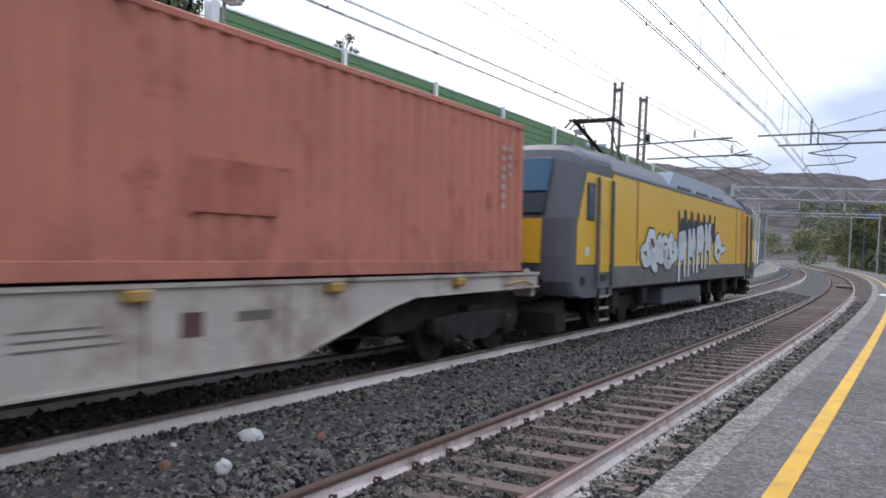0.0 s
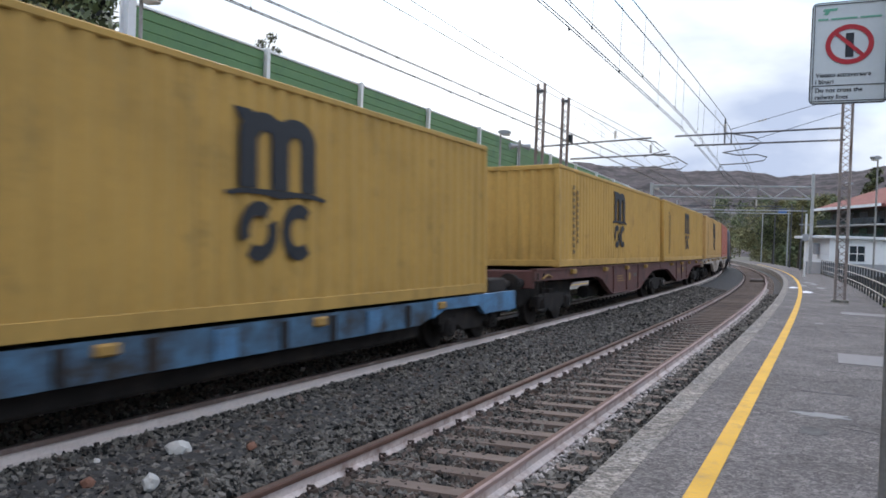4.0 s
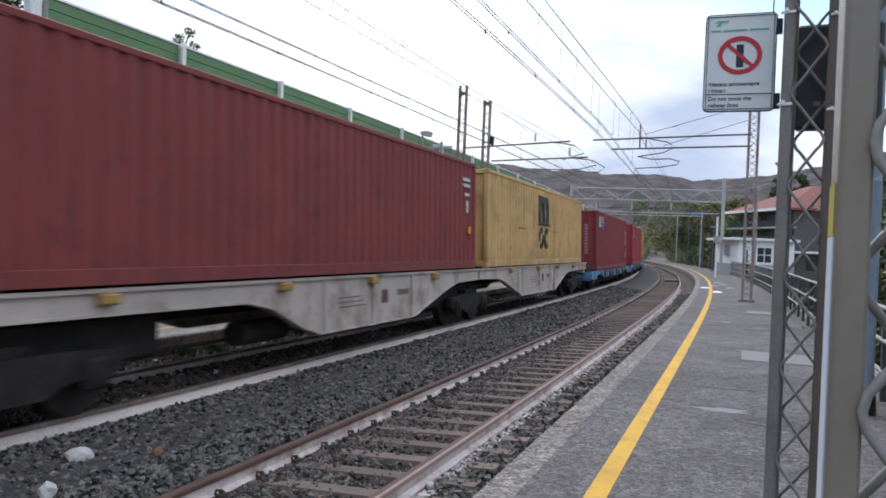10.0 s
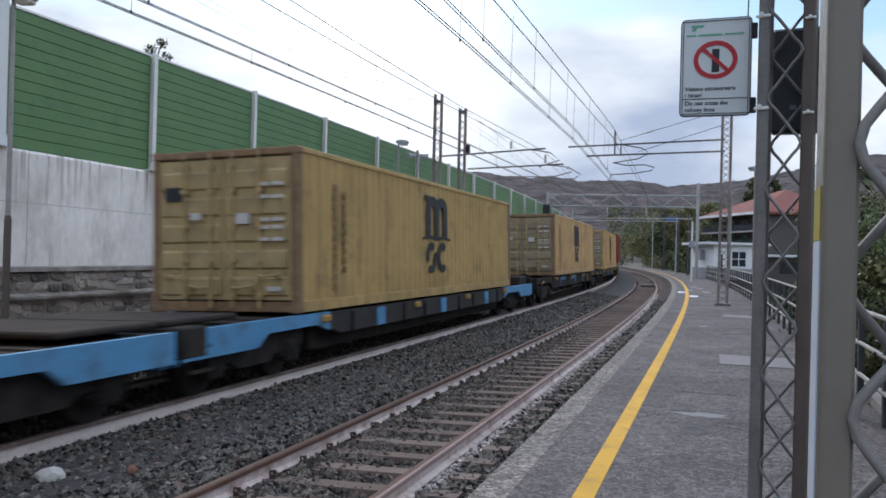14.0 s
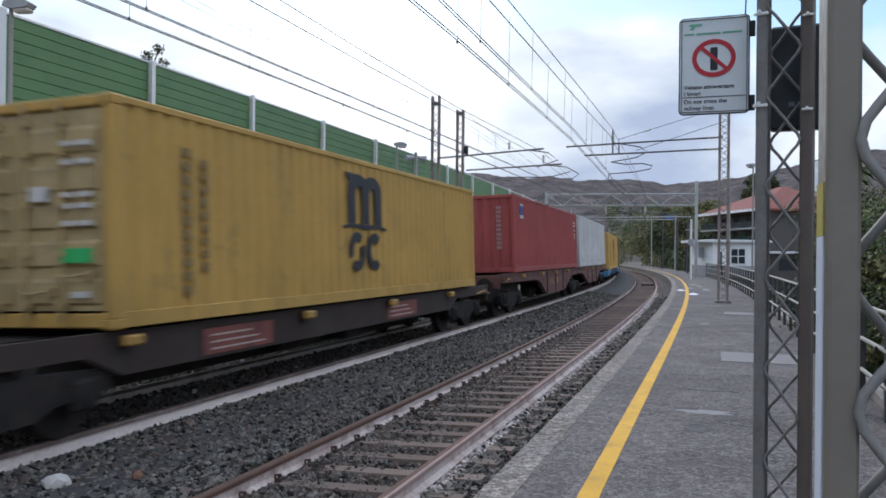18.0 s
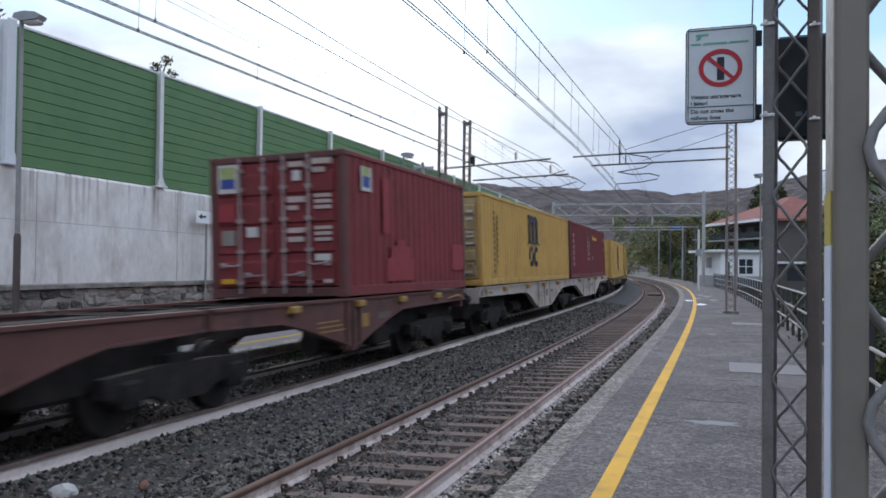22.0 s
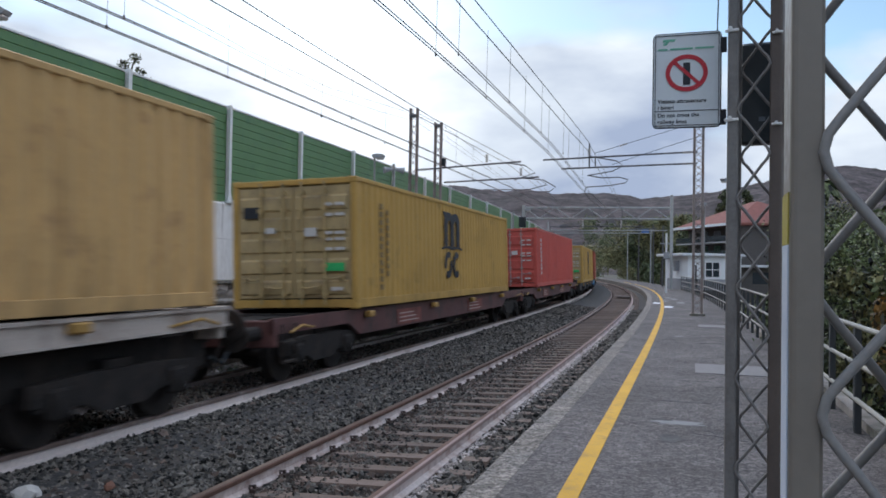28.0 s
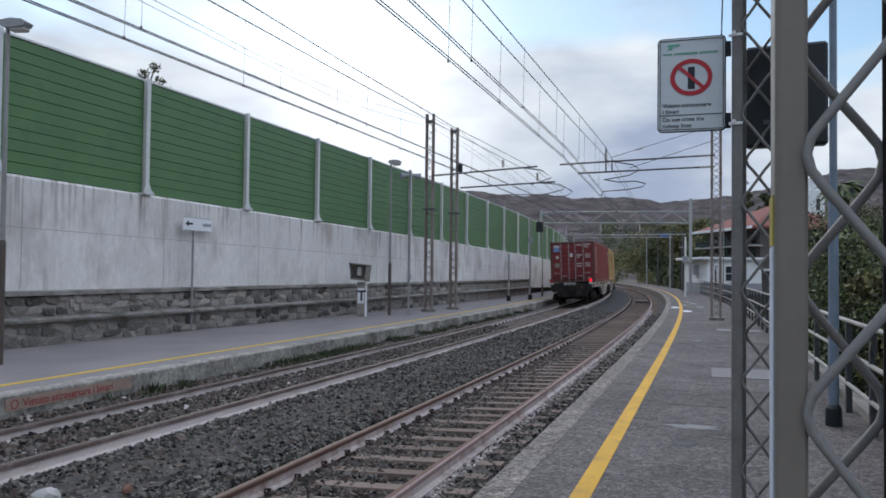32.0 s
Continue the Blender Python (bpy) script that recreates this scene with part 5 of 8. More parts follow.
E_RUST = mat("rusted_tan_edge_paint", (0.25, 0.155, 0.082), 0.75, vary=0.3, scale=2, dirt=(0.12, 0.062, 0.040), dirt_amount=0.6, dirt_scale=2.2)
E_RED = mat("dull_brown_red_edge_paint", (0.125, 0.046, 0.042), 0.7, vary=0.25, scale=2, dirt=(0.07, 0.045, 0.038), dirt_amount=0.5, dirt_scale=2.2)
MESH = {}


def corrugated(length, height, pitch=0.28, depth=0.036):
    """A panel in the xz plane, waves towards +y, x from -length/2."""
    g = Geo()
    n = max(2, int(length / pitch))
    p = length / n
    xs = []
    for i in range(n):
        x = -length / 2 + i * p
        xs += [(x, 0.0), (x + p * 0.27, 0.0), (x + p * 0.5, depth), (x + p * 0.77, depth)]
    xs.append((length / 2, 0.0))
    k = len(xs)
    for z in (0.0, height):
        g.v += [(x, y, z) for x, y in xs]
    g.f += [(i, i + 1, i + 1 + k, i + k) for i in range(k - 1)]
    return g


def container_meshes(L, H):
    """The shared meshes of one container size."""
    if (L, H) in MESH:
        return MESH[(L, H)]
    hx, hy = L / 2, 1.219
    d = {}
    d["side_panel"] = moved(corrugated(L - 0.26, H - 0.24), pose(0, -hy + 0.012, 0.16)).mesh("side_panel")
    d["side_panel_far"] = moved(corrugated(L - 0.26, H - 0.24), pose(0, hy - 0.012, 0.16, 0, 0, 180)).mesh("side_panel")
    d["end_panel"] = moved(corrugated(2 * hy - 0.26, H - 0.24, 0.25, 0.045), pose(-hx + 0.02, 0, 0.16, 0, 0, -90)).mesh("end_panel")
    d["end_panel_front"] = moved(corrugated(2 * hy - 0.26, H - 0.24, 0.25, 0.045), pose(hx - 0.02, 0, 0.16, 0, 0, 90)).mesh("end_panel")
    d["roof"] = moved(corrugated(L - 0.2, 2 * hy - 0.1, 0.21, 0.02), pose(0, hy - 0.05, H - 0.035, 90, 0, 0)).mesh("roof")
    d["floor_pan"] = Geo().box(-hx + 0.1, hx - 0.1, -hy + 0.06, hy - 0.06, 0.03, 0.15).mesh("floor_pan")
    for s, n in ((-1, ""), (1, "_far")):
        y = s * (hy - 0.045)
        d["top_rail" + n] = Geo().cbox(-hx + 0.1, hx - 0.1, y - 0.04, y + 0.04, H - 0.085, H - 0.005, 0.012).mesh("top_rail")
        d["bottom_rail" + n] = Geo().cbox(-hx + 0.1, hx - 0.1, min(s * (hy - 0.004), s * (hy - 0.065)), max(s * (hy - 0.004), s * (hy - 0.065)), 0.015, 0.172, 0.006).mesh("bottom_rail")
    for e in (-1, 1):
        d["top_beam%d" % e] = Geo().cbox(e * (hx - 0.06) - 0.05, e * (hx - 0.06) + 0.05, -hy + 0.1, hy - 0.1, H - 0.115, H - 0.01, 0.012).mesh("end_beam")
        d["low_beam%d" % e] = Geo().cbox(e * (hx - 0.06) - 0.05, e * (hx - 0.06) + 0.05, -hy + 0.1, hy - 0.1, 0.02, 0.165, 0.012).mesh("end_beam")
    post = Geo().cbox(-0.075, 0.075, -0.06, 0.06, 0.1, H - 0.1, 0.02)
    d["corner_post"] = post.mesh("corner_post")
    cast = Geo().cbox(-0.089, 0.089, -0.081, 0.081, 0.0, 0.118, 0.02)
    cast.box(-0.05, 0.05, -0.0835, -0.08, 0.03, 0.085)
    d["corner_casting"] = cast.mesh("corner_casting")
    # doors on the trailing end
    door = Geo()
    w = hy - 0.13
    door.box(0.0, 0.04, 0.01, w, 0.19, H - 0.14)
    d["door"] = door.mesh("door")
    for rows in (4, 5):
        z1 = (H - 0.44) / rows - 0.10
        d["door_rib%d" % rows] = Geo().prism([(0.002, 0.0), (-0.035, 0.03), (-0.035, z1 - 0.04), (0.002, z1)], 0.06, w - 0.05).mesh("door_rib")
    rods = Geo().tube([(-0.075, 0, 0.08), (-0.075, 0, H - 0.06)], 0.021, 7)
    for z in (0.25, 0.75, 1.25, 1.75, H - 0.25):
        rods.box(-0.095, -0.03, -0.05, 0.05, z - 0.03, z + 0.03)
    d["lock_rod"] = rods.mesh("lock_rod")
    han = Geo().tube([(-0.10, 0, 0.62), (-0.115, 0.12, 0.60), (-0.11, 0.34, 0.63)], 0.015, 6)
    han.box(-0.105, -0.04, 0.26, 0.36, 0.58, 0.66)
    d["door_handle"] = han.mesh("door_handle")
    MESH[(L, H)] = d
    return d


def marks(side, blocks, L, H):
    """Flat painted blocks (x0, x1, z0, z1) on the near side or the trailing end, standing just off the crests."""
    g = Geo()
    for x0, x1, z0, z1 in blocks:
        if side == "side":
            g.box(x0, x1, -1.219 - 0.006, -1.219 + 0.003, z0, z1)
        else:
            g.box(-L / 2 - 0.042 if side == "doors" else -L / 2 - 0.004, -L / 2 + 0.0, x0, x1, z0, z1)
    return g


def ring(g, cx, cz, rx, rz, w, a0=0.0, a1=360.0, n=24, y0=-1.225, y1=-1.216):
    k = n if a1 - a0 >= 360 else n + 1
    base = len(g.v)
    for i in range(k):
        a = radians(a0 + (a1 - a0) * i / n)
        for q in (1.0, 0.0):
            for y in (y0, y1):
                g.v.append((cx + (rx - (0 if q else w)) * math.cos(a), y, cz + (rz - (0 if q else w)) * math.sin(a)))
    for i in range(n):
        a, b = base + 4 * i, base + 4 * ((i + 1) % k)
        g.f += [(a, b, b + 2, a + 2), (a + 1, a + 3, b + 3, b + 1), (a, a + 1, b + 1, b), (a + 2, b + 2, b + 3, a + 3)]


def emblem(parent, cx, cz, k):
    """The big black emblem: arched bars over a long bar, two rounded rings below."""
    def piece(name, g):
        part(name, g, M_logo, parent, "black painted emblem shape")
    top = [(-0.36 + 0.50 * math.cos(radians(a)), 0.78 + 0.32 * math.sin(radians(a))) for a in range(180, 48, -14)] + [(0.36 + 0.50 * math.cos(radians(a)), 0.78 + 0.32 * math.sin(radians(a))) for a in range(132, -1, -14)]
    legs = [(0.86, 0.05), (0.50, 0.05), (0.50, 0.74), (0.44, 0.84), (0.30, 0.84), (0.20, 0.72), (0.20, 0.05), (-0.18, 0.05), (-0.18, 0.74), (-0.24, 0.84), (-0.38, 0.84), (-0.50, 0.72), (-0.50, 0.05), (-0.86, 0.05)]
    piece("emblem_arch", Geo().prism([(cx + x * k, cz + z * k) for x, z in top + legs], -1.2255, -1.2155))
    piece("emblem_notch", Geo().prism([(cx + x * k, cz + z * k) for x, z in ((-0.98, 1.10), (-0.60, 1.10), (-0.60, 0.86), (-0.84, 0.94))], -1.2250, -1.2160))
    piece("emblem_bar", Geo().prism([(cx + x * k, cz + z * k) for x, z in ((-1.14, -0.02), (-0.80, 0.045), (0.80, 0.045), (1.14, -0.02), (1.10, -0.07), (0.76, -0.03), (0.40, -0.03), (0.0, -0.07), (-0.40, -0.03), (-0.76, -0.03), (-1.10, -0.07))], -1.2245, -1.2165))
    for x, spans in ((-0.45, ((52, 202), (232, 382))), (0.45, ((48, 312),))):
        for a0, a1 in spans:
            g = Geo()
            ring(g, cx + x * k, cz - 0.53 * k, 0.40 * k, 0.41 * k, 0.20 * k, a0, a1)
            piece("emblem_ring", g)


def container(color, s_front, L=12.19, H=HS, zb=1.22, doors=True, label="", logo=None, extra=(), door_paint=None, edge=None, rows=5):
    d = container_meshes(L, H)
    c = thing("shipping_container", Matrix(), label, "shipping container", "containers on the train")
    hx, hy = L / 2, 1.219
    part("side_panel", d["side_panel"], color, c)
    part("side_panel", d["side_panel_far"], color, c)
    part("end_panel", d["end_panel_front"], color, c)
    part("roof", d["roof"], color, c)
    part("floor_pan", d["floor_pan"], M_dark, c, "dark underside")
    for n in ("top_rail", "top_rail_far", "bottom_rail", "bottom_rail_far"):
        part(n.split("_far")[0], d[n], color, c)
    for e in (-1, 1):
        part("end_beam", d["top_beam%d" % e], edge or color, c)
        part("end_beam", d["low_beam%d" % e], edge or color, c)
        for y in (-1, 1):
            part("corner_post", d["corner_post"], edge or color, c, m=pose(e * (hx - 0.08), y * (hy - 0.062), 0))
            for z in (0.0, H - 0.118):
                part("corner_casting", d["corner_casting"], edge or color, c, m=pose(e * (hx - 0.089), y * (hy - 0.081), z, 0, 0, 0 if y < 0 else 180))
    if doors:
        for y in (-1, 1):
            dm = pose(-hx + 0.03, 0, 0) @ Matrix.Diagonal((1, y, 1, 1))
            do = part("door", d["door"], door_paint or color, c, m=dm)
            for i in range(rows):
                part("door_rib", d["door_rib%d" % rows], door_paint or color, do, m=pose(0, 0, 0.24 + (H - 0.44) * i / rows))
            rod = M_rod_yellow if rows == 5 else M_lockrod
            for ry, drop in ((0.18, -0.24), (0.62, -0.08)):
                part("lock_rod", d["lock_rod"], rod, do, "worn steel locking rod", m=pose(0, ry, 0))
                part("door_handle", d["door_handle"], rod, do, "steel door handle", m=pose(0, ry, drop))
    else:
        part("end_panel", d["end_panel"], color, c)
    if logo:
        emblem(c, logo[0], logo[1], logo[2])
    for n, (side, material, blocks, text) in enumerate(extra):
        for blk in blocks:
            part("marking", marks(side if side == "side" else ("doors" if doors else "end"), [blk], L, H), material, c, text)
    RIDERS.append((c, s_front - hx, hx, ZF + zb))
    return c


def column(x, z0, z1, n, w=0.10, gap=0.35):
    """n marks one under the other."""
    h = (z1 - z0) / n
    return [(x - w / 2, x + w / 2, z0 + h * i, z0 + h * (i + 1 - gap)) for i in range(n)]


CODE = column(-4.95, 0.30, 1.95, 11, 0.15)           # the number written downwards near the trailing end
CODE2 = column(-4.62, 0.55, 1.85, 9, 0.11)
FCODE = [(5.2, 5.65, 1.86, 1.93), (5.2, 5.65, 1.74, 1.80), (5.3, 5.62, 1.55, 1.61), (5.42, 5.55, 1.2, 1.45)]
DOORM = [(x, x + w, z, z + 0.05) for z in (1.80, 1.62, 1.30, 1.19, 1.02) for x, w in ((-0.99, 0.17), (-0.76, 0.12))] + [(-0.46, -0.24, 1.27, 1.42), (0.35, 0.52, 1.34, 1.44), (-0.95, -0.74, 0.32, 0.38)]


def hollow(x, z0, z1, n, w, t=0.05):
    """n open frames one under the other, each of two uprights and a bar."""
    h = (z1 - z0) / n
    out = []
    for k in range(n):
        a, b = z0 + h * k, z0 + h * (k + 0.82)
        out += [(x - w / 2, x - w / 2 + t, a, b), (x + w / 2 - t, x + w / 2, a, b), (x - w / 2 + t, x + w / 2 - t, b - t, b)]
    return out


# print on the red doors: blocks of small lines on one leaf, notices on the other
REDM = [(-0.53, -0.27, 2.06, 2.14), (-1.02, -0.68, 2.08, 2.17), (-0.90, -0.68, 1.95, 2.03), (-0.55, -0.24, 1.50, 1.59), (-0.42, -0.24, 1.38, 1.45), (-0.55, -0.24, 1.02, 1.10), (-0.53, -0.24, 0.88, 0.96)]
REDM += [(-1.0, -0.72, z, z + 0.055) for z in (1.56, 1.47, 1.38, 1.06, 0.97, 0.88)] + [(-1.0, -0.86, 0.23, 0.29)]
PLATE = [(0.72, 0.96, 0.86, 1.10)]
BADGE = [(0.66, 0.70, 1.70, 2.16), (0.98, 1.02, 1.70, 2.16), (0.70, 0.98, 1.70, 1.77), (0.70, 0.98, 2.12, 2.16)]
LOGO = (-0.22, 1.20, 0.77)
ENDC = column(-0.75, 0.70, 2.0, 10, 0.15, 0.3)

# the train, from the locomotive's end: colour, front place, and what is seen of each
E_FR = [13.51, 0.46, -13.60, -26.73, -43.00, -60.50, -79.71, -97.08, -113.42, -126.52, -142.61, -160.67, -179.90, -197.24, -213.09, -226.27, -242.65, -260.67, -277.16, -283.32, -290.07, -303.65, -316.45, -332.56, -350.22, -368.97, -386.71, -403.20, -416.16]
R_PATCH = shades("darker_salmon_repaint", (0.405, 0.128, 0.092), 0.6, 0.9, dirt=(0.22, 0.06, 0.045), dirt_amount=0.4)
code = ("side", M_mark_dark, CODE + CODE2, "dark number marks running down the side")
fcode = ("side", M_mark, FCODE, "small white marks at the leading end")
redm = ("end", M_mark_dull, REDM, "lines of pale print on the doors")
plate = ("end", M_grey_plate, PLATE, "small grey plate")
badge = ("end", M_mark, BADGE, "white badge edge")
badge_b = ("end", M_mark_blue, [(0.70, 0.98, 1.77, 1.93)], "blue lower half of the badge")
badge_g = ("end", M_badge_green, [(0.70, 0.98, 1.93, 2.12)], "yellow-green upper half of the badge")
dmark = ("end", M_mark, DOORM, "white marks on the doors")
endc = ("end", M_mark_faint, ENDC, "white number marks down the end wall")
msq = ("end", M_logo, [(0.62, 0.95, 1.62, 1.82)], "small black emblem on the door")
green = ("end", M_mark_green, [(-0.98, -0.62, 0.66, 0.80)], "green sticker")
yels = ("end", M_mark_yel, [(-0.98, -0.62, 0.46, 0.62)], "orange-yellow sticker")
LOW, MID, HIGH = 0.86, 1.0, 1.235
container(R_SALMON, E_FR[0], zb=HIGH, doors=True, label="faded salmon-red shipping container with a darker repaired patch", extra=[("side", M_mark_faint, column(-4.9, 0.5, 1.95, 6, 0.24, 0.25), "white name marks down the side"), ("side", M_mark_dull, column(5.40, 0.95, 1.95, 7, 0.09, 0.45) + column(5.60, 1.45, 1.95, 4, 0.07, 0.45), "small faded white marks"), ("side", R_PATCH, [(-0.5, 0.62, 0.60, 1.04), (-0.5, 0.75, 1.04, 1.08), (-0.56, -0.5, 0.56, 0.9)], "slightly darker repaint"), ("side", R_PATCH, [(4.9, 5.05, 0.95, 1.15)], "small red repaint")])
container(Y_R, E_FR[1], zb=HIGH, doors=True, label="ochre-yellow shipping container with a large black emblem, rust-streaked", logo=LOGO, extra=[code])
container(Y_A, E_FR[2], zb=HIGH, doors=False, label="ochre-yellow shipping container with a large black emblem", logo=(0.23, 1.20, 0.77), extra=[code])
container(Y_A, E_FR[3], zb=HIGH, doors=False, label="ochre-yellow shipping container on a brown wagon", logo=LOGO, extra=[code])
container(Y_B, E_FR[4], H=HC, zb=LOW, doors=False, label="tall mustard-yellow shipping container with its ribbed end wall behind", logo=(0.25, 1.33, 0.77), extra=[code, ("end", M_mark_yel, [(0.55, 0.85, 1.98, 2.12)], "orange sticker")])
container(Y_D, E_FR[5], H=HC, zb=LOW, doors=True, label="tall olive-yellow shipping container with stickers on its doors", logo=(-0.22, 1.33, 0.77), extra=[code, dmark, msq, green, yels, ("side", M_mark_yel, [(5.05, 5.35, 1.45, 1.6), (5.05, 5.35, 0.55, 0.7)], "orange stickers")])
container(R_CRIM, E_FR[6], H=HC, zb=LOW, doors=False, label="tall crimson shipping container with a small blue badge", extra=[("side", M_mark, [(-5.3, -5.22, 1.74, 2.22), (-4.86, -4.8, 1.74, 2.22), (-5.22, -4.86, 1.74, 1.84)], "white badge edge"), ("side", M_mark_blue, [(-5.22, -4.86, 1.84, 2.10)], "blue badge"), ("side", M_mark_yel, [(-5.22, -4.86, 2.10, 2.22)], "yellow badge stripe"), endc, ("side", M_mark_yel, [(5.5, 5.75, 0.55, 0.85), (4.9, 5.2, 1.6, 1.75)], "yellow stickers"), fcode, ("end", M_mark_yel, [(0.6, 0.95, 1.98, 2.3), (-0.05, 0.2, 1.75, 1.9)], "yellow stickers")])
container(R_WINE, E_FR[7], H=HC, zb=LOW, doors=False, label="tall wine-red shipping container with a blue, yellow and white badge", extra=[("side", M_mark, [(-5.5, -5.12, 1.85, 2.32), (-5.0, -4.2, 1.93, 1.97)], "white badge ground and line"), ("side", M_mark_blue, [(-5.12, -4.0, 1.80, 1.93), (-5.12, -5.0, 1.93, 1.97), (-4.2, -4.0, 1.93, 1.97), (-5.12, -4.0, 1.97, 2.07), (-5.12, -4.75, 2.07, 2.33), (-4.75, -4.0, 2.12, 2.17), (-4.75, -4.0, 2.23, 2.27)], "blue badge field"), ("side", M_mark_yel, [(-4.75, -4.0, 2.07, 2.12), (-4.75, -4.0, 2.17, 2.23), (-4.75, -4.0, 2.27, 2.33)], "yellow badge rays"), endc, ("side", M_mark_yel, [(5.5, 5.75, 0.5, 0.8)], "yellow sticker"), fcode, ("end", M_mark_yel, [(0.3, 0.75, 0.35, 0.75)], "yellow sticker")])
container(Y_C, E_FR[8], zb=HIGH, doors=False, label="tan-yellow shipping container with rust spots and a black emblem", logo=LOGO, extra=[("side", M_mark_dark, [(-3.2, -2.6, 1.0, 1.03), (-0.1, 2.0, 1.02, 1.04)], "scratches")])
container(R_DEEP, E_FR[9], zb=HIGH, doors=False, label="dull deep-red shipping container", extra=[fcode, endc, ("side", M_mark_yel, [(5.55, 5.72, 0.75, 0.9)], "yellow sticker")])
container(Y_C, E_FR[10], door_paint=DOOR_GREY, zb=MID, doors=True, label="tan-yellow shipping container with grey ribbed doors", logo=LOGO, extra=[code, dmark, msq])
container(Y_E, E_FR[11], door_paint=DOOR_GREY, edge=E_RUST, zb=MID, doors=True, label="weathered tan shipping container with dents and rust runs", logo=LOGO, extra=[code, dmark, msq])
container(Y_F, E_FR[12], door_paint=DOOR_TAN, edge=E_RUST, H=HS + 0.05, zb=LOW, doors=True, label="yellow shipping container with dirty ribbed doors", logo=LOGO, extra=[code, dmark, msq])
container(Y_A, E_FR[13], H=HS + 0.05, zb=LOW, doors=False, label="yellow shipping container on a bright blue wagon", logo=LOGO, extra=[code])
container(G_GREY, E_FR[14], zb=HIGH, doors=True, label="plain light-grey shipping container with dark doors", extra=[("side", M_mark, [(-4.9, -4.2, 1.75, 1.85), (3.9, 4.2, 0.5, 0.75)], "white marks")])
container(R_ROSE, E_FR[15], zb=HIGH, doors=False, label="rose-red shipping container with a small blue and white badge", extra=[("side", M_mark_blue, [(-5.3, -4.85, 1.72, 2.0)], "blue badge"), ("side", M_mark, [(-5.3, -4.85, 1.62, 1.72), (-5.3, -4.85, 2.0, 2.06)], "white badge edges"), fcode, endc])
container(Y_B, E_FR[16], door_paint=DOOR_TAN, zb=MID, doors=True, label="mustard-yellow shipping container with a green sticker on its doors", logo=LOGO, extra=[code, green, dmark, msq])
container(Y_A, E_FR[17], zb=MID, doors=False, label="ochre-yellow shipping container with a crisp black emblem", logo=(-0.02, 1.20, 0.77), extra=[code])
container(R_MAROON, E_FR[18], L=6.06, zb=HIGH, edge=E_RED, rows=4, doors=True, label="short maroon shipping container with a yellow name band", extra=[("side", M_mark_yel, [(-2.5, -2.22, 1.72, 1.93)] + [(-2.18 + 0.23 * i, -2.0 + 0.23 * i, 1.72, 1.86) for i in range(6)], "yellow name mark"), ("side", M_mark_faint, [(2.2, 2.6, 1.75, 1.95), (2.25, 2.5, 1.3, 1.45), (-2.75, -2.5, 0.8, 0.95)], "white marks")])
container(R_MAROON, E_FR[19], L=6.06, zb=HIGH, edge=E_RED, rows=4, doors=True, label="short maroon shipping container with white marks", extra=[("side", M_mark_faint, column(-2.3, 0.5, 1.9, 6, 0.3) + column(1.9, 0.75, 1.9, 6, 0.22) + column(2.35, 0.75, 1.7, 4, 0.22), "white marks"), ("side", M_mark_yel, [(2.3, 2.5, 1.35, 1.45)], "yellow mark"), dmark])
container(Y_A, E_FR[20], door_paint=DOOR_TAN, zb=HIGH, doors=True, label="ochre-yellow shipping container on a grey wagon", logo=LOGO, extra=[code, dmark])
container(R_WINE, E_FR[21], L=6.06, zb=HIGH, doors=True, label="short wine-red shipping container with badges on its doors", edge=E_RED, rows=4, extra=[("side", M_mark, [(-2.42, -2.36, 1.70, 2.10), (-2.08, -2.02, 1.70, 2.10), (-2.36, -2.08, 1.70, 1.76)], "white badge edge"), ("side", M_mark_blue, [(-2.36, -2.08, 1.76, 1.94)], "blue badge"), ("side", M_badge_green, [(-2.36, -2.08, 1.94, 2.10)], "yellow-green badge half"), badge, badge_b, badge_g, redm, plate, ("end", M_mark, [(0.30, 0.50, 0.98, 1.14), (-0.48, -0.34, 1.84, 2.0), (-0.98, -0.72, 0.58, 0.68)], "white notices"), ("end", R_CRIM, [(0.70, 1.02, 1.24, 1.52)], "fresh red touch-up"), ("end", M_mark_yel, [(0.72, 0.98, 0.24, 0.32)], "yellow mark"), ("side", R_CRIM, [(-1.55, -1.27, 1.05, 2.0), (-1.45, -0.15, 0.22, 0.62), (-1.25, -0.35, 0.62, 0.84), (-0.95, -0.6, 0.84, 0.95), (2.1, 2.85, 0.40, 0.95)], "fresher red touch-up paint")])
container(R_FADED, E_FR[22], door_paint=R_ROSE, edge=E_RED, rows=4, zb=HIGH, doors=True, label="faded brick-red shipping container with white notices on its doors", extra=[("side", M_mark, [(-5.35, -5.27, 1.60, 2.03), (-4.96, -4.9, 1.60, 2.03), (-5.27, -4.96, 1.60, 1.68)], "white badge edge"), ("side", M_mark_blue, [(-5.27, -4.96, 1.68, 1.90)], "blue badge"), ("side", M_mark_yel, [(-5.27, -4.96, 1.90, 2.03)], "yellow badge stripe"), fcode, badge, badge_b, badge_g, redm, plate, ("end", M_mark, [(0.28, 0.50, 0.96, 1.14), (-0.46, -0.30, 1.78, 1.92), (-0.98, -0.74, 0.56, 0.66)], "white notices"), ("end", M_mark_dull, [(0.25, 1.02, 1.55, 1.61)], "line of pale print"), ("end", M_mark_yel, [(0.30, 0.50, 1.28, 1.42), (-0.98, -0.74, 1.72, 1.92)], "yellow stickers")])
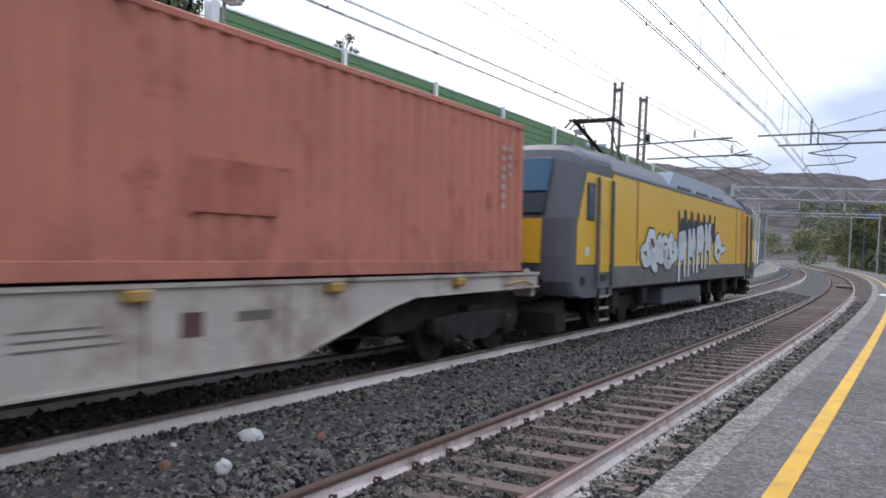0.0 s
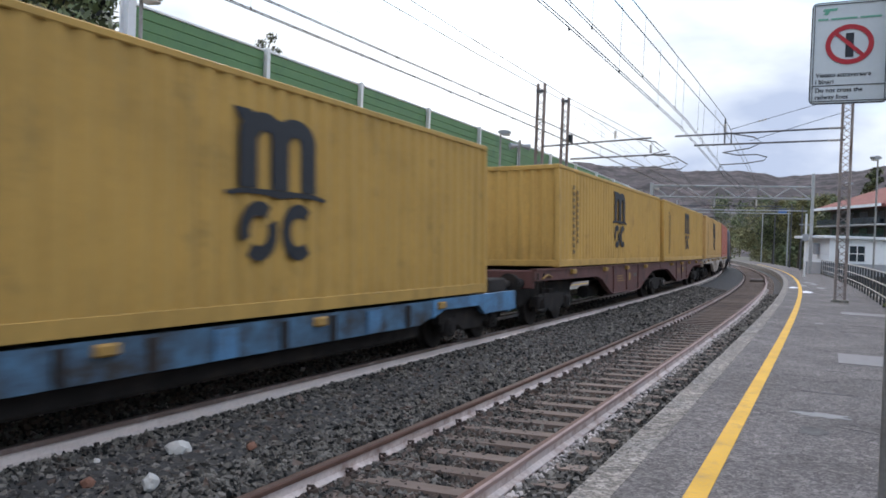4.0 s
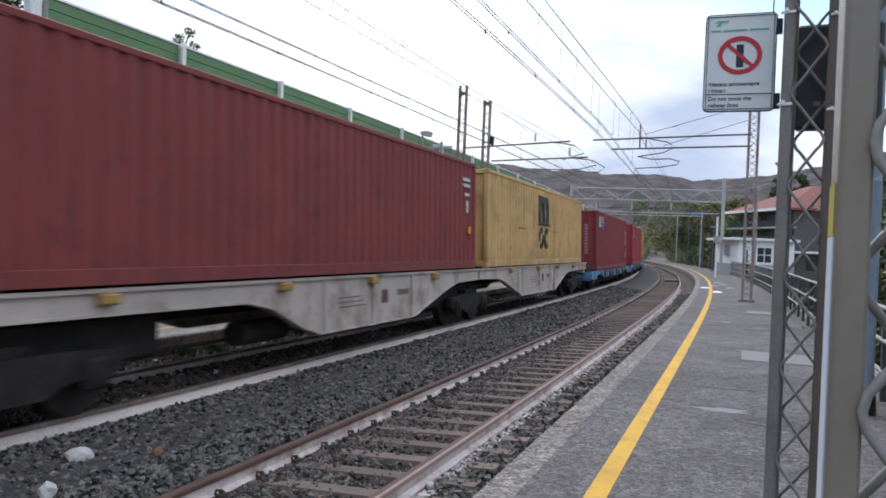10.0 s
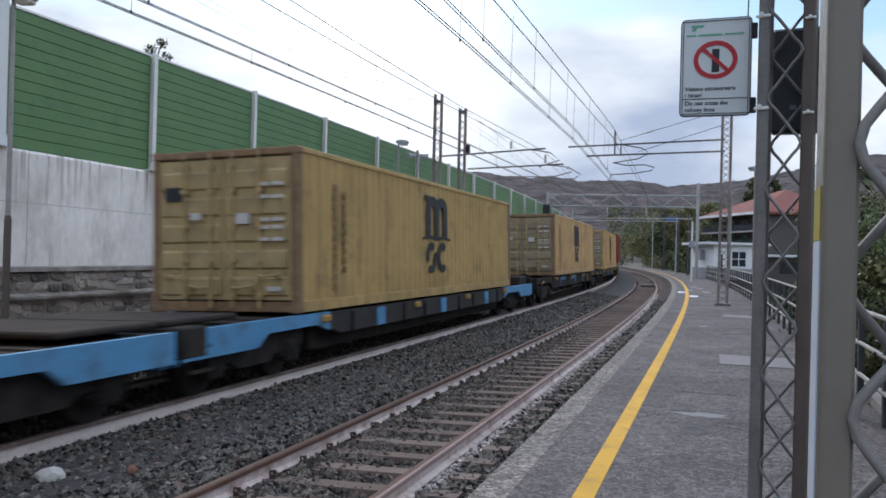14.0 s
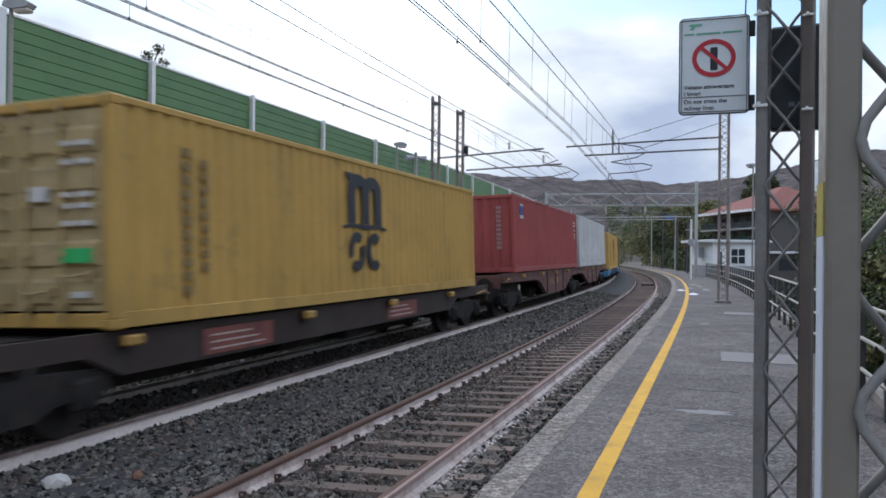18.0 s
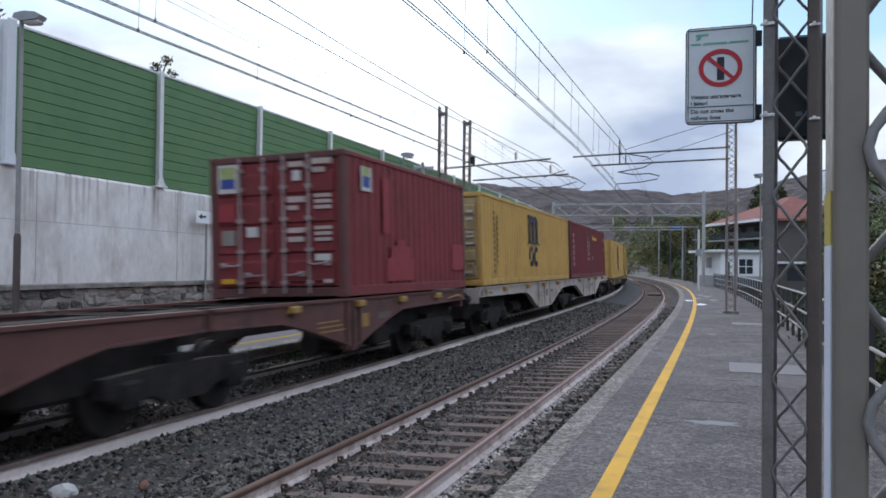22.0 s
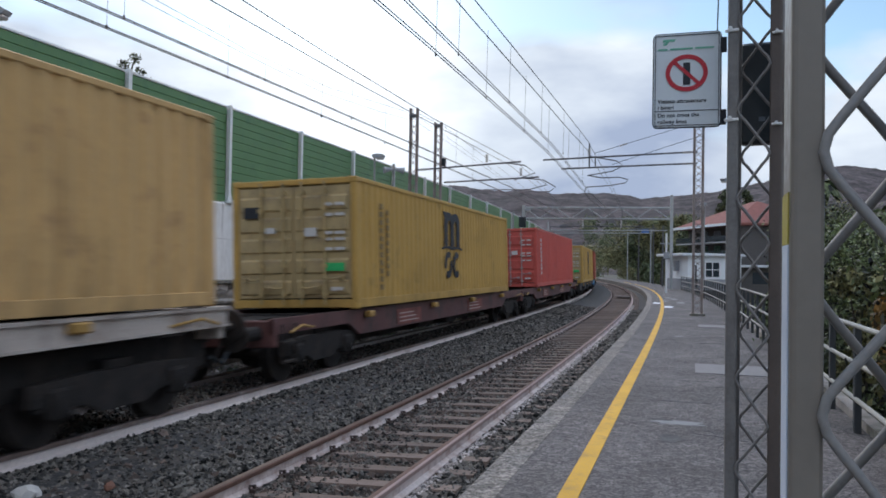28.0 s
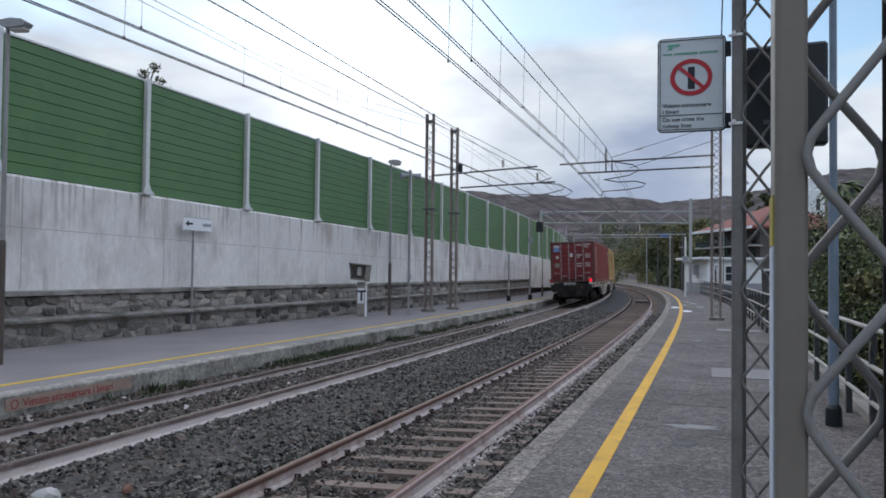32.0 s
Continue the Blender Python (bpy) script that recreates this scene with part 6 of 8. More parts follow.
container(R_RUSTY, E_FR[23], zb=LOW, doors=False, label="rust-orange shipping container with white name marks down its side", extra=[("side", M_mark_dull, column(-5.42, 0.62, 2.0, 6, 0.28, 0.28), "dull white name marks"), ("side", R_WINE, [(-3.6, -2.0, 1.75, 1.95), (0.4, 0.9, 1.95, 2.2), (2.0, 3.6, 0.25, 0.4)], "dark red touch-up paint"), endc])
container(Y_B, E_FR[24], door_paint=DOOR_TAN, zb=LOW, doors=True, label="mustard-yellow shipping container with a green sticker", logo=(0.04, 1.20, 0.77), extra=[code, green, dmark, msq])
container(R_CORAL, E_FR[25], zb=MID, rows=4, doors=True, label="bright coral-red shipping container with white script", extra=[("side", M_mark, column(-5.0, 0.5, 1.95, 9, 0.26, 0.3), "white script down the side"), dmark])
container(Y_B, E_FR[26], door_paint=DOOR_TAN, zb=MID, doors=True, label="mustard-yellow shipping container with ribbed doors", logo=LOGO, extra=[code, green, dmark, msq])
container(Y_C, E_FR[27], door_paint=DOOR_TAN, zb=HIGH, doors=True, label="tan-yellow shipping container on a grey wagon", logo=LOGO, extra=[code, dmark])
container(R_BRICK, E_FR[28], door_paint=R_WINE, edge=E_RED, rows=4, zb=HIGH, doors=True, label="brick-red shipping container at the train's tail", extra=[("side", M_mark, hollow(-4.7, 0.5, 2.05, 4, 0.30), "white name marks"), fcode, redm, plate, ("end", M_badge_blue, [(0.70, 1.02, 1.74, 1.98)], "pale blue badge"), ("end", M_mark, [(0.70, 1.02, 1.98, 2.10), (0.74, 0.90, 1.36, 1.50), (-0.04, 0.12, 1.44, 1.64)], "white notices"), ("side", R_RUSTY, [(0.7, 1.1, 0.3, 0.48)], "brighter red touch-up")])

# ---- wagons ----
W_BEIGE = mat("beige_wagon_paint", (0.43, 0.375, 0.335), 0.7, vary=0.22, scale=1.2, spec=0.2, dirt=(0.17, 0.115, 0.085), dirt_amount=0.42, dirt_scale=1.1)
W_BROWN = mat("brown_wagon_paint", (0.122, 0.052, 0.046), 0.7, vary=0.3, scale=1.5, dirt=(0.04, 0.028, 0.024), dirt_amount=0.35)
W_BLUE = mat("light_blue_wagon_paint", (0.080, 0.215, 0.385), 0.6, vary=0.35, scale=1.5, dirt=(0.05, 0.055, 0.06), dirt_amount=0.6)
W_BLUE2 = mat("bright_blue_wagon_paint", (0.085, 0.27, 0.48), 0.65, vary=0.35, scale=1.5, dirt=(0.06, 0.08, 0.10), dirt_amount=0.45, dirt_scale=1.5)
W_BLUE3 = mat("grimy_bright_blue_paint", (0.065, 0.21, 0.40), 0.65, vary=0.35, scale=2.5, dirt=(0.04, 0.05, 0.06), dirt_amount=0.5, dirt_scale=3)
W_UMBER = mat("umber_wagon_paint", (0.036, 0.023, 0.020), 0.75, vary=0.35, scale=1.5, dirt=(0.04, 0.034, 0.03), dirt_amount=0.3)
W_GRIME = mat("grimy_wagon_paint", (0.024, 0.021, 0.020), 0.75, vary=0.4, scale=1.5, dirt=(0.05, 0.07, 0.09), dirt_amount=0.15)
W_BLUE_MID = mat("grime_covered_blue_paint", (0.066, 0.150, 0.245), 0.7, vary=0.4, scale=2.0, dirt=(0.034, 0.031, 0.030), dirt_amount=0.8, dirt_scale=2.6)
W_RED = mat("dull_red_wagon_paint", (0.105, 0.045, 0.042), 0.7, vary=0.3, scale=1.5, dirt=(0.035, 0.03, 0.028), dirt_amount=0.4)
W_RUST = mat("grey_blue_grimy_wagon_paint", (0.165, 0.205, 0.245), 0.75, vary=0.3, scale=1.5, dirt=(0.05, 0.042, 0.038), dirt_amount=0.5)
W_PANEL = mat("worn_red_panel_paint", (0.20, 0.062, 0.050), 0.7, vary=0.35, scale=2, dirt=(0.06, 0.035, 0.03), dirt_amount=0.4)
M_lash = mat("yellow_fitting_paint", (0.34, 0.20, 0.055), 0.65, vary=0.25)
M_grime_plate = mat("grimy_panel", (0.14, 0.12, 0.105), 0.8, vary=0.4)
M_deck = mat("grimy_deck_plate", (0.036, 0.031, 0.029), 0.9, spec=0.15, vary=0.4, scale=2, dirt=(0.08, 0.055, 0.04), dirt_amount=0.4)
BOGIE = {}


def bogie(parent, x, low):
    """Side frames, axle boxes, springs and four wheels."""
    if low not in BOGIE:
        r = 0.34 if low else 0.41
        fr = Geo().prism([(-1.25, 0.62), (-1.25, 0.42), (-0.55, 0.36), (-0.35, 0.26), (0.35, 0.26), (0.55, 0.36), (1.25, 0.42), (1.25, 0.62), (0.5, 0.66), (-0.5, 0.66)], -0.07, 0.07)
        ws = Geo()
        ws.disc((0, 0, r), (0, 1, 0), r, 0.12, 24)
        ws.disc((0, 0.07, r), (0, 1, 0), r + 0.03, 0.03, 24)
        ws.disc((0, -0.07, r), (0, 1, 0), r * 0.3, 0.06, 12)
        ax = Geo().tube([(0, -0.75, r), (0, 0.75, r)], 0.08, 10)
        bx = Geo().cbox(-0.14, 0.14, -0.09, 0.09, r - 0.14, r + 0.16, 0.03).disc((0, -0.1, r), (0, 1, 0), 0.09, 0.03, 12)
        sp = Geo()
        for k in range(5):
            sp.disc((0, 0, r - 0.02 + 0.05 * k), (0, 0, 1), 0.06, 0.034, 10)
        sp.tube([(0, 0, r - 0.05), (0, 0, r + 0.22)], 0.03, 6)
        BOGIE[low] = (Geo().box(-0.2, 0.2, -1.0, 1.0, 0.45, 0.75).mesh("bolster"), fr.mesh("side_frame"), ws.mesh("wheel"), bx.mesh("axle_box"), sp.mesh("spring"), ax.mesh("axle"))
    me = BOGIE[low]
    b = part("bogie", me[0], M_dark, parent, "dark grimy bogie", m=pose(x, 0, 0))
    for y in (-1.0, 1.0):
        part("side_frame", me[1], M_dark, b, m=pose(0, y, 0))
    for e in (-0.9, 0.9):
        part("axle", me[5], M_wheel, b, m=pose(e, 0, 0))
        for y in (-0.75, 0.75):
            part("wheel", me[2], M_wheel, b, m=pose(e, y, 0, 0, 0, 0 if y < 0 else 180))
        for y in (-1.04, 1.04):
            part("axle_box", me[3], M_dark, b, m=pose(e, y, 0, 0, 0, 0 if y < 0 else 180))
        for q in (-0.22, 0.22):
            part("spring", me[4], M_dark, b, m=pose(e + q, -1.03, 0))


def buffers(parent, x, e, z=0.93):
    for y in (-0.875, 0.875):
        g = Geo()
        g.tube([(x, y, z), (x + e * 0.34, y, z)], 0.10, 12)
        g.tube([(x + e * 0.34, y, z), (x + e * 0.55, y, z)], 0.07, 12)
        g.disc((x + e * 0.57, y, z), (1, 0, 0), 0.21, 0.05, 20)
        part("buffer", g, M_dark, parent, "black round buffer", smooth=False)
    g = Geo()
    g.box(min(x, x + e * 0.35), max(x, x + e * 0.35), -0.09, 0.09, z - 0.12, z + 0.10)
    g.tube([(x + e * 0.35, 0, z - 0.02), (x + e * 0.5, 0, z - 0.16), (x + e * 0.42, 0, z - 0.42)], 0.03, 8)
    g.tube([(x + e * 0.05, -0.35, z - 0.1), (x + e * 0.28, -0.33, z - 0.45), (x + e * 0.45, -0.2, z - 0.3)], 0.025, 8)
    part("coupling", g, M_dark, parent, "hook coupling and brake hose")


def wagon(front, rear, deck, paint, style, label, fb=True, rb=True, outer=1):
    """A flat wagon: front, rear: its ends along the train; fb, rb: buffers at them; outer: its end away from the twin."""
    L = front - rear
    h = L / 2
    w = thing("flat_wagon", Matrix(), label, "wagon", "wagons of the train")
    low = style == "low"
    if style == "fish":
        bot = 0.42
        for y in (-1.16, 1.16):
            fa, fb2 = (h - 3.7, h - 5.9) if fb else (h - 1.5, h - 3.8)
            ra, rb2 = (-h + 4.9, -h + 6.7) if rb else (-h + 1.5, -h + 3.8)
            pts = [(-h, deck - 0.02), (h, deck - 0.02), (h, deck - 0.25), (fa, deck - 0.28), (fa - 0.55, deck - 0.38), (fb2 + 0.5, bot + 0.13), (fb2, bot),
                   (rb2, bot), (rb2 - 0.5, bot + 0.13), (ra + 0.55, deck - 0.38), (ra, deck - 0.28), (-h, deck - 0.25)]
            part("side_sill", Geo().prism(pts, y - 0.03, y + 0.03), paint, w)
            lip = Geo()
            lip.box(-h, h, y - 0.07, y + 0.07, deck - 0.055, deck - 0.015)
            q = [p for p in pts[2:]]
            for p0, p1 in zip(q, q[1:]):
                d = Vector((p1[0] - p0[0], 0, p1[1] - p0[1]))
                ang = math.degrees(math.atan2(-d.z, d.x))
                lip.box(0, d.length, -0.07, 0.07, -0.012, 0.012, pose(p0[0], y, p0[1], 0, ang, 0))
            part("flange", lip, paint, w)
            if y < 0:
                xm = (rb2 + fb2) / 2
                ink = W_RED if paint is W_BEIGE else M_lash
                for q in range(3):
                    part("lettering_bar", Geo().box(xm - 1.15, xm - 0.45 + 0.1 * q, y - 0.034, y - 0.0305, deck - 0.355 - 0.07 * q, deck - 0.335 - 0.07 * q), M_grime_plate if paint is W_BEIGE else ink, w, "line of small wagon lettering")
                part("lettering_bar", Geo().box(xm + 0.35, xm + 0.6, y - 0.034, y - 0.0305, deck - 0.50, deck - 0.28), ink, w, "small dark wagon plate")
                part("lettering_bar", Geo().box(xm + 1.0, xm + 1.5, y - 0.034, y - 0.0305, deck - 0.40, deck - 0.30), M_grime_plate, w, "worn grey wagon panel")
            for x in (rb2 + 0.1, (rb2 + fb2) / 2, fb2 - 0.1):
                part("stiffener", Geo().box(x - 0.03, x + 0.03, y - 0.065, y + 0.065, bot + 0.02, deck - 0.05), paint, w)
        beam = Geo().box(-0.09, 0.09, -1.13, 1.13, deck - 0.26, deck - 0.05).mesh("cross_member")
        for x in np.linspace(-h + 0.1, h - 0.1, 9):
            part("cross_member", beam, M_dark, w, m=pose(float(x), 0, 0))
        part("centre_sill", Geo().box(-h + 0.1, h - 0.1, -0.25, 0.25, deck - 0.5, deck - 0.06), M_dark, w, "dark centre sill")
        # added solid blocks that darken the open gap round each bogie
        for x in [h - 1.75 if fb else h - 0.15] + ([-h + 1.75] if rb else []):
            part("bogie_dark_fill", Geo().cbox(max(-h, x - 2.1), min(h + 0.1, x + 2.1), -0.82, 0.82, 0.42, deck - 0.30, 0.05), M_dark, w, "dark block filling the see-through gap over the bogie")
    elif low:
        for y in (-1.2, 1.2):
            e = h - 3.3
            mid = e - 0.2
            part("side_sill", Geo().prism([(-mid, deck - 0.03), (mid, deck - 0.03), (mid, deck - 0.26), (mid - 0.4, deck - 0.37), (-mid + 0.4, deck - 0.37), (-mid, deck - 0.26)], y - 0.03, y + 0.03), W_BLUE_MID if paint in (W_BLUE, W_RUST) else W_GRIME, w, "grimy middle sill")
            for q in (-1, 1):
                part("end_sill", Geo().prism([(q * mid, deck - 0.02), (q * h, deck - 0.02), (q * h, deck - 0.36), (q * (h - 1.5), deck - 0.36), (q * (h - 1.75), deck - 0.20), (q * (e + 0.2), deck - 0.19), (q * mid, deck - 0.30)], y - 0.04, y + 0.04), W_BLUE3 if paint is W_GRIME and q != outer else paint, w)
            for k, x in enumerate(np.linspace(-mid + 0.8, mid - 0.8, 9)):
                blue = k in (1, 4, 7)
                part("stiffener", Geo().box(x - (0.16 if blue else 0.05), x + (0.16 if blue else 0.05), y - 0.06, y + 0.06, deck - (0.22 if blue and paint is W_GRIME else 0.36), deck - 0.06), (W_BLUE_MID if paint is W_GRIME else paint) if blue else M_dark, w)
        fl = Geo()
        fl.box(-h + 0.02, h - 0.02, -1.12, 1.12, deck - 0.16, deck - 0.045)
        for q in (-1, 1):
            if q != outer:
                x0, x1 = sorted((q * (h - 1.4), q * (h + 0.02)))
                part("end_platform", Geo().cbox(x0, x1, -1.0, 1.14, deck + 0.02, deck + 0.09, 0.02), M_deck, w, "thin dark plate over the joint")
                if outer > 0:
                    # added block, dark like the shaded gap between the twin wagons
                    part("end_block", Geo().cbox(-h - 0.03, -h + 0.42, -1.255, 1.255, deck - 0.33, deck + 0.015, 0.02), M_dark, w, "dark block standing in for the shaded gap at the joint")
                continue
            x0, x1 = sorted((q * (h - 0.85), q * (h - 0.02)))
            part("end_platform", Geo().cbox(x0, x1, -1.05, 1.05, deck - 0.04, deck + 0.22, 0.03), M_deck, w, "raised brown end platform over the buffers")
            part("end_bracket", Geo().prism([(q * (h - 1.5), deck - 0.02), (q * (h - 0.85), deck - 0.02), (q * (h - 0.85), deck + 0.18)], -0.7, 0.7), M_dark, w, "dark sloping bracket")
        part("deck", fl, M_deck, w, "grimy dark deck plates")
        # added box: stands in for deep shade below the sill, hides the far rail
        part("shade_fill_box", Geo().cbox(-h + 3.4, h - 3.4, -0.95, 0.95, 0.24, deck - 0.16, 0.04), M_dark, w, "dark box filling in the shade under the frame")
        rib = Geo().box(-0.05, 0.05, -1.15, 1.15, deck - 0.045, deck - 0.02).mesh("deck_rib")
        for x in np.linspace(-h + 0.3, h - 0.3, 12):
            part("deck_rib", rib, M_deck, w, m=pose(float(x), 0, 0))
    else:
        for y in (-1.1, 1.1):
            part("side_sill", Geo().prism([(-h, deck - 0.02), (h, deck - 0.02), (h, deck - 0.24), (h - 2.6, deck - 0.24), (h - 3.1, deck - 0.46), (-h + 3.1, deck - 0.46), (-h + 2.6, deck - 0.24), (-h, deck - 0.24)], y - 0.04, y + 0.04), M_dark if style == "patch" else paint, w)
            if style == "skel" and y < 0:
                for x in (-3.1, 2.3):
                    panel = part("red_panel", Geo().box(x - 0.75, x + 0.75, y - 0.052, y - 0.042, deck - 0.42, deck - 0.12), W_PANEL, w, "worn reddish lettered panel")
                    for q in range(3):
                        part("lettering_bar", Geo().box(x - 0.6, x + 0.25 + 0.15 * q, y - 0.056, y - 0.051, deck - 0.21 - 0.08 * q, deck - 0.19 - 0.08 * q), M_mark_dull, panel, "faded line of small lettering")
            if style == "patch":
                for x, q, u in ((-3.4, 0.62, -1), (-0.5, 0.75, 1), (2.9, 0.55, -1)):
                    plate = Geo().prism([(x - q, deck - 0.10), (x + q, deck - 0.07), (x + q, deck - 0.20), (x + u * q * 0.3, deck - 0.22), (x - q, deck - 0.235)], y - 0.05, y + 0.05)
                    plate.prism([(x + u * q * 0.98, deck - 0.15), (x + u * q * 0.72, deck - 0.15), (x + u * q * 0.76, deck - 0.43), (x + u * q * 0.92, deck - 0.40)], y - 0.055, y + 0.055)
                    part("blue_plate", plate, W_BLUE3, w, "grimy bright blue bracket")
                if y < 0:
                    wheel = Geo()
                    ring(wheel, 4.0, deck - 0.27, 0.19, 0.19, 0.03, y0=-1.20, y1=-1.17)
                    wheel.box(3.83, 4.17, -1.195, -1.175, deck - 0.285, deck - 0.255).box(3.985, 4.015, -1.195, -1.175, deck - 0.44, deck - 0.10)
                    part("brake_wheel", wheel, M_lash, w, "yellow hand brake wheel")
        beam = Geo().box(-0.08, 0.08, -1.07, 1.07, deck - 0.24, deck - 0.05).mesh("cross_member")
        for x in np.linspace(-h + 0.15, h - 0.15, 10):
            part("cross_member", beam, M_dark, w, m=pose(float(x), 0, 0))
        part("centre_sill", Geo().box(-h + 0.1, h - 0.1, -0.35, 0.35, deck - 0.5, deck - 0.08), M_dark, w, "dark centre sill")
        # added box in place of the black shade under the frame
        part("shade_fill_box", Geo().box(-h + 3.2, h - 3.2, -0.42, 0.42, 0.30, deck - 0.3), M_dark, w, "dark box filling in the shade under the frame")
    for x in (-h * 0.62, -h * 0.18, h * 0.2, h * 0.6):
        part("lashing_bracket", Geo().cbox(x - 0.12, x + 0.12, -1.29, -1.17, deck - 0.17, deck - 0.06, 0.02), M_lash, w, "yellow container lock")
    for q, own_end in ((1, fb), (-1, rb)):
        if own_end and low:
            continue
        if own_end:
            part("release_lever", Geo().tube([(q * (h - 1.15), -1.19, deck - 0.20), (q * (h - 0.65), -1.26, deck - 0.14), (q * (h - 0.30), -1.26, deck - 0.22)], 0.018, 6), M_lash, w, "yellow release lever")
            part("hose", Geo().tube([(q * (h - 0.05), -0.5, deck - 0.3), (q * (h + 0.25), -0.48, deck - 0.62), (q * (h + 0.5), -0.45, deck - 0.5)], 0.03, 6), M_black, w, "black brake hose")
            part("cut_off_cock", Geo().cbox(min(q * (h - 0.1), q * (h + 0.06)), max(q * (h - 0.1), q * (h + 0.06)), -0.62, -0.5, deck - 0.36, deck - 0.22, 0.02), W_RED, w, "dull red cock")
    part("brake_cylinder", Geo().tube([(-1.6, -0.7, 0.52), (-0.5, -0.7, 0.52)], 0.16, 12), M_dark, w)
    part("brake_box", Geo().cbox(0.3, 1.0, -0.95, -0.45, 0.36, 0.66, 0.03), M_dark, w)
    part("brake_pipe", Geo().tube([(-h + 1.0, -0.55, 0.44), (h - 1.0, -0.55, 0.44)], 0.025, 6), M_dark, w)
    x_b = 1.75 if not low else 1.7
    bogie(w, h - x_b if fb else h - 0.15, low)
    if rb:
        bogie(w, -h + x_b, low)
    if fb:
        part("headstock", Geo().cbox(h - 0.12, h, -1.15, 1.15, deck - 0.42, deck - 0.04, 0.02), M_dark if style == "patch" else paint, w)
        buffers(w, h, 1, deck + 0.08 if low and outer > 0 else min(deck - 0.22, 0.93))
    if rb:
        part("headstock", Geo().cbox(-h, -h + 0.12, -1.15, 1.15, deck - 0.42, deck - 0.04, 0.02), M_dark if style == "patch" or "tail" in label else paint, w)
        buffers(w, -h, -1, deck + 0.08 if low and outer < 0 else min(deck - 0.22, 0.93))
        step = Geo()
        for z in (0.35, 0.62):
            step.box(-h + 0.15, -h + 0.55, -1.24, -1.16, z, z + 0.03)
        step.tube([(-h + 0.15, -1.2, 0.35), (-h + 0.15, -1.2, deck - 0.1)], 0.015, 6)
        step.tube([(-h + 0.55, -1.2, 0.35), (-h + 0.55, -1.2, deck - 0.1)], 0.015, 6)
        part("step", step, M_dark, w, "dark shunter's step")
    RIDERS.append((w, (front + rear) / 2, h, ZF))
    return w


FR, LEN = E_FR, [12.19] * 29
LEN[18] = LEN[19] = LEN[21] = 6.06
REAR = [f - n for f, n in zip(FR, LEN)]
SETS = [(0, 0, 1, 1, HIGH, W_BEIGE, "fish", "beige-grey container wagon with deep curved side sills"),
        (2, 2, 3, 3, HIGH, W_BROWN, "fish", "dark brown container wagon with deep curved side sills"),
        (4, 4, 5, 5, LOW, W_BLUE, "low", "faded light-blue low-floor container wagon"),
        (6, 6, 7, 7, LOW, W_BLUE, "low", "light-blue low-floor container wagon, grimy below"),
        (8, 8, 9, 9, HIGH, W_BEIGE, "fish", "beige-grey container wagon with deep curved side sills"),
        (10, 10, 11, 11, MID, W_BLUE2, "patch", "black skeleton container wagon with bright blue plates"),
        (12, 12, 13, 13, LOW, W_BLUE2, "low", "bright blue low-floor container wagon"),
        (14, 14, 15, 15, HIGH, W_BROWN, "fish", "dark brown container wagon with deep curved side sills"),
        (16, 16, 17, 17, MID, W_UMBER, "skel", "grimy dark brown skeleton container wagon with red panels"),
        (18, 19, 20, 20, HIGH, W_BEIGE, "fish", "beige-grey container wagon with deep curved side sills"),
        (21, 21, 22, 22, HIGH, W_BROWN, "fish", "brown container wagon, half of it empty"),
        (23, 23, 24, 24, LOW, W_GRIME, "low", "grimy low-floor container wagon with traces of blue"),
        (25, 25, 26, 26, MID, W_RED, "skel", "dull red skeleton container wagon"),
        (27, 27, 28, 28, HIGH, W_BEIGE, "fish", "beige-grey container wagon at the train's tail")]
for n, (a, b, c2, d2, deck, paint, style, label) in enumerate(SETS):
    last = len(SETS) - 1
    ahead = FR[a] + 0.75 if n == 0 else FR[a] + 0.35 if n == last else FR[a] + max(0.05, (REAR[a - 1] - FR[a]) / 2 - 0.62)
    joint = (REAR[b] + FR[c2]) / 2
    behind = REAR[d2] - 0.35 if n == last else FR[d2 + 1] + 1.57 if n == last - 1 else REAR[d2] - max(0.05, (REAR[d2] - FR[d2 + 1]) / 2 - 0.62)
    own = style in ("low", "patch", "skel")
    wagon(ahead, joint + 0.06, deck, paint, style, label, True, own)
    wagon(joint - 0.06, behind, deck, W_RUST if n == 2 else paint, style, label if n != 2 else "grimy grey-blue low-floor container wagon", own, True, -1)

M_tail = glow("red_tail_light", (0.9, 0.012, 0.025), 1.1)
tail = bpy.data.objects["flat_wagon.%03d" % (2 * len(SETS) - 1)]
hh = (joint - 0.06 - behind) / 2
for y in (-1.08, 1.08):
    lamp = part("tail_lamp", Geo().cbox(-hh - 0.10, -hh + 0.02, y - 0.1, y + 0.1, HIGH - 0.10, HIGH + 0.03, 0.02), M_mark, tail, "white box of the tail lamp")
    part("lamp_housing", Geo().tube([(-hh - 0.10, y, HIGH + 0.13), (-hh + 0.02, y, HIGH + 0.13)], 0.115, 16), W_RED, lamp, "dull red lamp housing")
    part("tail_light", Geo().disc((-hh - 0.11, y, HIGH + 0.13), (1, 0, 0), 0.085, 0.03, 16), M_tail if y < 0 else M_sign_red, lamp, "glowing red tail light" if y < 0 else "unlit red tail light")
part("end_plate", Geo().cbox(-hh - 0.05, -hh + 0.04, -0.25, 0.42, HIGH - 0.13, HIGH + 0.02, 0.01), M_post, tail, "pale grey end plate")

# ---- locomotive ----
L_YEL = mat("yellow_locomotive_paint", (0.62, 0.36, 0.03), 0.4, vary=0.06, scale=1, bump=0.03, dirt=(0.40, 0.25, 0.05), dirt_amount=0.15)
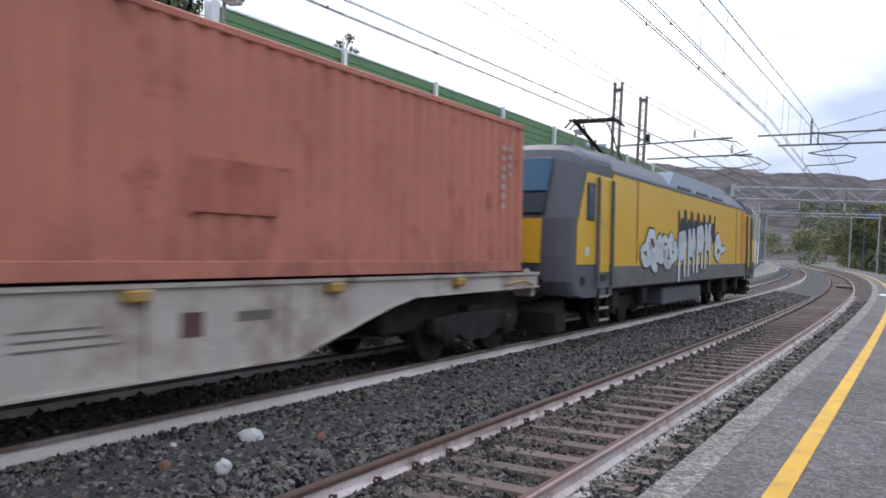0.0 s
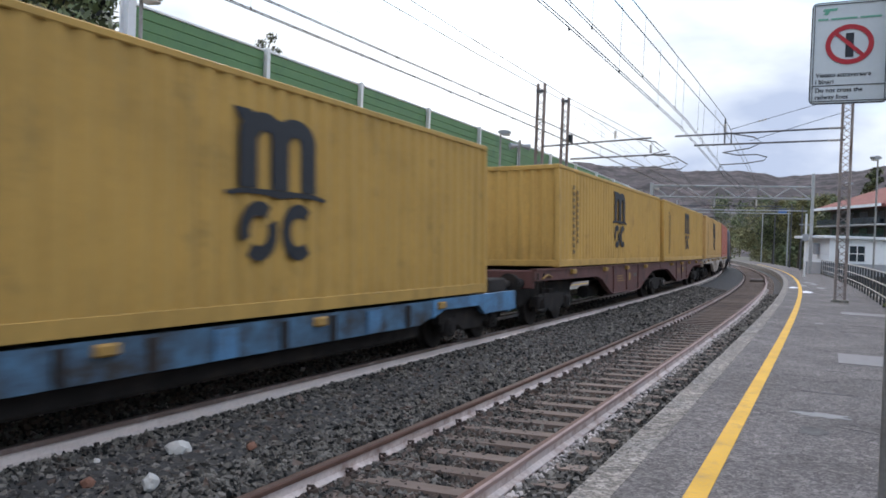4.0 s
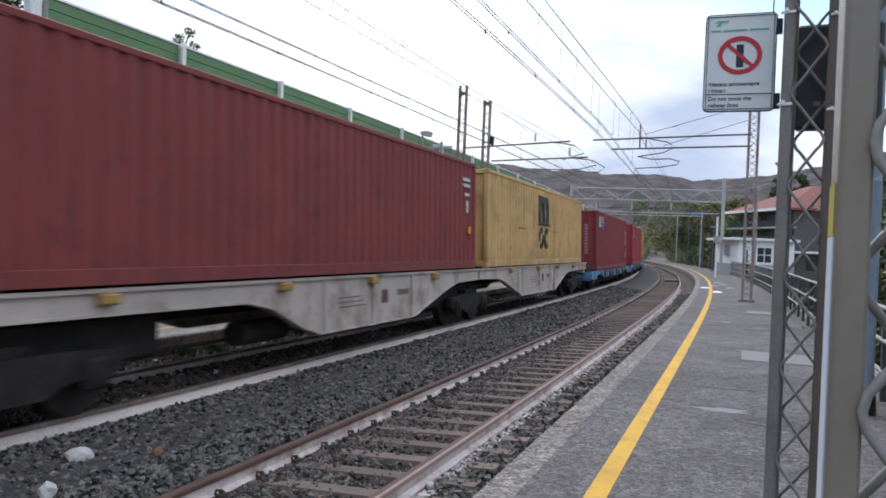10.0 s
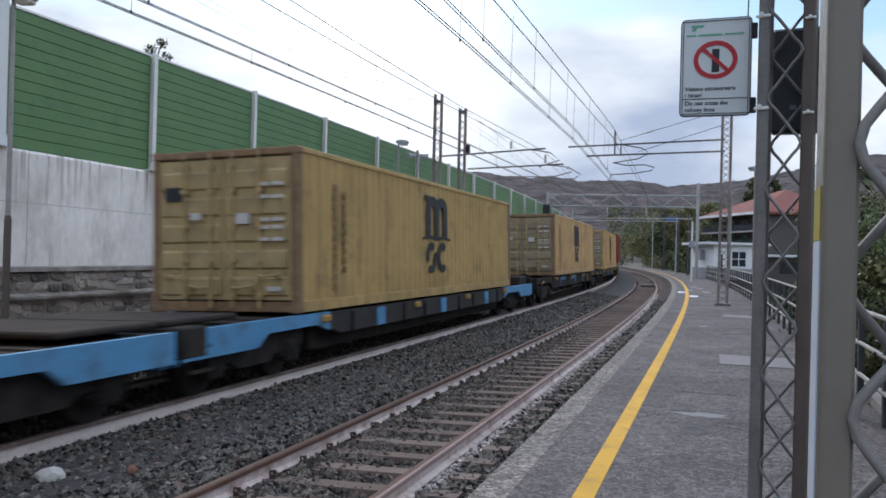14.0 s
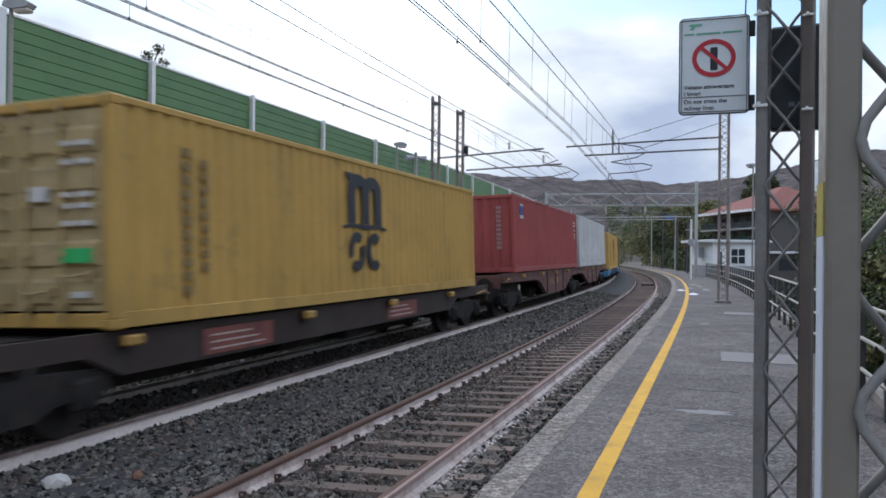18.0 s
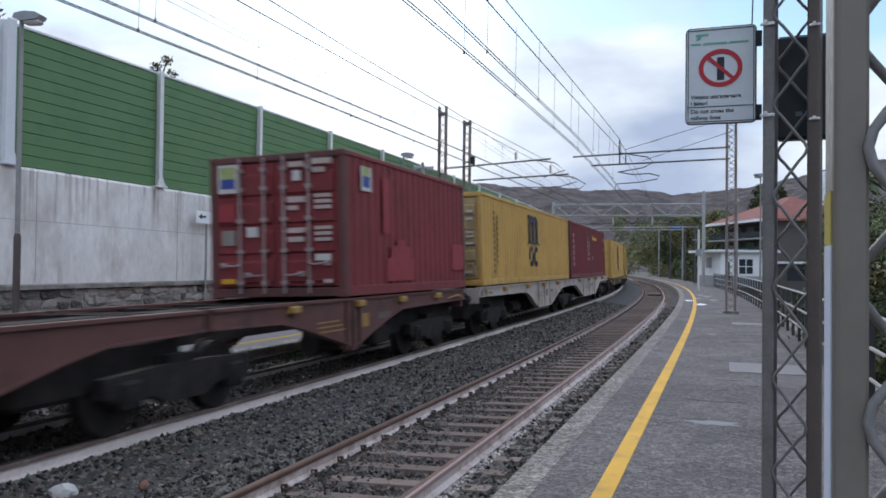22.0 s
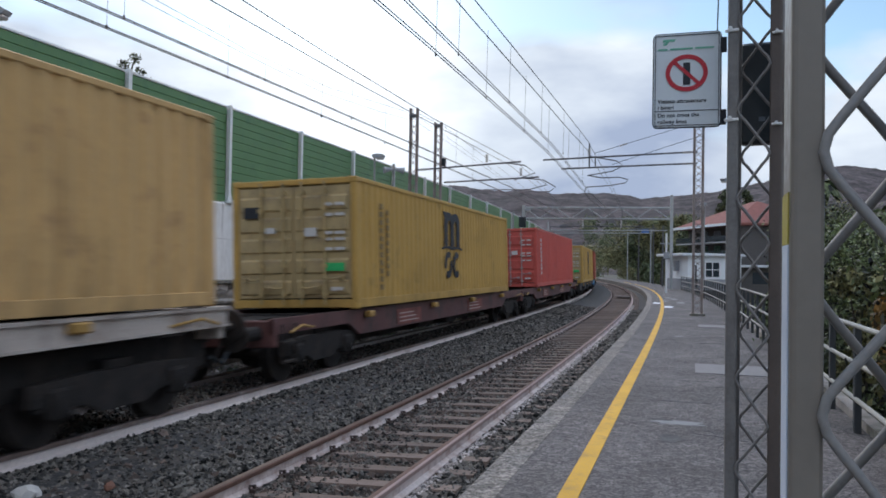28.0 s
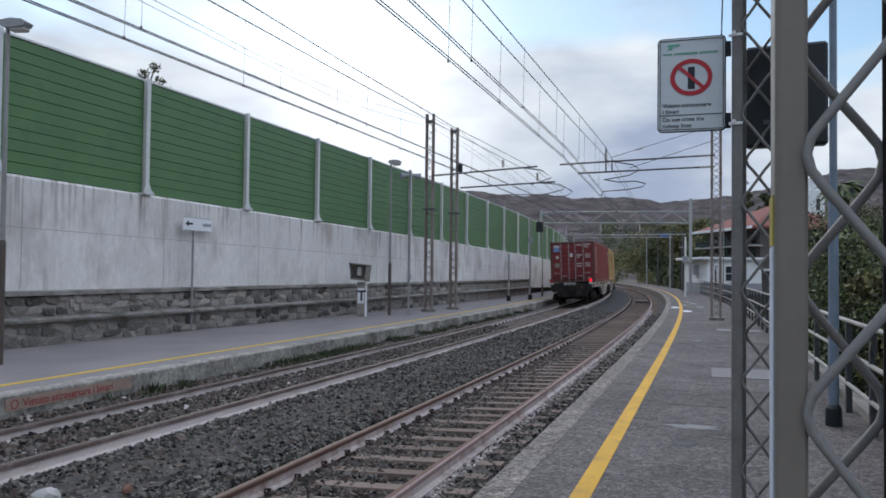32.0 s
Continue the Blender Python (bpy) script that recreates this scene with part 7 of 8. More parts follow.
L_SKIRT = mat("dusty_grey_skirt_paint", (0.125, 0.118, 0.112), 0.7, vary=0.2, scale=1, dirt=(0.07, 0.06, 0.05), dirt_amount=0.4)
L_GREY = mat("grey_locomotive_paint", (0.082, 0.084, 0.098), 0.6, vary=0.08, scale=1, bump=0.03)
L_DARK = mat("dark_grey_locomotive_paint", (0.10, 0.10, 0.108), 0.5, vary=0.15)
L_ROOF = mat("grey_roof", (0.150, 0.155, 0.175), 0.8, spec=0.2, vary=0.12)
L_GLASS = mat("cab_glass", (0.03, 0.085, 0.15), 0.12, vary=0.1, bump=0, spec=0.4)
M_graf = mat("pale_graffiti", (0.50, 0.52, 0.54), 0.7, vary=0.15, bump=0)
loco = thing("electric_locomotive", Matrix(), "yellow electric locomotive with grey cabs and graffiti on its side", "locomotive")
LH = 9.3
part("body_side", Geo().prism([(-7.0, 1.0), (7.0, 1.0), (7.0, 3.14), (-7.0, 3.14)], -1.45, 1.45), L_YEL, loco)
part("lower_skirt", Geo().cbox(-LH + 1.6, LH - 1.6, -1.456, 1.456, 0.86, 1.33, 0.03), L_SKIRT, loco, "grey lower skirt")
part("frame", Geo().box(-LH + 1.2, LH - 1.2, -1.1, 1.1, 0.72, 0.98), M_dark, loco, "dark main frame")
L_SEAM = mat("panel_seam", (0.16, 0.115, 0.04), 0.6, vary=0.2)
L_ORANGE = mat("orange_locomotive_paint", (0.50, 0.17, 0.03), 0.45, vary=0.08)
for e in (-1, 1):
    cab = Geo()
    ys = (1.445, 1.42, 1.35, 1.22, 1.0, 0.6)
    row = [(-y, b, d) for y, b, d in zip(ys, (0.30, 0.20, 0.12, 0.06, 0.02, 0.0), (0.36, 0.27, 0.18, 0.09, 0.03, 0.0))]
    row += [(-y, b, d) for y, b, d in row[::-1]]
    for y, back, drop in row:
        cab.v += [(e * x, y, z) for x, z in ((6.95, 0.74), (8.7 - back, 0.74), (9.1 - back, 0.80), (9.28 - back, 1.05), (9.30 - back, 1.5), (9.24 - back, 2.15), (8.80 - back, 3.24 - drop * 0.6), (8.66 - back, 3.42 - drop * 0.8), (8.40 - back, 3.54 - drop), (6.95 + 0.4 * drop, 3.57 - drop))]
    q = 10
    for k in range(len(row) - 1):
        cab.f += [(q * k + i, q * k + (i + 1) % q, q * k + q + (i + 1) % q, q * k + q + i) for i in range(q)]
    cab.f += [tuple(range(q)), tuple(range(q * (len(row) - 1), q * len(row)))]
    part("cab", cab, L_GREY, loco, "grey rounded cab")
    part("cab_front_panel", Geo().prism([(e * 9.27, 1.36), (e * 9.315, 1.36), (e * 9.262, 2.14), (e * 9.21, 2.14)], -0.94, 0.94), L_YEL, loco, "yellow nose panel")
    for y in (-0.72, 0.72):
        head = part("headlight", Geo().disc((e * 9.315, y, 1.20), (1, 0, 0), 0.10, 0.05, 14), M_black, loco, "dark round headlight")
        part("lens", Geo().disc((e * 9.345, y, 1.20), (1, 0, 0), 0.07, 0.02, 14), M_insul, head, "pale lens")
    part("cab_side_panel", Geo().prism([(e * 6.9, 1.34), (e * 8.90, 1.34), (e * 8.88, 2.0), (e * 8.42, 3.0), (e * 6.9, 3.0)], -1.458, 1.458), L_YEL, loco, "yellow panel under the cab window")
    part("windscreen", Geo().cbox(-0.02, 0.02, -0.96, 0.96, -0.33, 0.33, 0.01, pose(e * 8.965, 0, 2.93, 0, -e * 22.0, 0)), L_GLASS, loco, "bluish cab windscreen")
    part("nose_band", Geo().cbox(-0.025, 0.025, -0.96, 0.96, -0.20, 0.20, 0.01, pose(e * 9.16, 0, 2.41, 0, -e * 22.0, 0)), M_black, loco, "black band below the windscreen")
    for y in (-0.42, 0.42):
        part("wiper", Geo().tube([(e * 9.12, y, 2.58), (e * 8.98, y * 0.5, 3.0)], 0.014, 5), M_black, loco, "black wiper arm")
    for y in (-1.45, 1.45):
        win = part("cab_window", Geo().cbox(e * 8.22 - 0.24, e * 8.22 + 0.20, y - 0.025, y + 0.025, 2.12, 2.84, 0.03), M_black, loco, "side cab window")
        part("pane", Geo().cbox(e * 8.22 - 0.17, e * 8.22 + 0.13, y * 1.018 - 0.004, y * 1.018 + 0.004, 2.20, 2.76, 0.01), L_GLASS, win, "bluish pane")
        part("cab_door", Geo().cbox(e * 7.52 - 0.33, e * 7.52 + 0.33, y - 0.017, y + 0.017, 1.18, 2.98, 0.02), L_YEL, loco, "narrow yellow cab door")
        for q2 in (-0.40, 0.40):
            part("handrail", Geo().tube([(e * 7.52 + q2, y * 1.035, 0.92), (e * 7.52 + q2, y * 1.035, 2.95)], 0.034, 6), L_DARK, loco, "dark door handrail")
        part("skirt_recess", Geo().cbox(e * 7.52 - 0.20, e * 7.52 + 0.20, y * 1.002 - 0.012, y * 1.002 + 0.012, 1.02, 1.16, 0.01), M_black, loco, "black step recess in the skirt")
        part("skirt_recess", Geo().cbox(e * 8.55 - 0.10, e * 8.55 + 0.10, y * 1.002 - 0.014, y * 1.002 + 0.014, 0.98, 1.14, 0.01), M_black, loco, "small black recess in the skirt")
        part("notice", Geo().box(e * 8.4 - 0.10, e * 8.4 + 0.10, y * 1.008 - 0.004, y * 1.008 + 0.004, 1.50, 1.66), M_mark, loco, "small white notice")
        for z in (0.28, 0.50, 0.72):
            part("step", Geo().box(e * 7.52 - 0.25, e * 7.52 + 0.25, y - 0.05, y + 0.05, z, z + 0.04), M_lockrod, loco, "grey cab step")
        for x in (e * 7.52 - 0.255, e * 7.52 + 0.255):
            part("step_stile", Geo().box(x - 0.015, x + 0.015, y - 0.03, y + 0.03, 0.26, 0.9), M_dark, loco, "dark stile of the steps")
        part("panel_seam", Geo().box(e * 5.4 - 0.03, e * 5.4 + 0.03, y * 1.003 - 0.003, y * 1.003 + 0.003, 1.34, 3.10), L_SEAM, loco, "dark vertical seam in the body side")
    buffers(loco, e * 9.25, e, 0.92)
    part("plough", Geo().prism([(e * 8.7, 0.16), (e * 9.15, 0.16), (e * 9.2, 0.5), (e * 8.8, 0.76)], -1.2, 1.2), M_dark, loco, "black rail guard")
part("end_stripe", Geo().box(6.2, 6.7, -1.4555, -1.4505, 1.34, 3.10), L_ORANGE, loco, "orange stripe by the leading cab")
roof = Geo()
roof.add([(x, y, z) for x in (-8.2, 8.2) for y, z in ((-1.44, 3.14), (-1.32, 3.28), (-1.02, 3.56), (1.02, 3.56), (1.32, 3.28), (1.44, 3.14))], [(0, 1, 7, 6), (1, 2, 8, 7), (2, 3, 9, 8), (3, 4, 10, 9), (4, 5, 11, 10), (0, 5, 4, 3, 2, 1), (6, 7, 8, 9, 10, 11), (0, 6, 11, 5)])
part("roof", roof, L_ROOF, loco, "grey sloped roof")
part("roof_edge", Geo().box(-7.0, 7.0, -1.462, -1.435, 3.10, 3.16), L_DARK, loco, "dark gutter line")
# added block: gives the slanted roof side its paler look
part("roof_slope_block", Geo().prism([(-2.6, 3.20), (4.2, 3.20), (3.8, 3.60), (-2.2, 3.60)], -1.36, -0.6), mat("pale_blue_grey_roof", (0.30, 0.34, 0.40), 0.5, vary=0.08), loco, "paler blue-grey block standing in for the roof's slanted side")
for x in (-6.4, -4.4, 4.4, 6.2):
    part("roof_hatch", Geo().cbox(x, x + 1.4, -0.85, 0.85, 3.55, 3.66, 0.03), L_DARK, loco, "dark roof hatch")
for x in (-1.8, 0.2, 2.2):
    part("side_vent", Geo().cbox(x, x + 1.3, -1.40, -1.30, 3.22, 3.30, 0.02), L_DARK, loco, "dark side vent")
pan = part("pantograph_base", Geo().box(-4.3, -2.5, -0.6, -0.5, 3.66, 3.72), M_dark, loco, "pantograph base frame")
part("base_rail", Geo().box(-4.3, -2.5, 0.5, 0.6, 3.66, 3.72), M_dark, pan)
for x in (-4.3, -2.6):
    part("base_cross", Geo().box(x, x + 0.1, -0.5, 0.5, 3.67, 3.73), M_dark, pan)
    for y in (-0.5, 0.5):
        part("base_insulator", Geo().tube([(x + 0.05, y, 3.54), (x + 0.05, y, 3.68)], 0.06, 8), M_insul, pan, "pale roof insulator")
part("lower_arm", Geo().tube([(-2.75, 0, 3.72), (-5.45, 0, 4.48)], 0.045, 8), M_dark, pan)
for y in (-1, 1):
    part("upper_arm", Geo().tube([(-5.45, 0.1 * y, 4.48), (-4.15, 0.42 * y, 4.64)], 0.03, 6), M_dark, pan)
    part("control_rod", Geo().tube([(-2.85, 0.3 * y, 3.72), (-4.1, 0.3 * y, 4.60)], 0.02, 6), M_dark, pan)
for x in (-4.3, -4.0):
    part("collector_head", Geo().tube([(x, -0.68, 4.50), (x, -0.52, 4.66), (x, 0.52, 4.66), (x, 0.68, 4.50)], 0.03, 6), M_dark, pan)
rngg = random.Random(5)


def strokes(paths, width, y):
    """Flat sprayed strokes in the side's plane, tapering to their ends."""
    g = Geo()
    for pts in paths:
        n = len(pts) - 1
        for i in range(n):
            (x0, z0), (x1, z1) = pts[i], pts[i + 1]
            d = Vector((x1 - x0, z1 - z0)).normalized() * width
            a, b = (0.65 if i == 0 else 1.0), (0.65 if i == n - 1 else 1.0)
            x0, z0, x1, z1 = x0 - d.x * 0.3, z0 - d.y * 0.3, x1 + d.x * 0.3, z1 + d.y * 0.3
            g.prism([(x0 - d.y * a, z0 + d.x * a), (x0 + d.y * a, z0 - d.x * a), (x1 + d.y * b, z1 - d.x * b), (x1 - d.y * b, z1 + d.x * b)], y - 0.002 * (i % 2), y + 0.006)
    return g


def curl(cx, cz, rx, rz, a0, a1):
    return [(cx + rx * math.cos(radians(a0 + (a1 - a0) * i / 6)), cz + rz * math.sin(radians(a0 + (a1 - a0) * i / 6))) for i in range(7)]


wild = []                                   # curling shapes at the two ends
for i in range(7):
    cx = -4.75 + i * 0.38
    wild.append(curl(cx, 1.62 + 0.15 * math.sin(i * 2.1), rngg.uniform(0.25, 0.38), rngg.uniform(0.16, 0.30), rngg.uniform(0, 200), rngg.uniform(260, 420)))
wild.append([(-5.15, 1.62), (-4.6, 1.78), (-4.2, 1.55), (-3.7, 1.92), (-3.2, 1.60), (-2.7, 2.0), (-2.3, 1.5)])
wild.append([(-4.9, 1.45), (-4.2, 1.38), (-3.6, 1.62), (-3.1, 1.30), (-2.5, 1.42)])
wild.append(curl(2.55, 1.80, 0.36, 0.32, 20, 330))
wild.append([(2.1, 1.6), (2.6, 1.9), (3.0, 1.72), (3.6, 1.78)])
tall = []                                   # tall letters reaching down over the skirt
for i in range(4):
    x = -1.75 + i * 0.95
    z = 0.92 + 0.10 * i
    tall.append([(x - 0.22, z), (x - 0.16, z + 1.15), (x + 0.08, z + 0.55), (x + 0.30, z + 1.20), (x + 0.34, z + 0.1)])
    tall.append(curl(x + 0.12, z + 0.85, 0.34, 0.28, 160 * i, 160 * i + 240))
spikes = []                                 # dark pointed letters above them
for i in range(6):
    x = -2.0 + i * 0.70
    spikes.append([(x, 2.62 + 0.05 * (i % 2)), (x + 0.14, 1.95), (x + 0.34, 2.42), (x + 0.50, 1.98), (x + 0.62, 2.66)])
for paths, width, y, paint, text in ((wild, 0.150, -1.462, M_logo, "black sprayed outline on the side"), (wild, 0.105, -1.470, M_graf, "pale sprayed shapes on the side"),
                                     (spikes, 0.110, -1.462, M_logo, "dark pointed sprayed strokes"),
                                     (tall, 0.16, -1.468, M_logo, "black sprayed outline on the side"), (tall, 0.115, -1.475, M_graf, "pale sprayed letters down to the skirt")):
    tagged(part("graffiti", strokes(paths, width, y), paint, loco, text), kind="stuff")
for x in (-5.3, 5.3):
    bogie(loco, x, False)
for x in (-6.3, -4.3, 2.2, 4.3, 6.3):
    part("sand_box", Geo().cbox(x - 0.2, x + 0.2, -1.32, -1.12, 0.44, 0.84, 0.03), M_dark, loco, "dark box hung from the frame")
    part("pipe", Geo().tube([(x + 0.25, -1.25, 0.86), (x + 0.3, -1.25, 0.5), (x + 0.45, -1.2, 0.22)], 0.03, 6), M_dark, loco, "dark pipe")
part("battery_box", Geo().cbox(-2.6, 1.4, -1.25, 1.25, 0.32, 0.74, 0.04), L_DARK, loco, "grey equipment box under the frame")
RIDERS.append((loco, 13.51 + 0.75 + 0.60 + LH + 0.02, LH, ZF))


# ---- writing ----
def words(text, size, material, parent, m, name="lettering", label=""):
    """Words in the built-in font, as a mesh lying in the local xy plane."""
    cu = bpy.data.curves.new(name, "FONT")
    cu.body, cu.size, cu.extrude, cu.offset, cu.fill_mode = text, size, 0.0008, size * 0.014, "BOTH"
    tmp = bpy.data.objects.new(name, cu)
    scene.collection.objects.link(tmp)
    me = bpy.data.meshes.new_from_object(tmp.evaluated_get(bpy.context.evaluated_depsgraph_get()))
    bpy.data.objects.remove(tmp)
    ob = part(name, me, material, parent, label, m=m)
    return ob


# ---- sign mast on the platform ----
DS = Vector((0.844, -0.536, 0.0))
SL = Vector((2.407, 4.327, 0.0))
SW, S0, S1 = 0.378, 2.848, 3.404
sg = thing("warning_sign", stand(SL, DS, 0.0), "pale warning sign with a red ring, clamped to the lattice mast", "sign")
corner = [(x + 0.022 * math.cos(radians(a)), z + 0.022 * math.sin(radians(a))) for x, z, a0 in ((SW - 0.022, S1 - 0.022, 0), (0.022, S1 - 0.022, 90), (0.022, S0 + 0.022, 180), (SW - 0.022, S0 + 0.022, 270)) for a in range(a0, a0 + 91, 30)]
part("plate", Geo().prism(corner, -0.006, 0.006), M_sign_white, sg)
part("rim", Geo().tube([(x, 0.0, z) for x, z in corner + corner[:1]], 0.0065, 6), M_sign_black, sg, "dark rolled rim")
for z in (S0 + 0.008, S0 + 0.094, S1 - 0.012):
    part("border", Geo().box(0.008, SW - 0.008, -0.0095, -0.0065, z, z + 0.004), M_sign_black, sg, "thin black line")
for x in (0.008, SW - 0.012):
    part("border", Geo().box(x, x + 0.004, -0.0096, -0.0064, S0 + 0.008, S1 - 0.008), M_sign_black, sg, "thin black line")
RX, RZ = 0.188, 3.168
rg = Geo()
ring(rg, RX, RZ, 0.120, 0.110, 0.026, 0, 360, 36, -0.0105, -0.0066)
part("ring", rg, M_sign_red, sg, "red ring")
part("slash", Geo().box(-0.105, 0.105, -0.011, -0.0066, -0.010, 0.010, pose(RX, 0, RZ, 0, 43, 0)), M_sign_red, sg, "red slash")
part("symbol", Geo().cbox(RX - 0.019, RX + 0.021, -0.0100, -0.0064, RZ - 0.070, RZ + 0.062, 0.003), M_sign_black, sg, "plain dark upright bar")
part("emblem", Geo().prism([(0.055, 3.372), (0.125, 3.372), (0.118, 3.358), (0.085, 3.358), (0.075, 3.338), (0.052, 3.338), (0.064, 3.358), (0.048, 3.358)], -0.009, -0.0064), M_sign_green, sg, "green emblem")
for x0, x1 in ((0.026, 0.078), (0.092, 0.222), (0.236, 0.340)):
    part("header_bar", Geo().box(x0, x1, -0.009, -0.0064, 3.308, 3.318), M_sign_green, sg, "green line of small print")
for txt, z in (("Vietato attraversare", 2.992), ("i binari", 2.955), ("Do not cross the", 2.908), ("railway lines", 2.870)):
    words(txt, 0.034, M_sign_black, sg, pose(0.024, -0.0075, z, 90, 0, 0), label="black lettering")
part("hanging_cable", Geo().tube([(SW - 0.02, 0.01, S1 - 0.02), (SW - 0.01, 0.0, S1 + 0.4), (SW + 0.06, 0.0, S1 + 1.6)], 0.004, 5), M_wire, sg, "thin dark cable")
DK = Vector((0.70, -0.714, 0.0))
MS = Vector((2.711, 4.022, 0.0))
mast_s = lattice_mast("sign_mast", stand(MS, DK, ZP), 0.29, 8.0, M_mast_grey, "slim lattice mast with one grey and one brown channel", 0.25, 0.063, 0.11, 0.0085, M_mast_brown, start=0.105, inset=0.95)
for z in (S0 + 0.11, S1 - 0.02):
    q = z - ZP - (0.105 if z < 3.1 else 0.025)
    part("clamp", Geo().cbox(-0.012, 0.066, -0.066, -0.056, q - 0.009, q + 0.009, 0.004).tube([(0.02, -0.062, q + 0.012), (0.02, -0.078, q + 0.012)], 0.010, 8), M_galv, mast_s, "bright steel clamp with a bolt")
    part("clamp", Geo().cbox(0.238, 0.294, -0.066, -0.056, q - 0.047, q - 0.033, 0.004).tube([(0.265, -0.062, q - 0.034), (0.265, -0.076, q - 0.034)], 0.009, 8), M_galv, mast_s, "bright steel clamp with a bolt")
    part("sign_bracket", Geo().cbox(SW - 0.02, SW + 0.035, 0.0065, 0.025, z - 0.10, z - 0.01, 0.004), M_sign_black, sg, "black bracket")
part("cable", Geo().tube([(0.14, 0.0, 0.05), (0.20, -0.02, 0.22), (0.25, -0.03, 0.33), (0.28, 0.03, 0.1)], 0.016, 6), M_black, mast_s, "black cable loop at the foot")
bp = thing("display_panel", stand(Vector((2.86, 4.12, 0)), Vector((0.80, -0.60, 0)), 0.0), "black display housing fixed behind the lattice mast", "display")
part("housing", Geo().cbox(0.0, 0.44, -0.05, 0.05, 2.74, 3.33, 0.015), M_black, bp)
M_print = mat("dim_grey_print", (0.10, 0.12, 0.14), 0.6, bump=0)
for x in (0.10, 0.15, 0.20):
    part("lettering_bar", Geo().box(x, x + 0.035, -0.053, -0.0505, 2.87, 2.895), M_print, bp, "dim grey print")

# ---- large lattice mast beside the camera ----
# much darker colour for the near mast's second channel
M_mast_dark = mat("dark_mast_tone", (0.035, 0.028, 0.026), 0.6, vary=0.2)
DM = Vector((0.835, -0.55, 0.0)).normalized()
N0 = Vector((1.330, 1.800, 0.0))
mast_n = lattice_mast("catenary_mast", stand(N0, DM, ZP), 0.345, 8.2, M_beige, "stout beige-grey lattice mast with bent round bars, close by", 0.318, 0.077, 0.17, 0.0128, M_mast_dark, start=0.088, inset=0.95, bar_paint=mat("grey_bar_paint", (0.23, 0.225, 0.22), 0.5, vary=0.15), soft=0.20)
M_band_white = mat("pale_blue_white_paint", (0.50, 0.57, 0.68), 0.5, vary=0.06)
M_band_yellow = mat("dull_yellow_paint", (0.34, 0.29, 0.05), 0.6, vary=0.12)
part("white_band", Geo().box(-0.004, -0.0005, -0.068, 0.070, 0.95, 1.77), M_band_white, mast_n, "white painted band on the mast's side")
part("blue_band", Geo().box(-0.004, -0.0005, -0.068, 0.070, 0.10, 0.948), M_blue_grey, mast_n, "blue-grey painted band below it")
part("yellow_band", Geo().box(-0.004, -0.0005, -0.068, 0.070, 1.772, 1.90), M_band_yellow, mast_n, "yellow painted band")

bpole = thing("lamp_post", pose(6.5, 7.72, ZP), "blue-grey tubular post with a dark base", "post")
part("shaft", Geo().tube([(0, 0, 0.2), (0, 0, 2.6), (0, 0, 2.64), (0, 0, 6.5)], [0.055, 0.055, 0.042, 0.040], 12), M_blue_grey, bpole)
part("base", Geo().tube([(0, 0, -0.05), (0, 0, 0.20), (0, 0, 0.24)], [0.095, 0.085, 0.06], 12), M_black, bpole, "black base sleeve")


# ---- posts and fittings ----
def lamp_post(place, z, top, turn, label, base=0.8):
    t = thing("platform_lamp", pose(place[0], place[1], z, 0, 0, turn), label, "lamp post", "platform lamps")
    part("shaft", Geo().tube([(0, 0, base), (0, 0, top)], [0.042, 0.034], 10), M_post, t)
    part("base", Geo().tube([(0, 0, -0.05), (0, 0, base - 0.06), (0, 0, base)], [0.058, 0.058, 0.044], 10), M_mast_brown, t, "dark lower section")
    part("lamp_head", Geo().prism([(-0.10, top - 0.02), (0.08, top - 0.07), (0.34, top - 0.04), (0.38, top + 0.02), (0.30, top + 0.07), (0.10, top + 0.09), (-0.07, top + 0.06)], -0.11, 0.11), M_grey_wall, t, "grey lamp head")
    part("lamp_glass", Geo().cbox(0.06, 0.35, -0.09, 0.09, top - 0.12, top - 0.045, 0.03), M_insul, t, "pale lamp glass")
    return t


lamp_post((-3.88, 14.52), ZQ, 5.63, -20, "grey platform lamp with a rounded head", 2.05)
lamp_post((5.12, 28.49), ZQ, 5.55, -20, "slim grey platform lamp, its lower part black", 1.9)
lamp_post((19.5, 50.5), ZQ, 5.5, -20, "grey platform lamp far along the wall")
lamp_post((21.6, 31.1), ZP, 5.75, 200, "grey platform lamp by the railing", 0.5)
lamp_post((28.0, 42.5), ZP, 5.7, 200, "grey platform lamp by the railing", 0.5)
sp = thing("loudspeaker_post", pose(5.9, 28.85, ZQ), "grey post with two horn loudspeakers", "post")
part("shaft", Geo().tube([(0, 0, -0.05), (0, 0, 5.35)], 0.05, 10), M_post, sp)
for e in (-1, 1):
    part("loudspeaker", Geo().tube([(0.06 * e, -0.05, 5.15), (0.38 * e, -0.12, 5.1)], [0.05, 0.13], 12), M_grey_wall, sp, "grey horn loudspeaker")
part("box", Geo().cbox(-0.07, 0.07, -0.12, -0.05, 1.30, 1.50, 0.02), M_grey_wall, sp, "small grey box")
M_text_grey = mat("grey_print", (0.25, 0.28, 0.32), 0.6, bump=0)
M_sign_pale = mat("bright_sign_face", (0.86, 0.88, 0.90), 0.4, vary=0.03, bump=0)
ar = thing("exit_sign", along(19.7, -9.30, ZQ, 2.0), "white direction sign with an arrow on a slim post", "sign")
part("post", Geo().tube([(0, 0, -0.05), (0, 0, 2.9)], 0.028, 8), M_post, ar)
part("plate", Geo().cbox(-0.50, 0.78, -0.05, -0.03, 2.58, 2.94, 0.005), M_sign_pale, ar)
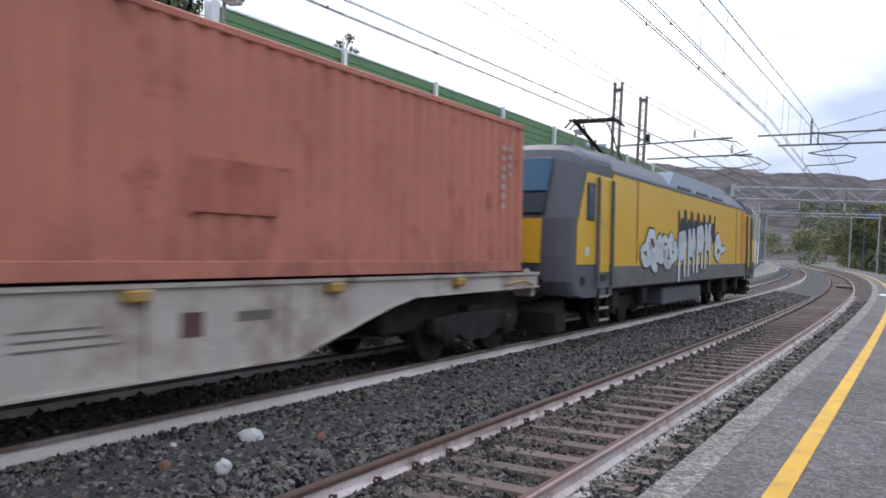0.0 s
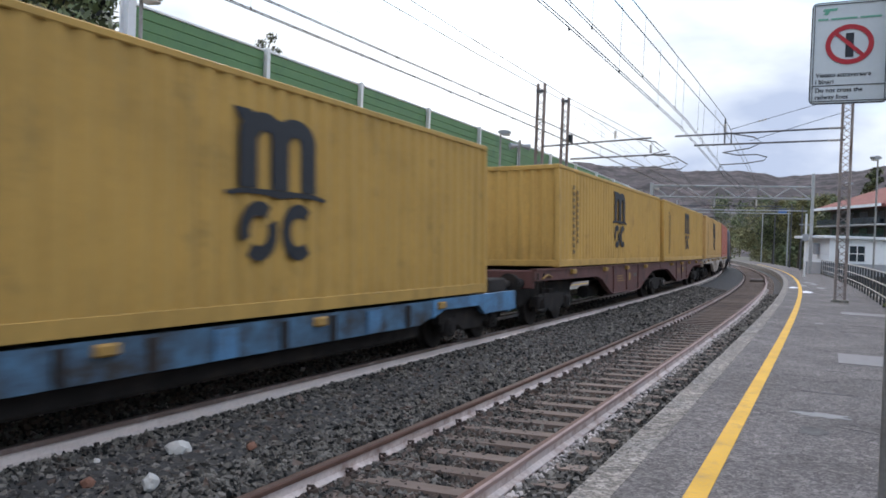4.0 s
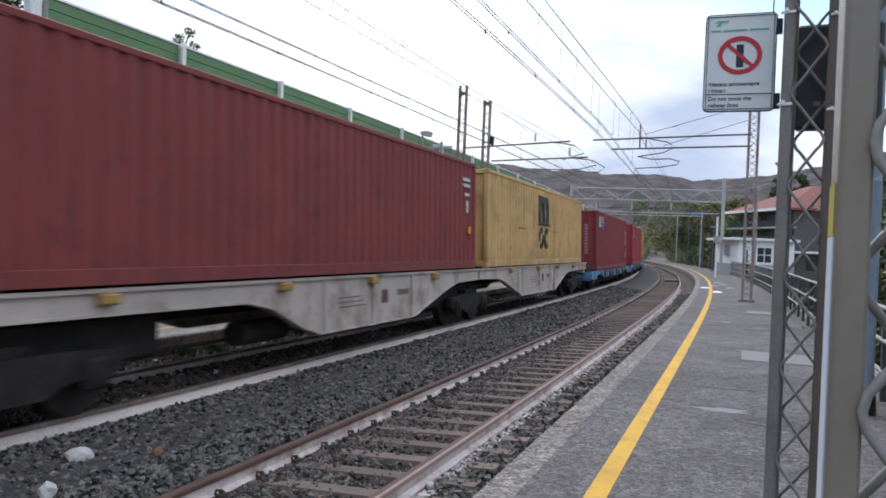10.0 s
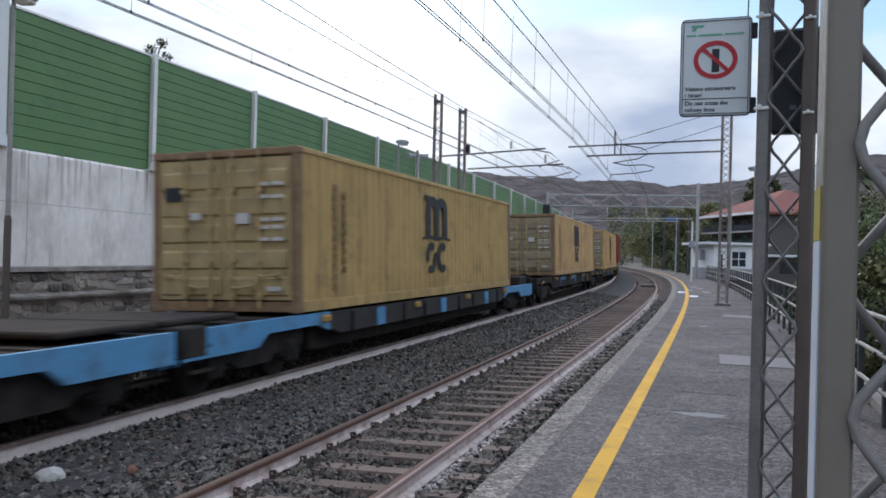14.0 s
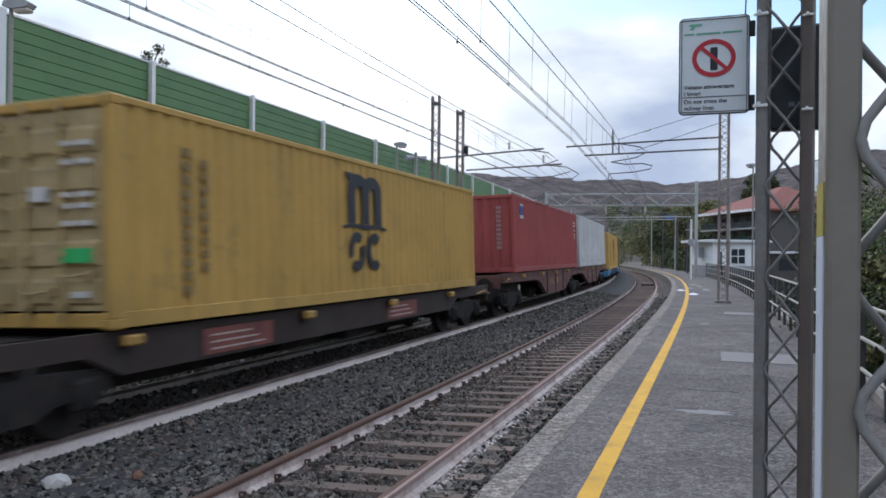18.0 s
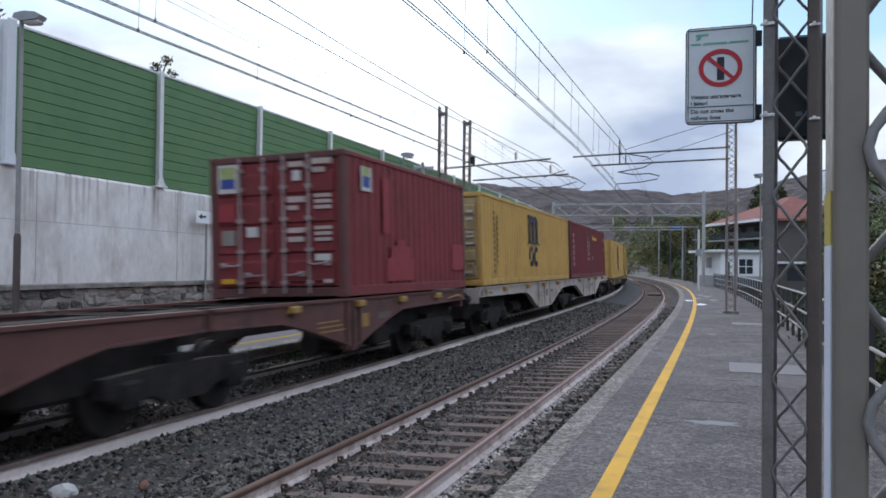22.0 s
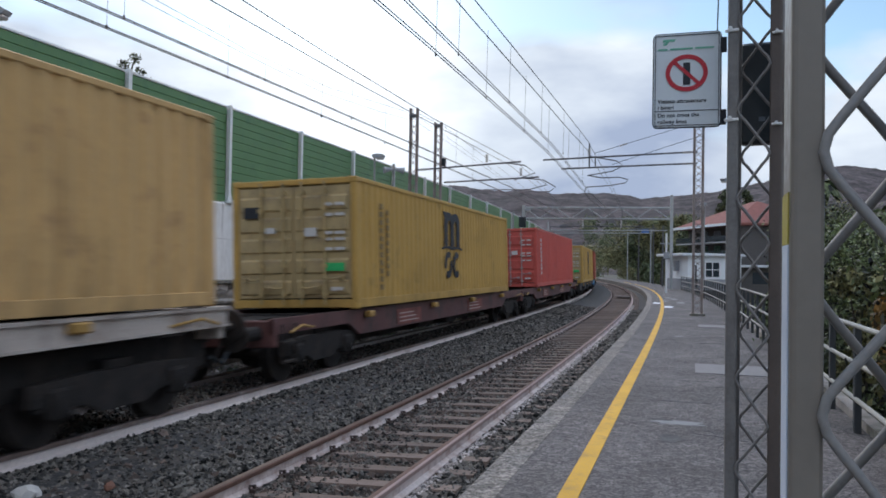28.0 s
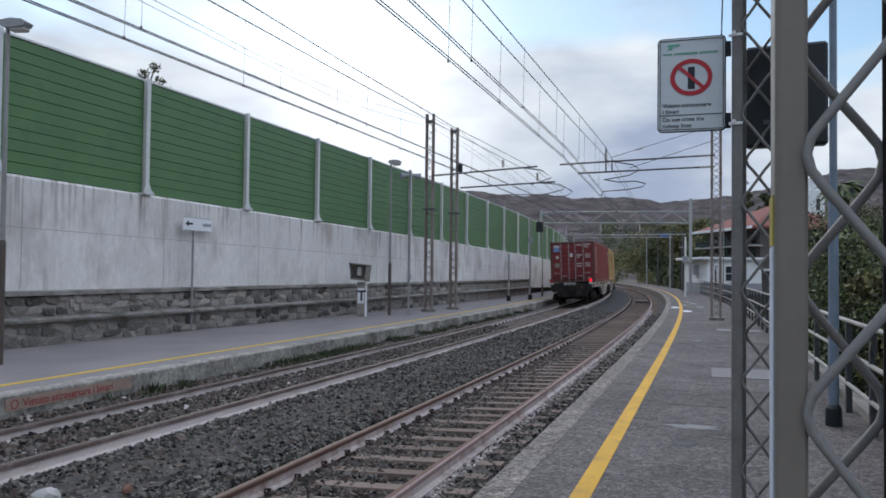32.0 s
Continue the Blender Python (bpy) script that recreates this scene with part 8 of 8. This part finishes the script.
part("border", Geo().box(-0.49, 0.77, -0.0525, -0.0508, 2.585, 2.60).box(-0.49, 0.77, -0.0525, -0.0508, 2.92, 2.935), M_text_grey, ar, "thin grey edge")
part("arrow", Geo().prism([(-0.42, 2.76), (-0.28, 2.84), (-0.28, 2.79), (-0.10, 2.79), (-0.10, 2.74), (-0.28, 2.74), (-0.28, 2.69)], -0.055, -0.0505), M_sign_black, ar, "black arrow")
for x in (0.36, 0.46, 0.56, 0.66):
    part("text_bar", Geo().box(x, x + 0.07, -0.055, -0.0505, 2.72, 2.80), M_text_grey, ar, "small grey print")
te = thing("telephone_point", pose(3.98, 27.85, ZQ, 0, 0, -8), "grey trackside telephone hood on a column", "telephone")
part("column", Geo().cbox(-0.13, 0.13, -0.1, 0.1, -0.05, 1.2, 0.02), M_conc2, te, "grey column")
part("side_strip", Geo().cbox(0.14, 0.22, -0.1, 0.1, -0.05, 1.25, 0.01), M_white_wall, te, "white side strip")
hd = Geo()
hd.prism([(-0.36, 1.30), (0.30, 1.22), (0.36, 1.80), (-0.42, 1.88)], 0.14, 0.18)
hd.prism([(-0.36, 1.30), (0.30, 1.22), (0.32, 1.26), (-0.34, 1.34)], -0.22, 0.16)
hd.prism([(-0.42, 1.88), (0.36, 1.80), (0.35, 1.76), (-0.40, 1.84)], -0.30, 0.16)
hd.prism([(0.30, 1.22), (0.36, 1.80), (0.18, 1.80), (0.12, 1.24)], -0.28, 0.16)
hd.prism([(-0.36, 1.30), (-0.42, 1.88), (-0.38, 1.88), (-0.33, 1.30)], -0.26, 0.16)
part("hood", hd, M_conc2, te, "weathered grey hood")
part("handset", Geo().cbox(-0.14, 0.02, 0.02, 0.13, 1.42, 1.74, 0.02), M_galv, te, "metal telephone unit")
part("label_plate", Geo().cbox(-0.115, 0.115, -0.115, -0.10, 0.46, 1.0, 0.004), M_white_paint, te, "white plate")
words("T", 0.52, M_sign_black, te, pose(-0.13, -0.118, 0.55, 90, 0, 0), label="black letter")
for s, o, h, lab in ((45.6, -6.7, 2.62, "short grey post with a small plate"), (48.2, -5.95, 4.85, "grey post with a signal head")):
    q = thing("signal_post", along(s, o, ZQ), lab, "post")
    part("shaft", Geo().tube([(0, 0, -0.05), (0, 0, h)], 0.05, 8), M_post, q)
    part("foot", Geo().tube([(0, 0, -0.05), (0, 0, 0.3)], 0.12, 8), M_black, q, "dark foot")
    if h > 3:
        part("signal_head", Geo().cbox(-0.15, 0.15, -0.75, -0.35, h - 0.9, h - 0.3, 0.03), M_black, q, "black signal head")
        part("plate", Geo().cbox(-0.02, 0.02, -0.15, 0.15, h - 1.55, h - 1.2, 0.01), M_grey_wall, q, "grey plate")
    else:
        part("plate", Geo().cbox(-0.02, 0.02, -0.15, 0.15, h - 0.4, h - 0.05, 0.01), M_white_paint, q, "small pale plate")
# far platform's edge writing
tx = thing("edge_notice", along(9.9, -4.945, 0.0, 0.0), "worn red warning painted along the platform's edge", "notice")
part("ground_coat", Geo().box(0.0, 2.3, -0.006, -0.002, 0.175, 0.335), mat("faded_pink_coat", (0.36, 0.26, 0.21), 0.85, vary=0.25, dirt=(0.25, 0.09, 0.07), dirt_amount=0.3, dirt_scale=3), tx, "faded pinkish ground coat")
words("Vietato attraversare i binari", 0.145, M_text_red, tx, pose(0.27, -0.0075, 0.21, 90, 0, 0), label="red lettering")
rg = Geo()
ring(rg, 0.14, 0.255, 0.06, 0.06, 0.014, 0, 360, 20, -0.0095, -0.0065)
part("ring", rg, M_text_red, tx, "small red ring")

# ---- railing and bushes ----
ra = tagged(thing("railing", Matrix(), "grey railing with pale pipes along the platform's back edge", "railing"), kind="structure")
RO = 5.03
for i in range(46):
    s = 2.3 + 1.56 * i
    part("post", Geo().cbox(-0.05, 0.05, -0.035, 0.035, -0.05, 1.16, 0.01, along(s, RO, ZP)), M_rail_post, ra)
for z in (0.36, 0.74, 1.14):
    part("pipe", Geo().tube([at(2.3 + 1.56 * i, RO - 0.02, ZP + z) for i in range(46)], 0.026, 8), M_rail_pipe, ra)
part("kerb", Geo().sweep([(RO + 0.1, ZP - 0.1), (RO + 0.1, ZP + 0.10), (RO + 0.25, ZP + 0.10), (RO + 0.25, ZP - 0.1)], -10, 75, 2.0), M_conc2, ra, "low concrete kerb")


def bush(s, o, h, w, material, seed, label):
    p = at(s, o)
    t = thing("bush", pose(p.x, p.y, -0.6), label, "bush", "bushes behind the railing")
    rng = random.Random(seed)
    g = Geo()
    cs = []
    for i in range(12):
        a, r = rng.uniform(0, 6.28), w * rng.uniform(0.15, 0.75)
        c = Vector((math.cos(a) * r, math.sin(a) * r, h * rng.uniform(0.3, 0.88)))
        g.tube([(c.x * 0.1, c.y * 0.1, 0), (c.x * 0.55, c.y * 0.55, c.z * 0.55), c], [0.035, 0.022, 0.01], 5)
        cs.append(c)
    part("branchwork", g, M_bark, t, "brown branchwork")
    v = np.concatenate([leaf_ball(seed * 17 + k, 420, 0.060, w * 0.42, 0.9) + np.array(c) for k, c in enumerate(cs)])
    me = bpy.data.meshes.new("foliage")
    k = len(v) // 4
    me.from_pydata(v.tolist(), [], np.arange(4 * k).reshape(k, 4).tolist())
    part("foliage", me, material, t)


for k, (s, o, h, w, m, lab) in enumerate([(7.5, 6.6, 3.2, 1.3, M_leaf_bush, "dense green bush leaning over the railing"), (9.5, 6.5, 3.5, 1.4, M_leaf_bush, "dense green bush leaning over the railing"), (12.0, 6.6, 3.7, 1.5, M_leaf_olive, "green bush with yellowing leaves"), (14.5, 6.9, 3.9, 1.6, M_leaf_bush, "tall green bush behind the railing"), (17.5, 7.3, 3.4, 1.6, M_leaf, "dark green bush behind the railing"), (21.0, 7.8, 3.2, 1.6, M_leaf_bush, "green bush behind the railing"), (5.5, 7.4, 3.0, 1.4, M_leaf, "dark green bush behind the railing"), (11.0, 9.2, 4.4, 2.0, M_leaf, "tall dark green shrub"), (15.5, 10.0, 4.6, 2.0, M_leaf_olive, "tall olive green shrub"), (26.0, 9.0, 2.4, 1.5, M_leaf, "low dark bush below the platform"), (13.6, 6.0, 2.75, 0.55, M_leaf_autumn, "small shrub with orange-brown autumn leaves"), (17.0, 6.3, 3.3, 0.7, M_leaf_olive, "shrub with yellowing leaves"), (24.0, 7.0, 3.9, 1.7, M_leaf_bush, "tall green bush behind the railing"), (30.0, 7.7, 4.8, 1.9, M_leaf, "tall dark green shrub behind the railing"), (34.0, 8.7, 5.4, 2.2, M_leaf_bush, "tall green shrub behind the railing"), (40.0, 9.7, 6.0, 2.5, M_leaf_olive, "tall olive green shrub"), (47.0, 11.0, 6.6, 2.7, M_leaf, "tall dark green shrub")]):
    bush(s, o, h, w, m, 60 + k, lab)
ru = np.random.default_rng(21)
vs = []
for k in range(170):
    q = at(ru.uniform(0.5, 34), ru.uniform(5.6, 9.0), ru.uniform(-0.7, 0.9))
    vs.append(leaf_ball(3000 + k, 240, 0.075, ru.uniform(0.45, 0.8), 0.8) + np.array(q))
v = np.concatenate(vs)
me = bpy.data.meshes.new("undergrowth")
k = len(v) // 4
me.from_pydata(v.tolist(), [], np.arange(4 * k).reshape(k, 4).tolist())
tagged(part("undergrowth", me, M_leaf), "dark tangled undergrowth below the railing", "undergrowth", kind="stuff")
# palm on the slope beyond
pm = thing("palm", pose(42.0, 48.9, 1.3), "palm with drooping fronds beyond the road", "tree")
part("trunk", Geo().tube([(0, 0, -0.5), (0.1, 0, 4), (0.0, 0, 7.4)], [0.28, 0.22, 0.2], 10), M_bark, pm)
fg = Geo()
rp = random.Random(8)
for i in range(26):
    a, up = i * 2.4, rp.uniform(-0.1, 1.0)
    d = Vector((math.cos(a), math.sin(a), 0))
    pts = [Vector((0, 0, 7.3)) + d * (1.9 * f) + Vector((0, 0, up * 1.3 * f - 1.5 * f * f)) for f in (0, 0.25, 0.5, 0.75, 1.0)]
    side = Vector((-d.y, d.x, 0))
    for p0, p1, w0, w1 in zip(pts, pts[1:], (0.05, 0.3, 0.34, 0.26), (0.3, 0.34, 0.26, 0.03)):
        for e in (-1, 1):
            fg.add([p0, p1, p1 + side * w1 * e - Vector((0, 0, w1 * 0.6)), p0 + side * w0 * e - Vector((0, 0, w0 * 0.6))], [(0, 1, 2, 3)])
part("fronds", fg, M_leaf, pm, "dark green fronds")

# ---- platform covers, patches, marks ----
M_cover = mat("pale_cover_slab", (0.20, 0.19, 0.19), 0.85, vary=0.12)
M_patch = mat("pale_patch", (0.22, 0.22, 0.22), 0.9, vary=0.2)
M_asphalt_dark = mat("dark_asphalt", (0.068, 0.066, 0.066), 0.9, vary=0.9, scale=3, fine=22, bump=0.5)
M_crack = mat("crack_filler", (0.055, 0.055, 0.058), 0.9, vary=0.3)
for s0, s1, o0, o1 in ((16.05, 17.4, 3.42, 4.75), (27.2, 28.3, 3.66, 4.9), (7.9, 8.5, 4.0, 4.6)):
    tagged(part("cover_slab", Geo().sweep([(o0, ZP - 0.03), (o0, ZP + 0.012), (o1, ZP + 0.012), (o1, ZP - 0.03)], s0, s1, 0.5), M_cover), "flat pale cover slab let into the platform", "cover slab", "cover slabs")


def blot(s, o, a, b, material, seed, label, z=0.004, n=18):
    """A flat uneven patch on the asphalt."""
    rng = random.Random(seed)
    m = along(s, o, ZP)
    g = Geo()
    top = []
    for i in range(n):
        t = 2 * math.pi * i / n
        r = rng.uniform(0.7, 1.12)
        top.append(m @ Vector((math.cos(t) * a * r, math.sin(t) * b * r, z)))
    g.add(top + [p - Vector((0, 0, z)) for p in top], [tuple(range(n))] + [(i, i + n, (i + 1) % n + n, (i + 1) % n) for i in range(n)])
    tagged(part("asphalt_patch", g, material), label, "patch", "platform patches", "structure")


blot(11.5, 3.2, 0.15, 0.30, M_patch, 1, "pale worn patch in the asphalt", 0.003, 26)
blot(11.62, 3.02, 0.07, 0.12, M_asphalt_dark, 2, "dark worn hollow in the asphalt", 0.0035, 22)
blot(13.0, 3.25, 0.05, 0.35, M_asphalt_dark, 3, "dark tar seam in the asphalt", 0.003, 26)
blot(10.6, 3.15, 0.22, 0.13, M_asphalt_dark, 5, "dark cracked spot in the asphalt", 0.003, 26)
blot(23.5, 3.1, 0.15, 0.12, M_patch, 4, "small pale mark on the platform")
for k, (s, o) in enumerate(((40, 2.75), (44, 2.2), (47, 2.6), (50, 3.2), (52, 2.9), (45, 3.4))):
    blot(s, o, 0.9, 0.22, M_white_paint if k < 2 else M_patch, 20 + k, "worn white paint on the platform")
for k in range(12):
    rng = random.Random(70 + k)
    s, o = rng.uniform(5, 26), rng.uniform(2.9, 4.7)
    pts = [at(s, o, ZP + 0.001)]
    a = rng.uniform(0, 6.28)
    for i in range(9):
        a += rng.uniform(-1.1, 1.1)
        s, o = s + 0.11 * math.cos(a), o + 0.11 * math.sin(a)
        pts.append(at(s, min(4.9, max(2.7, o)), ZP + 0.001))
    tagged(part("crack", Geo().tube(pts, [0.0035] * 5 + [0.002] * 5, 4), M_crack), "dark crack running across the asphalt", "crack", "platform cracks", "structure")
# panel joints in the concrete wall
M_joint = mat("wall_joint", (0.36, 0.34, 0.32), 0.9, vary=0.2)
for i in range(22):
    s = 2.0 + 4.2 * i
    part("joint", Geo().box(-0.008, 0.008, -0.003, 0.0, ZQ + 1.14, 3.72, along(s, wall_o(s), wall_rise(s))), M_joint, wall_main, "dark vertical joint")
part("joint", Geo().sweep([(0.002, 2.725), (0.002, 2.735), (0.0, 2.735), (0.0, 2.725)], -10, 80, 2.0, wall_o, rise=wall_rise), M_joint, wall_main, "dark casting line")


# ---- loose stones and weeds ----
def scatter(name, bands, material, label, seed, parent=None):
    """Many small broken stones as one mesh: bands of (s0, s1, o0, o1, z at o0, z at o1, count, size)."""
    rng = np.random.default_rng(seed)
    cube = np.array([[x, y, z] for z in (-1, 1) for y in (-1, 1) for x in (-1, 1)], float)
    quads = np.array([(0, 2, 3, 1), (4, 5, 7, 6), (0, 1, 5, 4), (2, 6, 7, 3), (0, 4, 6, 2), (1, 3, 7, 5)])
    vs, fs, base = [], [], 0
    for s0, s1, o0, o1, z0, z1, n, size in bands:
        s, f = rng.uniform(s0, s1, n), rng.random(n)
        o, z = o0 + (o1 - o0) * f, z0 + (z1 - z0) * f
        th = np.interp(s, TS, TH)
        c = np.stack([np.interp(s, TS, TX) + np.cos(th) * o, np.interp(s, TS, TY) + np.sin(th) * o, z + rng.uniform(-0.3, 0.7, n) * size * 0.5], 1)
        e = size * rng.uniform(0.35, 0.75, (n, 1, 1)) * rng.uniform(0.6, 1.2, (n, 1, 3))
        p = (cube[None] * rng.uniform(0.55, 1.1, (n, 8, 1)) + rng.normal(scale=0.12, size=(n, 8, 3))) * e
        q = rng.normal(size=(n, 4))
        q /= np.linalg.norm(q, axis=1)[:, None]
        w, x, y, zz = q.T
        r = np.stack([1 - 2 * (y * y + zz * zz), 2 * (x * y - zz * w), 2 * (x * zz + y * w), 2 * (x * y + zz * w), 1 - 2 * (x * x + zz * zz), 2 * (y * zz - x * w), 2 * (x * zz - y * w), 2 * (y * zz + x * w), 1 - 2 * (x * x + y * y)], 1).reshape(n, 3, 3)
        p = np.einsum("nij,nkj->nki", r, p) + c[:, None]
        vs.append(p.reshape(-1, 3))
        fs.append((quads[None] + (base + 8 * np.arange(n))[:, None, None]).reshape(-1, 4))
        base += 8 * n
    me = bpy.data.meshes.new(name)
    me.from_pydata(np.concatenate(vs).tolist(), [], np.concatenate(fs).tolist())
    return tagged(part(name, me, material), label, "ballast", kind="stuff")


scatter("ballast_stones", [
    (-9, 3, -2.44, -0.86, 0.080, -0.055, 9000, 0.060), (-9, 3, -0.70, 0.70, -0.215, -0.215, 5000, 0.055), (-9, 3, 0.86, 1.66, -0.178, -0.15, 4500, 0.055), (-9, 5, -4.05, -2.63, 0.02, 0.02, 4500, 0.060), (-9, 6, -4.9, -4.15, 0.06, 0.02, 2200, 0.060),
    (3, 13, -2.44, -0.86, 0.080, -0.055, 23000, 0.046), (13, 24, -2.44, -0.86, 0.080, -0.055, 19500, 0.051), (24, 44, -2.44, -0.86, 0.080, -0.055, 16500, 0.066),
    (3, 26, -0.70, 0.70, -0.215, -0.215, 17100, 0.048), (3, 24, 0.86, 1.20, -0.178, -0.172, 7000, 0.055), (3, 24, 1.20, 1.66, -0.185, -0.15, 7000, 0.050), (24, 45, 0.86, 1.66, -0.185, -0.15, 5500, 0.070),
    (5, 30, -4.05, -2.63, 0.02, 0.02, 12600, 0.055), (6, 35, -4.9, -4.15, 0.06, 0.02, 6300, 0.055)], M_stone, "dark grey crushed stone lying loose round the tracks", 5)
scatter("brown_stones", [(3, 20, -2.4, -0.9, 0.085, -0.05, 700, 0.06), (3, 26, -0.7, 0.7, -0.205, -0.205, 6500, 0.045), (5, 30, -4.05, -2.63, 0.03, 0.03, 6500, 0.05), (5, 35, -4.9, -4.15, 0.07, 0.03, 5200, 0.05)], mat("brown_stone", (0.095, 0.070, 0.058), 0.9, vary=0.3, island=0.8), "brownish stones among the ballast", 6)
scatter("painted_stones", [(-8, 24, 0.84, 0.94, -0.150, -0.165, 3000, 0.042), (24, 50, 0.84, 0.94, -0.155, -0.16, 1200, 0.055), (3, 26, -2.52, -2.41, 0.048, 0.064, 4200, 0.045), (26, 60, -2.52, -2.41, 0.048, 0.06, 2600, 0.055), (5, 30, -4.02, -2.7, 0.035, 0.035, 130, 0.05), (5, 30, -4.9, -4.2, 0.07, 0.03, 170, 0.055), (5, 40, -2.66, -2.63, 0.05, 0.05, 300, 0.035)], mat("paint_sprayed_stone", (0.42, 0.375, 0.355), 0.85, vary=0.3, island=0.7), "stones whitened by the paint sprayed on the rails", 7)
for k, (x, y, r) in enumerate(((-1.565, 7.28, 0.10), (-1.58, 6.36, 0.075), (-2.14, 6.88, 0.04), (-2.03, 6.33, 0.05), (-0.95, 7.43, 0.045))):
    rng = random.Random(k)
    bm = bmesh.new()
    bmesh.ops.create_icosphere(bm, subdivisions=2, radius=r)
    for p in bm.verts:
        p.co = Vector((p.co.x * 1.15, p.co.y * 0.9, p.co.z * 0.95)) * rng.uniform(0.80, 1.12)
    me = bpy.data.meshes.new("white_stone")
    bm.to_mesh(me)
    bm.free()
    ob = tagged(part("white_stone", me, M_pale_stone if k < 3 else mat("reddish_stone", (0.20, 0.10, 0.07), 0.9)), "pale broken stone lying on the ballast", "stone", "large stones")
    ob.matrix_basis = pose(x, y, 0.075, 15 * k, 20, 30 + 50 * k)


def weeds(spots, seed):
    rng = np.random.default_rng(seed)
    v = []
    for s, o, z, r, n in spots:
        p = at(s, o, z)
        c = np.array(p) + rng.normal(scale=(r, r, 0.02), size=(n, 3))
        h = rng.uniform(0.05, 0.15, (n, 1))
        a = rng.uniform(0, 6.28, n)
        d = np.stack([np.cos(a), np.sin(a), np.zeros(n)], 1)
        tip = c + d * h * 0.5 + np.array([0, 0, 1.0]) * h
        mid = c + d * h * 0.2 + np.array([0, 0, 0.5]) * h
        w = np.stack([-d[:, 1], d[:, 0], np.zeros(n)], 1) * 0.014
        v.append(np.stack([c, mid - w, tip, mid + w], 1).reshape(-1, 3))
    v = np.concatenate(v)
    me = bpy.data.meshes.new("weeds")
    k = len(v) // 4
    me.from_pydata(v.tolist(), [], np.arange(4 * k).reshape(k, 4).tolist())
    tagged(part("weeds", me, M_weed), "tufts of green weeds along the far track", "weeds", kind="stuff")


rv = random.Random(4)
weeds([(s, -4.72 + rv.uniform(-0.12, 0.12), 0.06, rv.uniform(0.08, 0.2), rv.randint(60, 190)) for s in [12.5, 13.2, 16.0, 16.6, 17.0, 17.6, 18.1, 18.6, 19.2, 19.8, 20.6, 22.4, 22.8, 25, 26.5, 28, 30, 30.5, 33, 35, 36, 38.5, 41]] + [(rv.uniform(8, 40), rv.uniform(-4.9, -4.3), 0.05, 0.1, 50) for _ in range(22)], 3)

# ---- sleepers, stones ----
sleepers(track_near, 0.0, 0.0, -6.0, 115.0)
sleepers(track_far, -D2, ZF, -7.0, 115.0)
stones(ZQ + 0.0, ZQ + 0.38, 0.0, 2)
stones(ZQ + 0.62, ZQ + 1.0, 0.0, 2)


def motions():
    """The train runs through at a nearly steady pace."""
    for ob, s0, half, z in RIDERS:
        walk(ob, [(float(t), ride(s0 + gone(t), half, z)) for t in range(0, 33)])


motions()
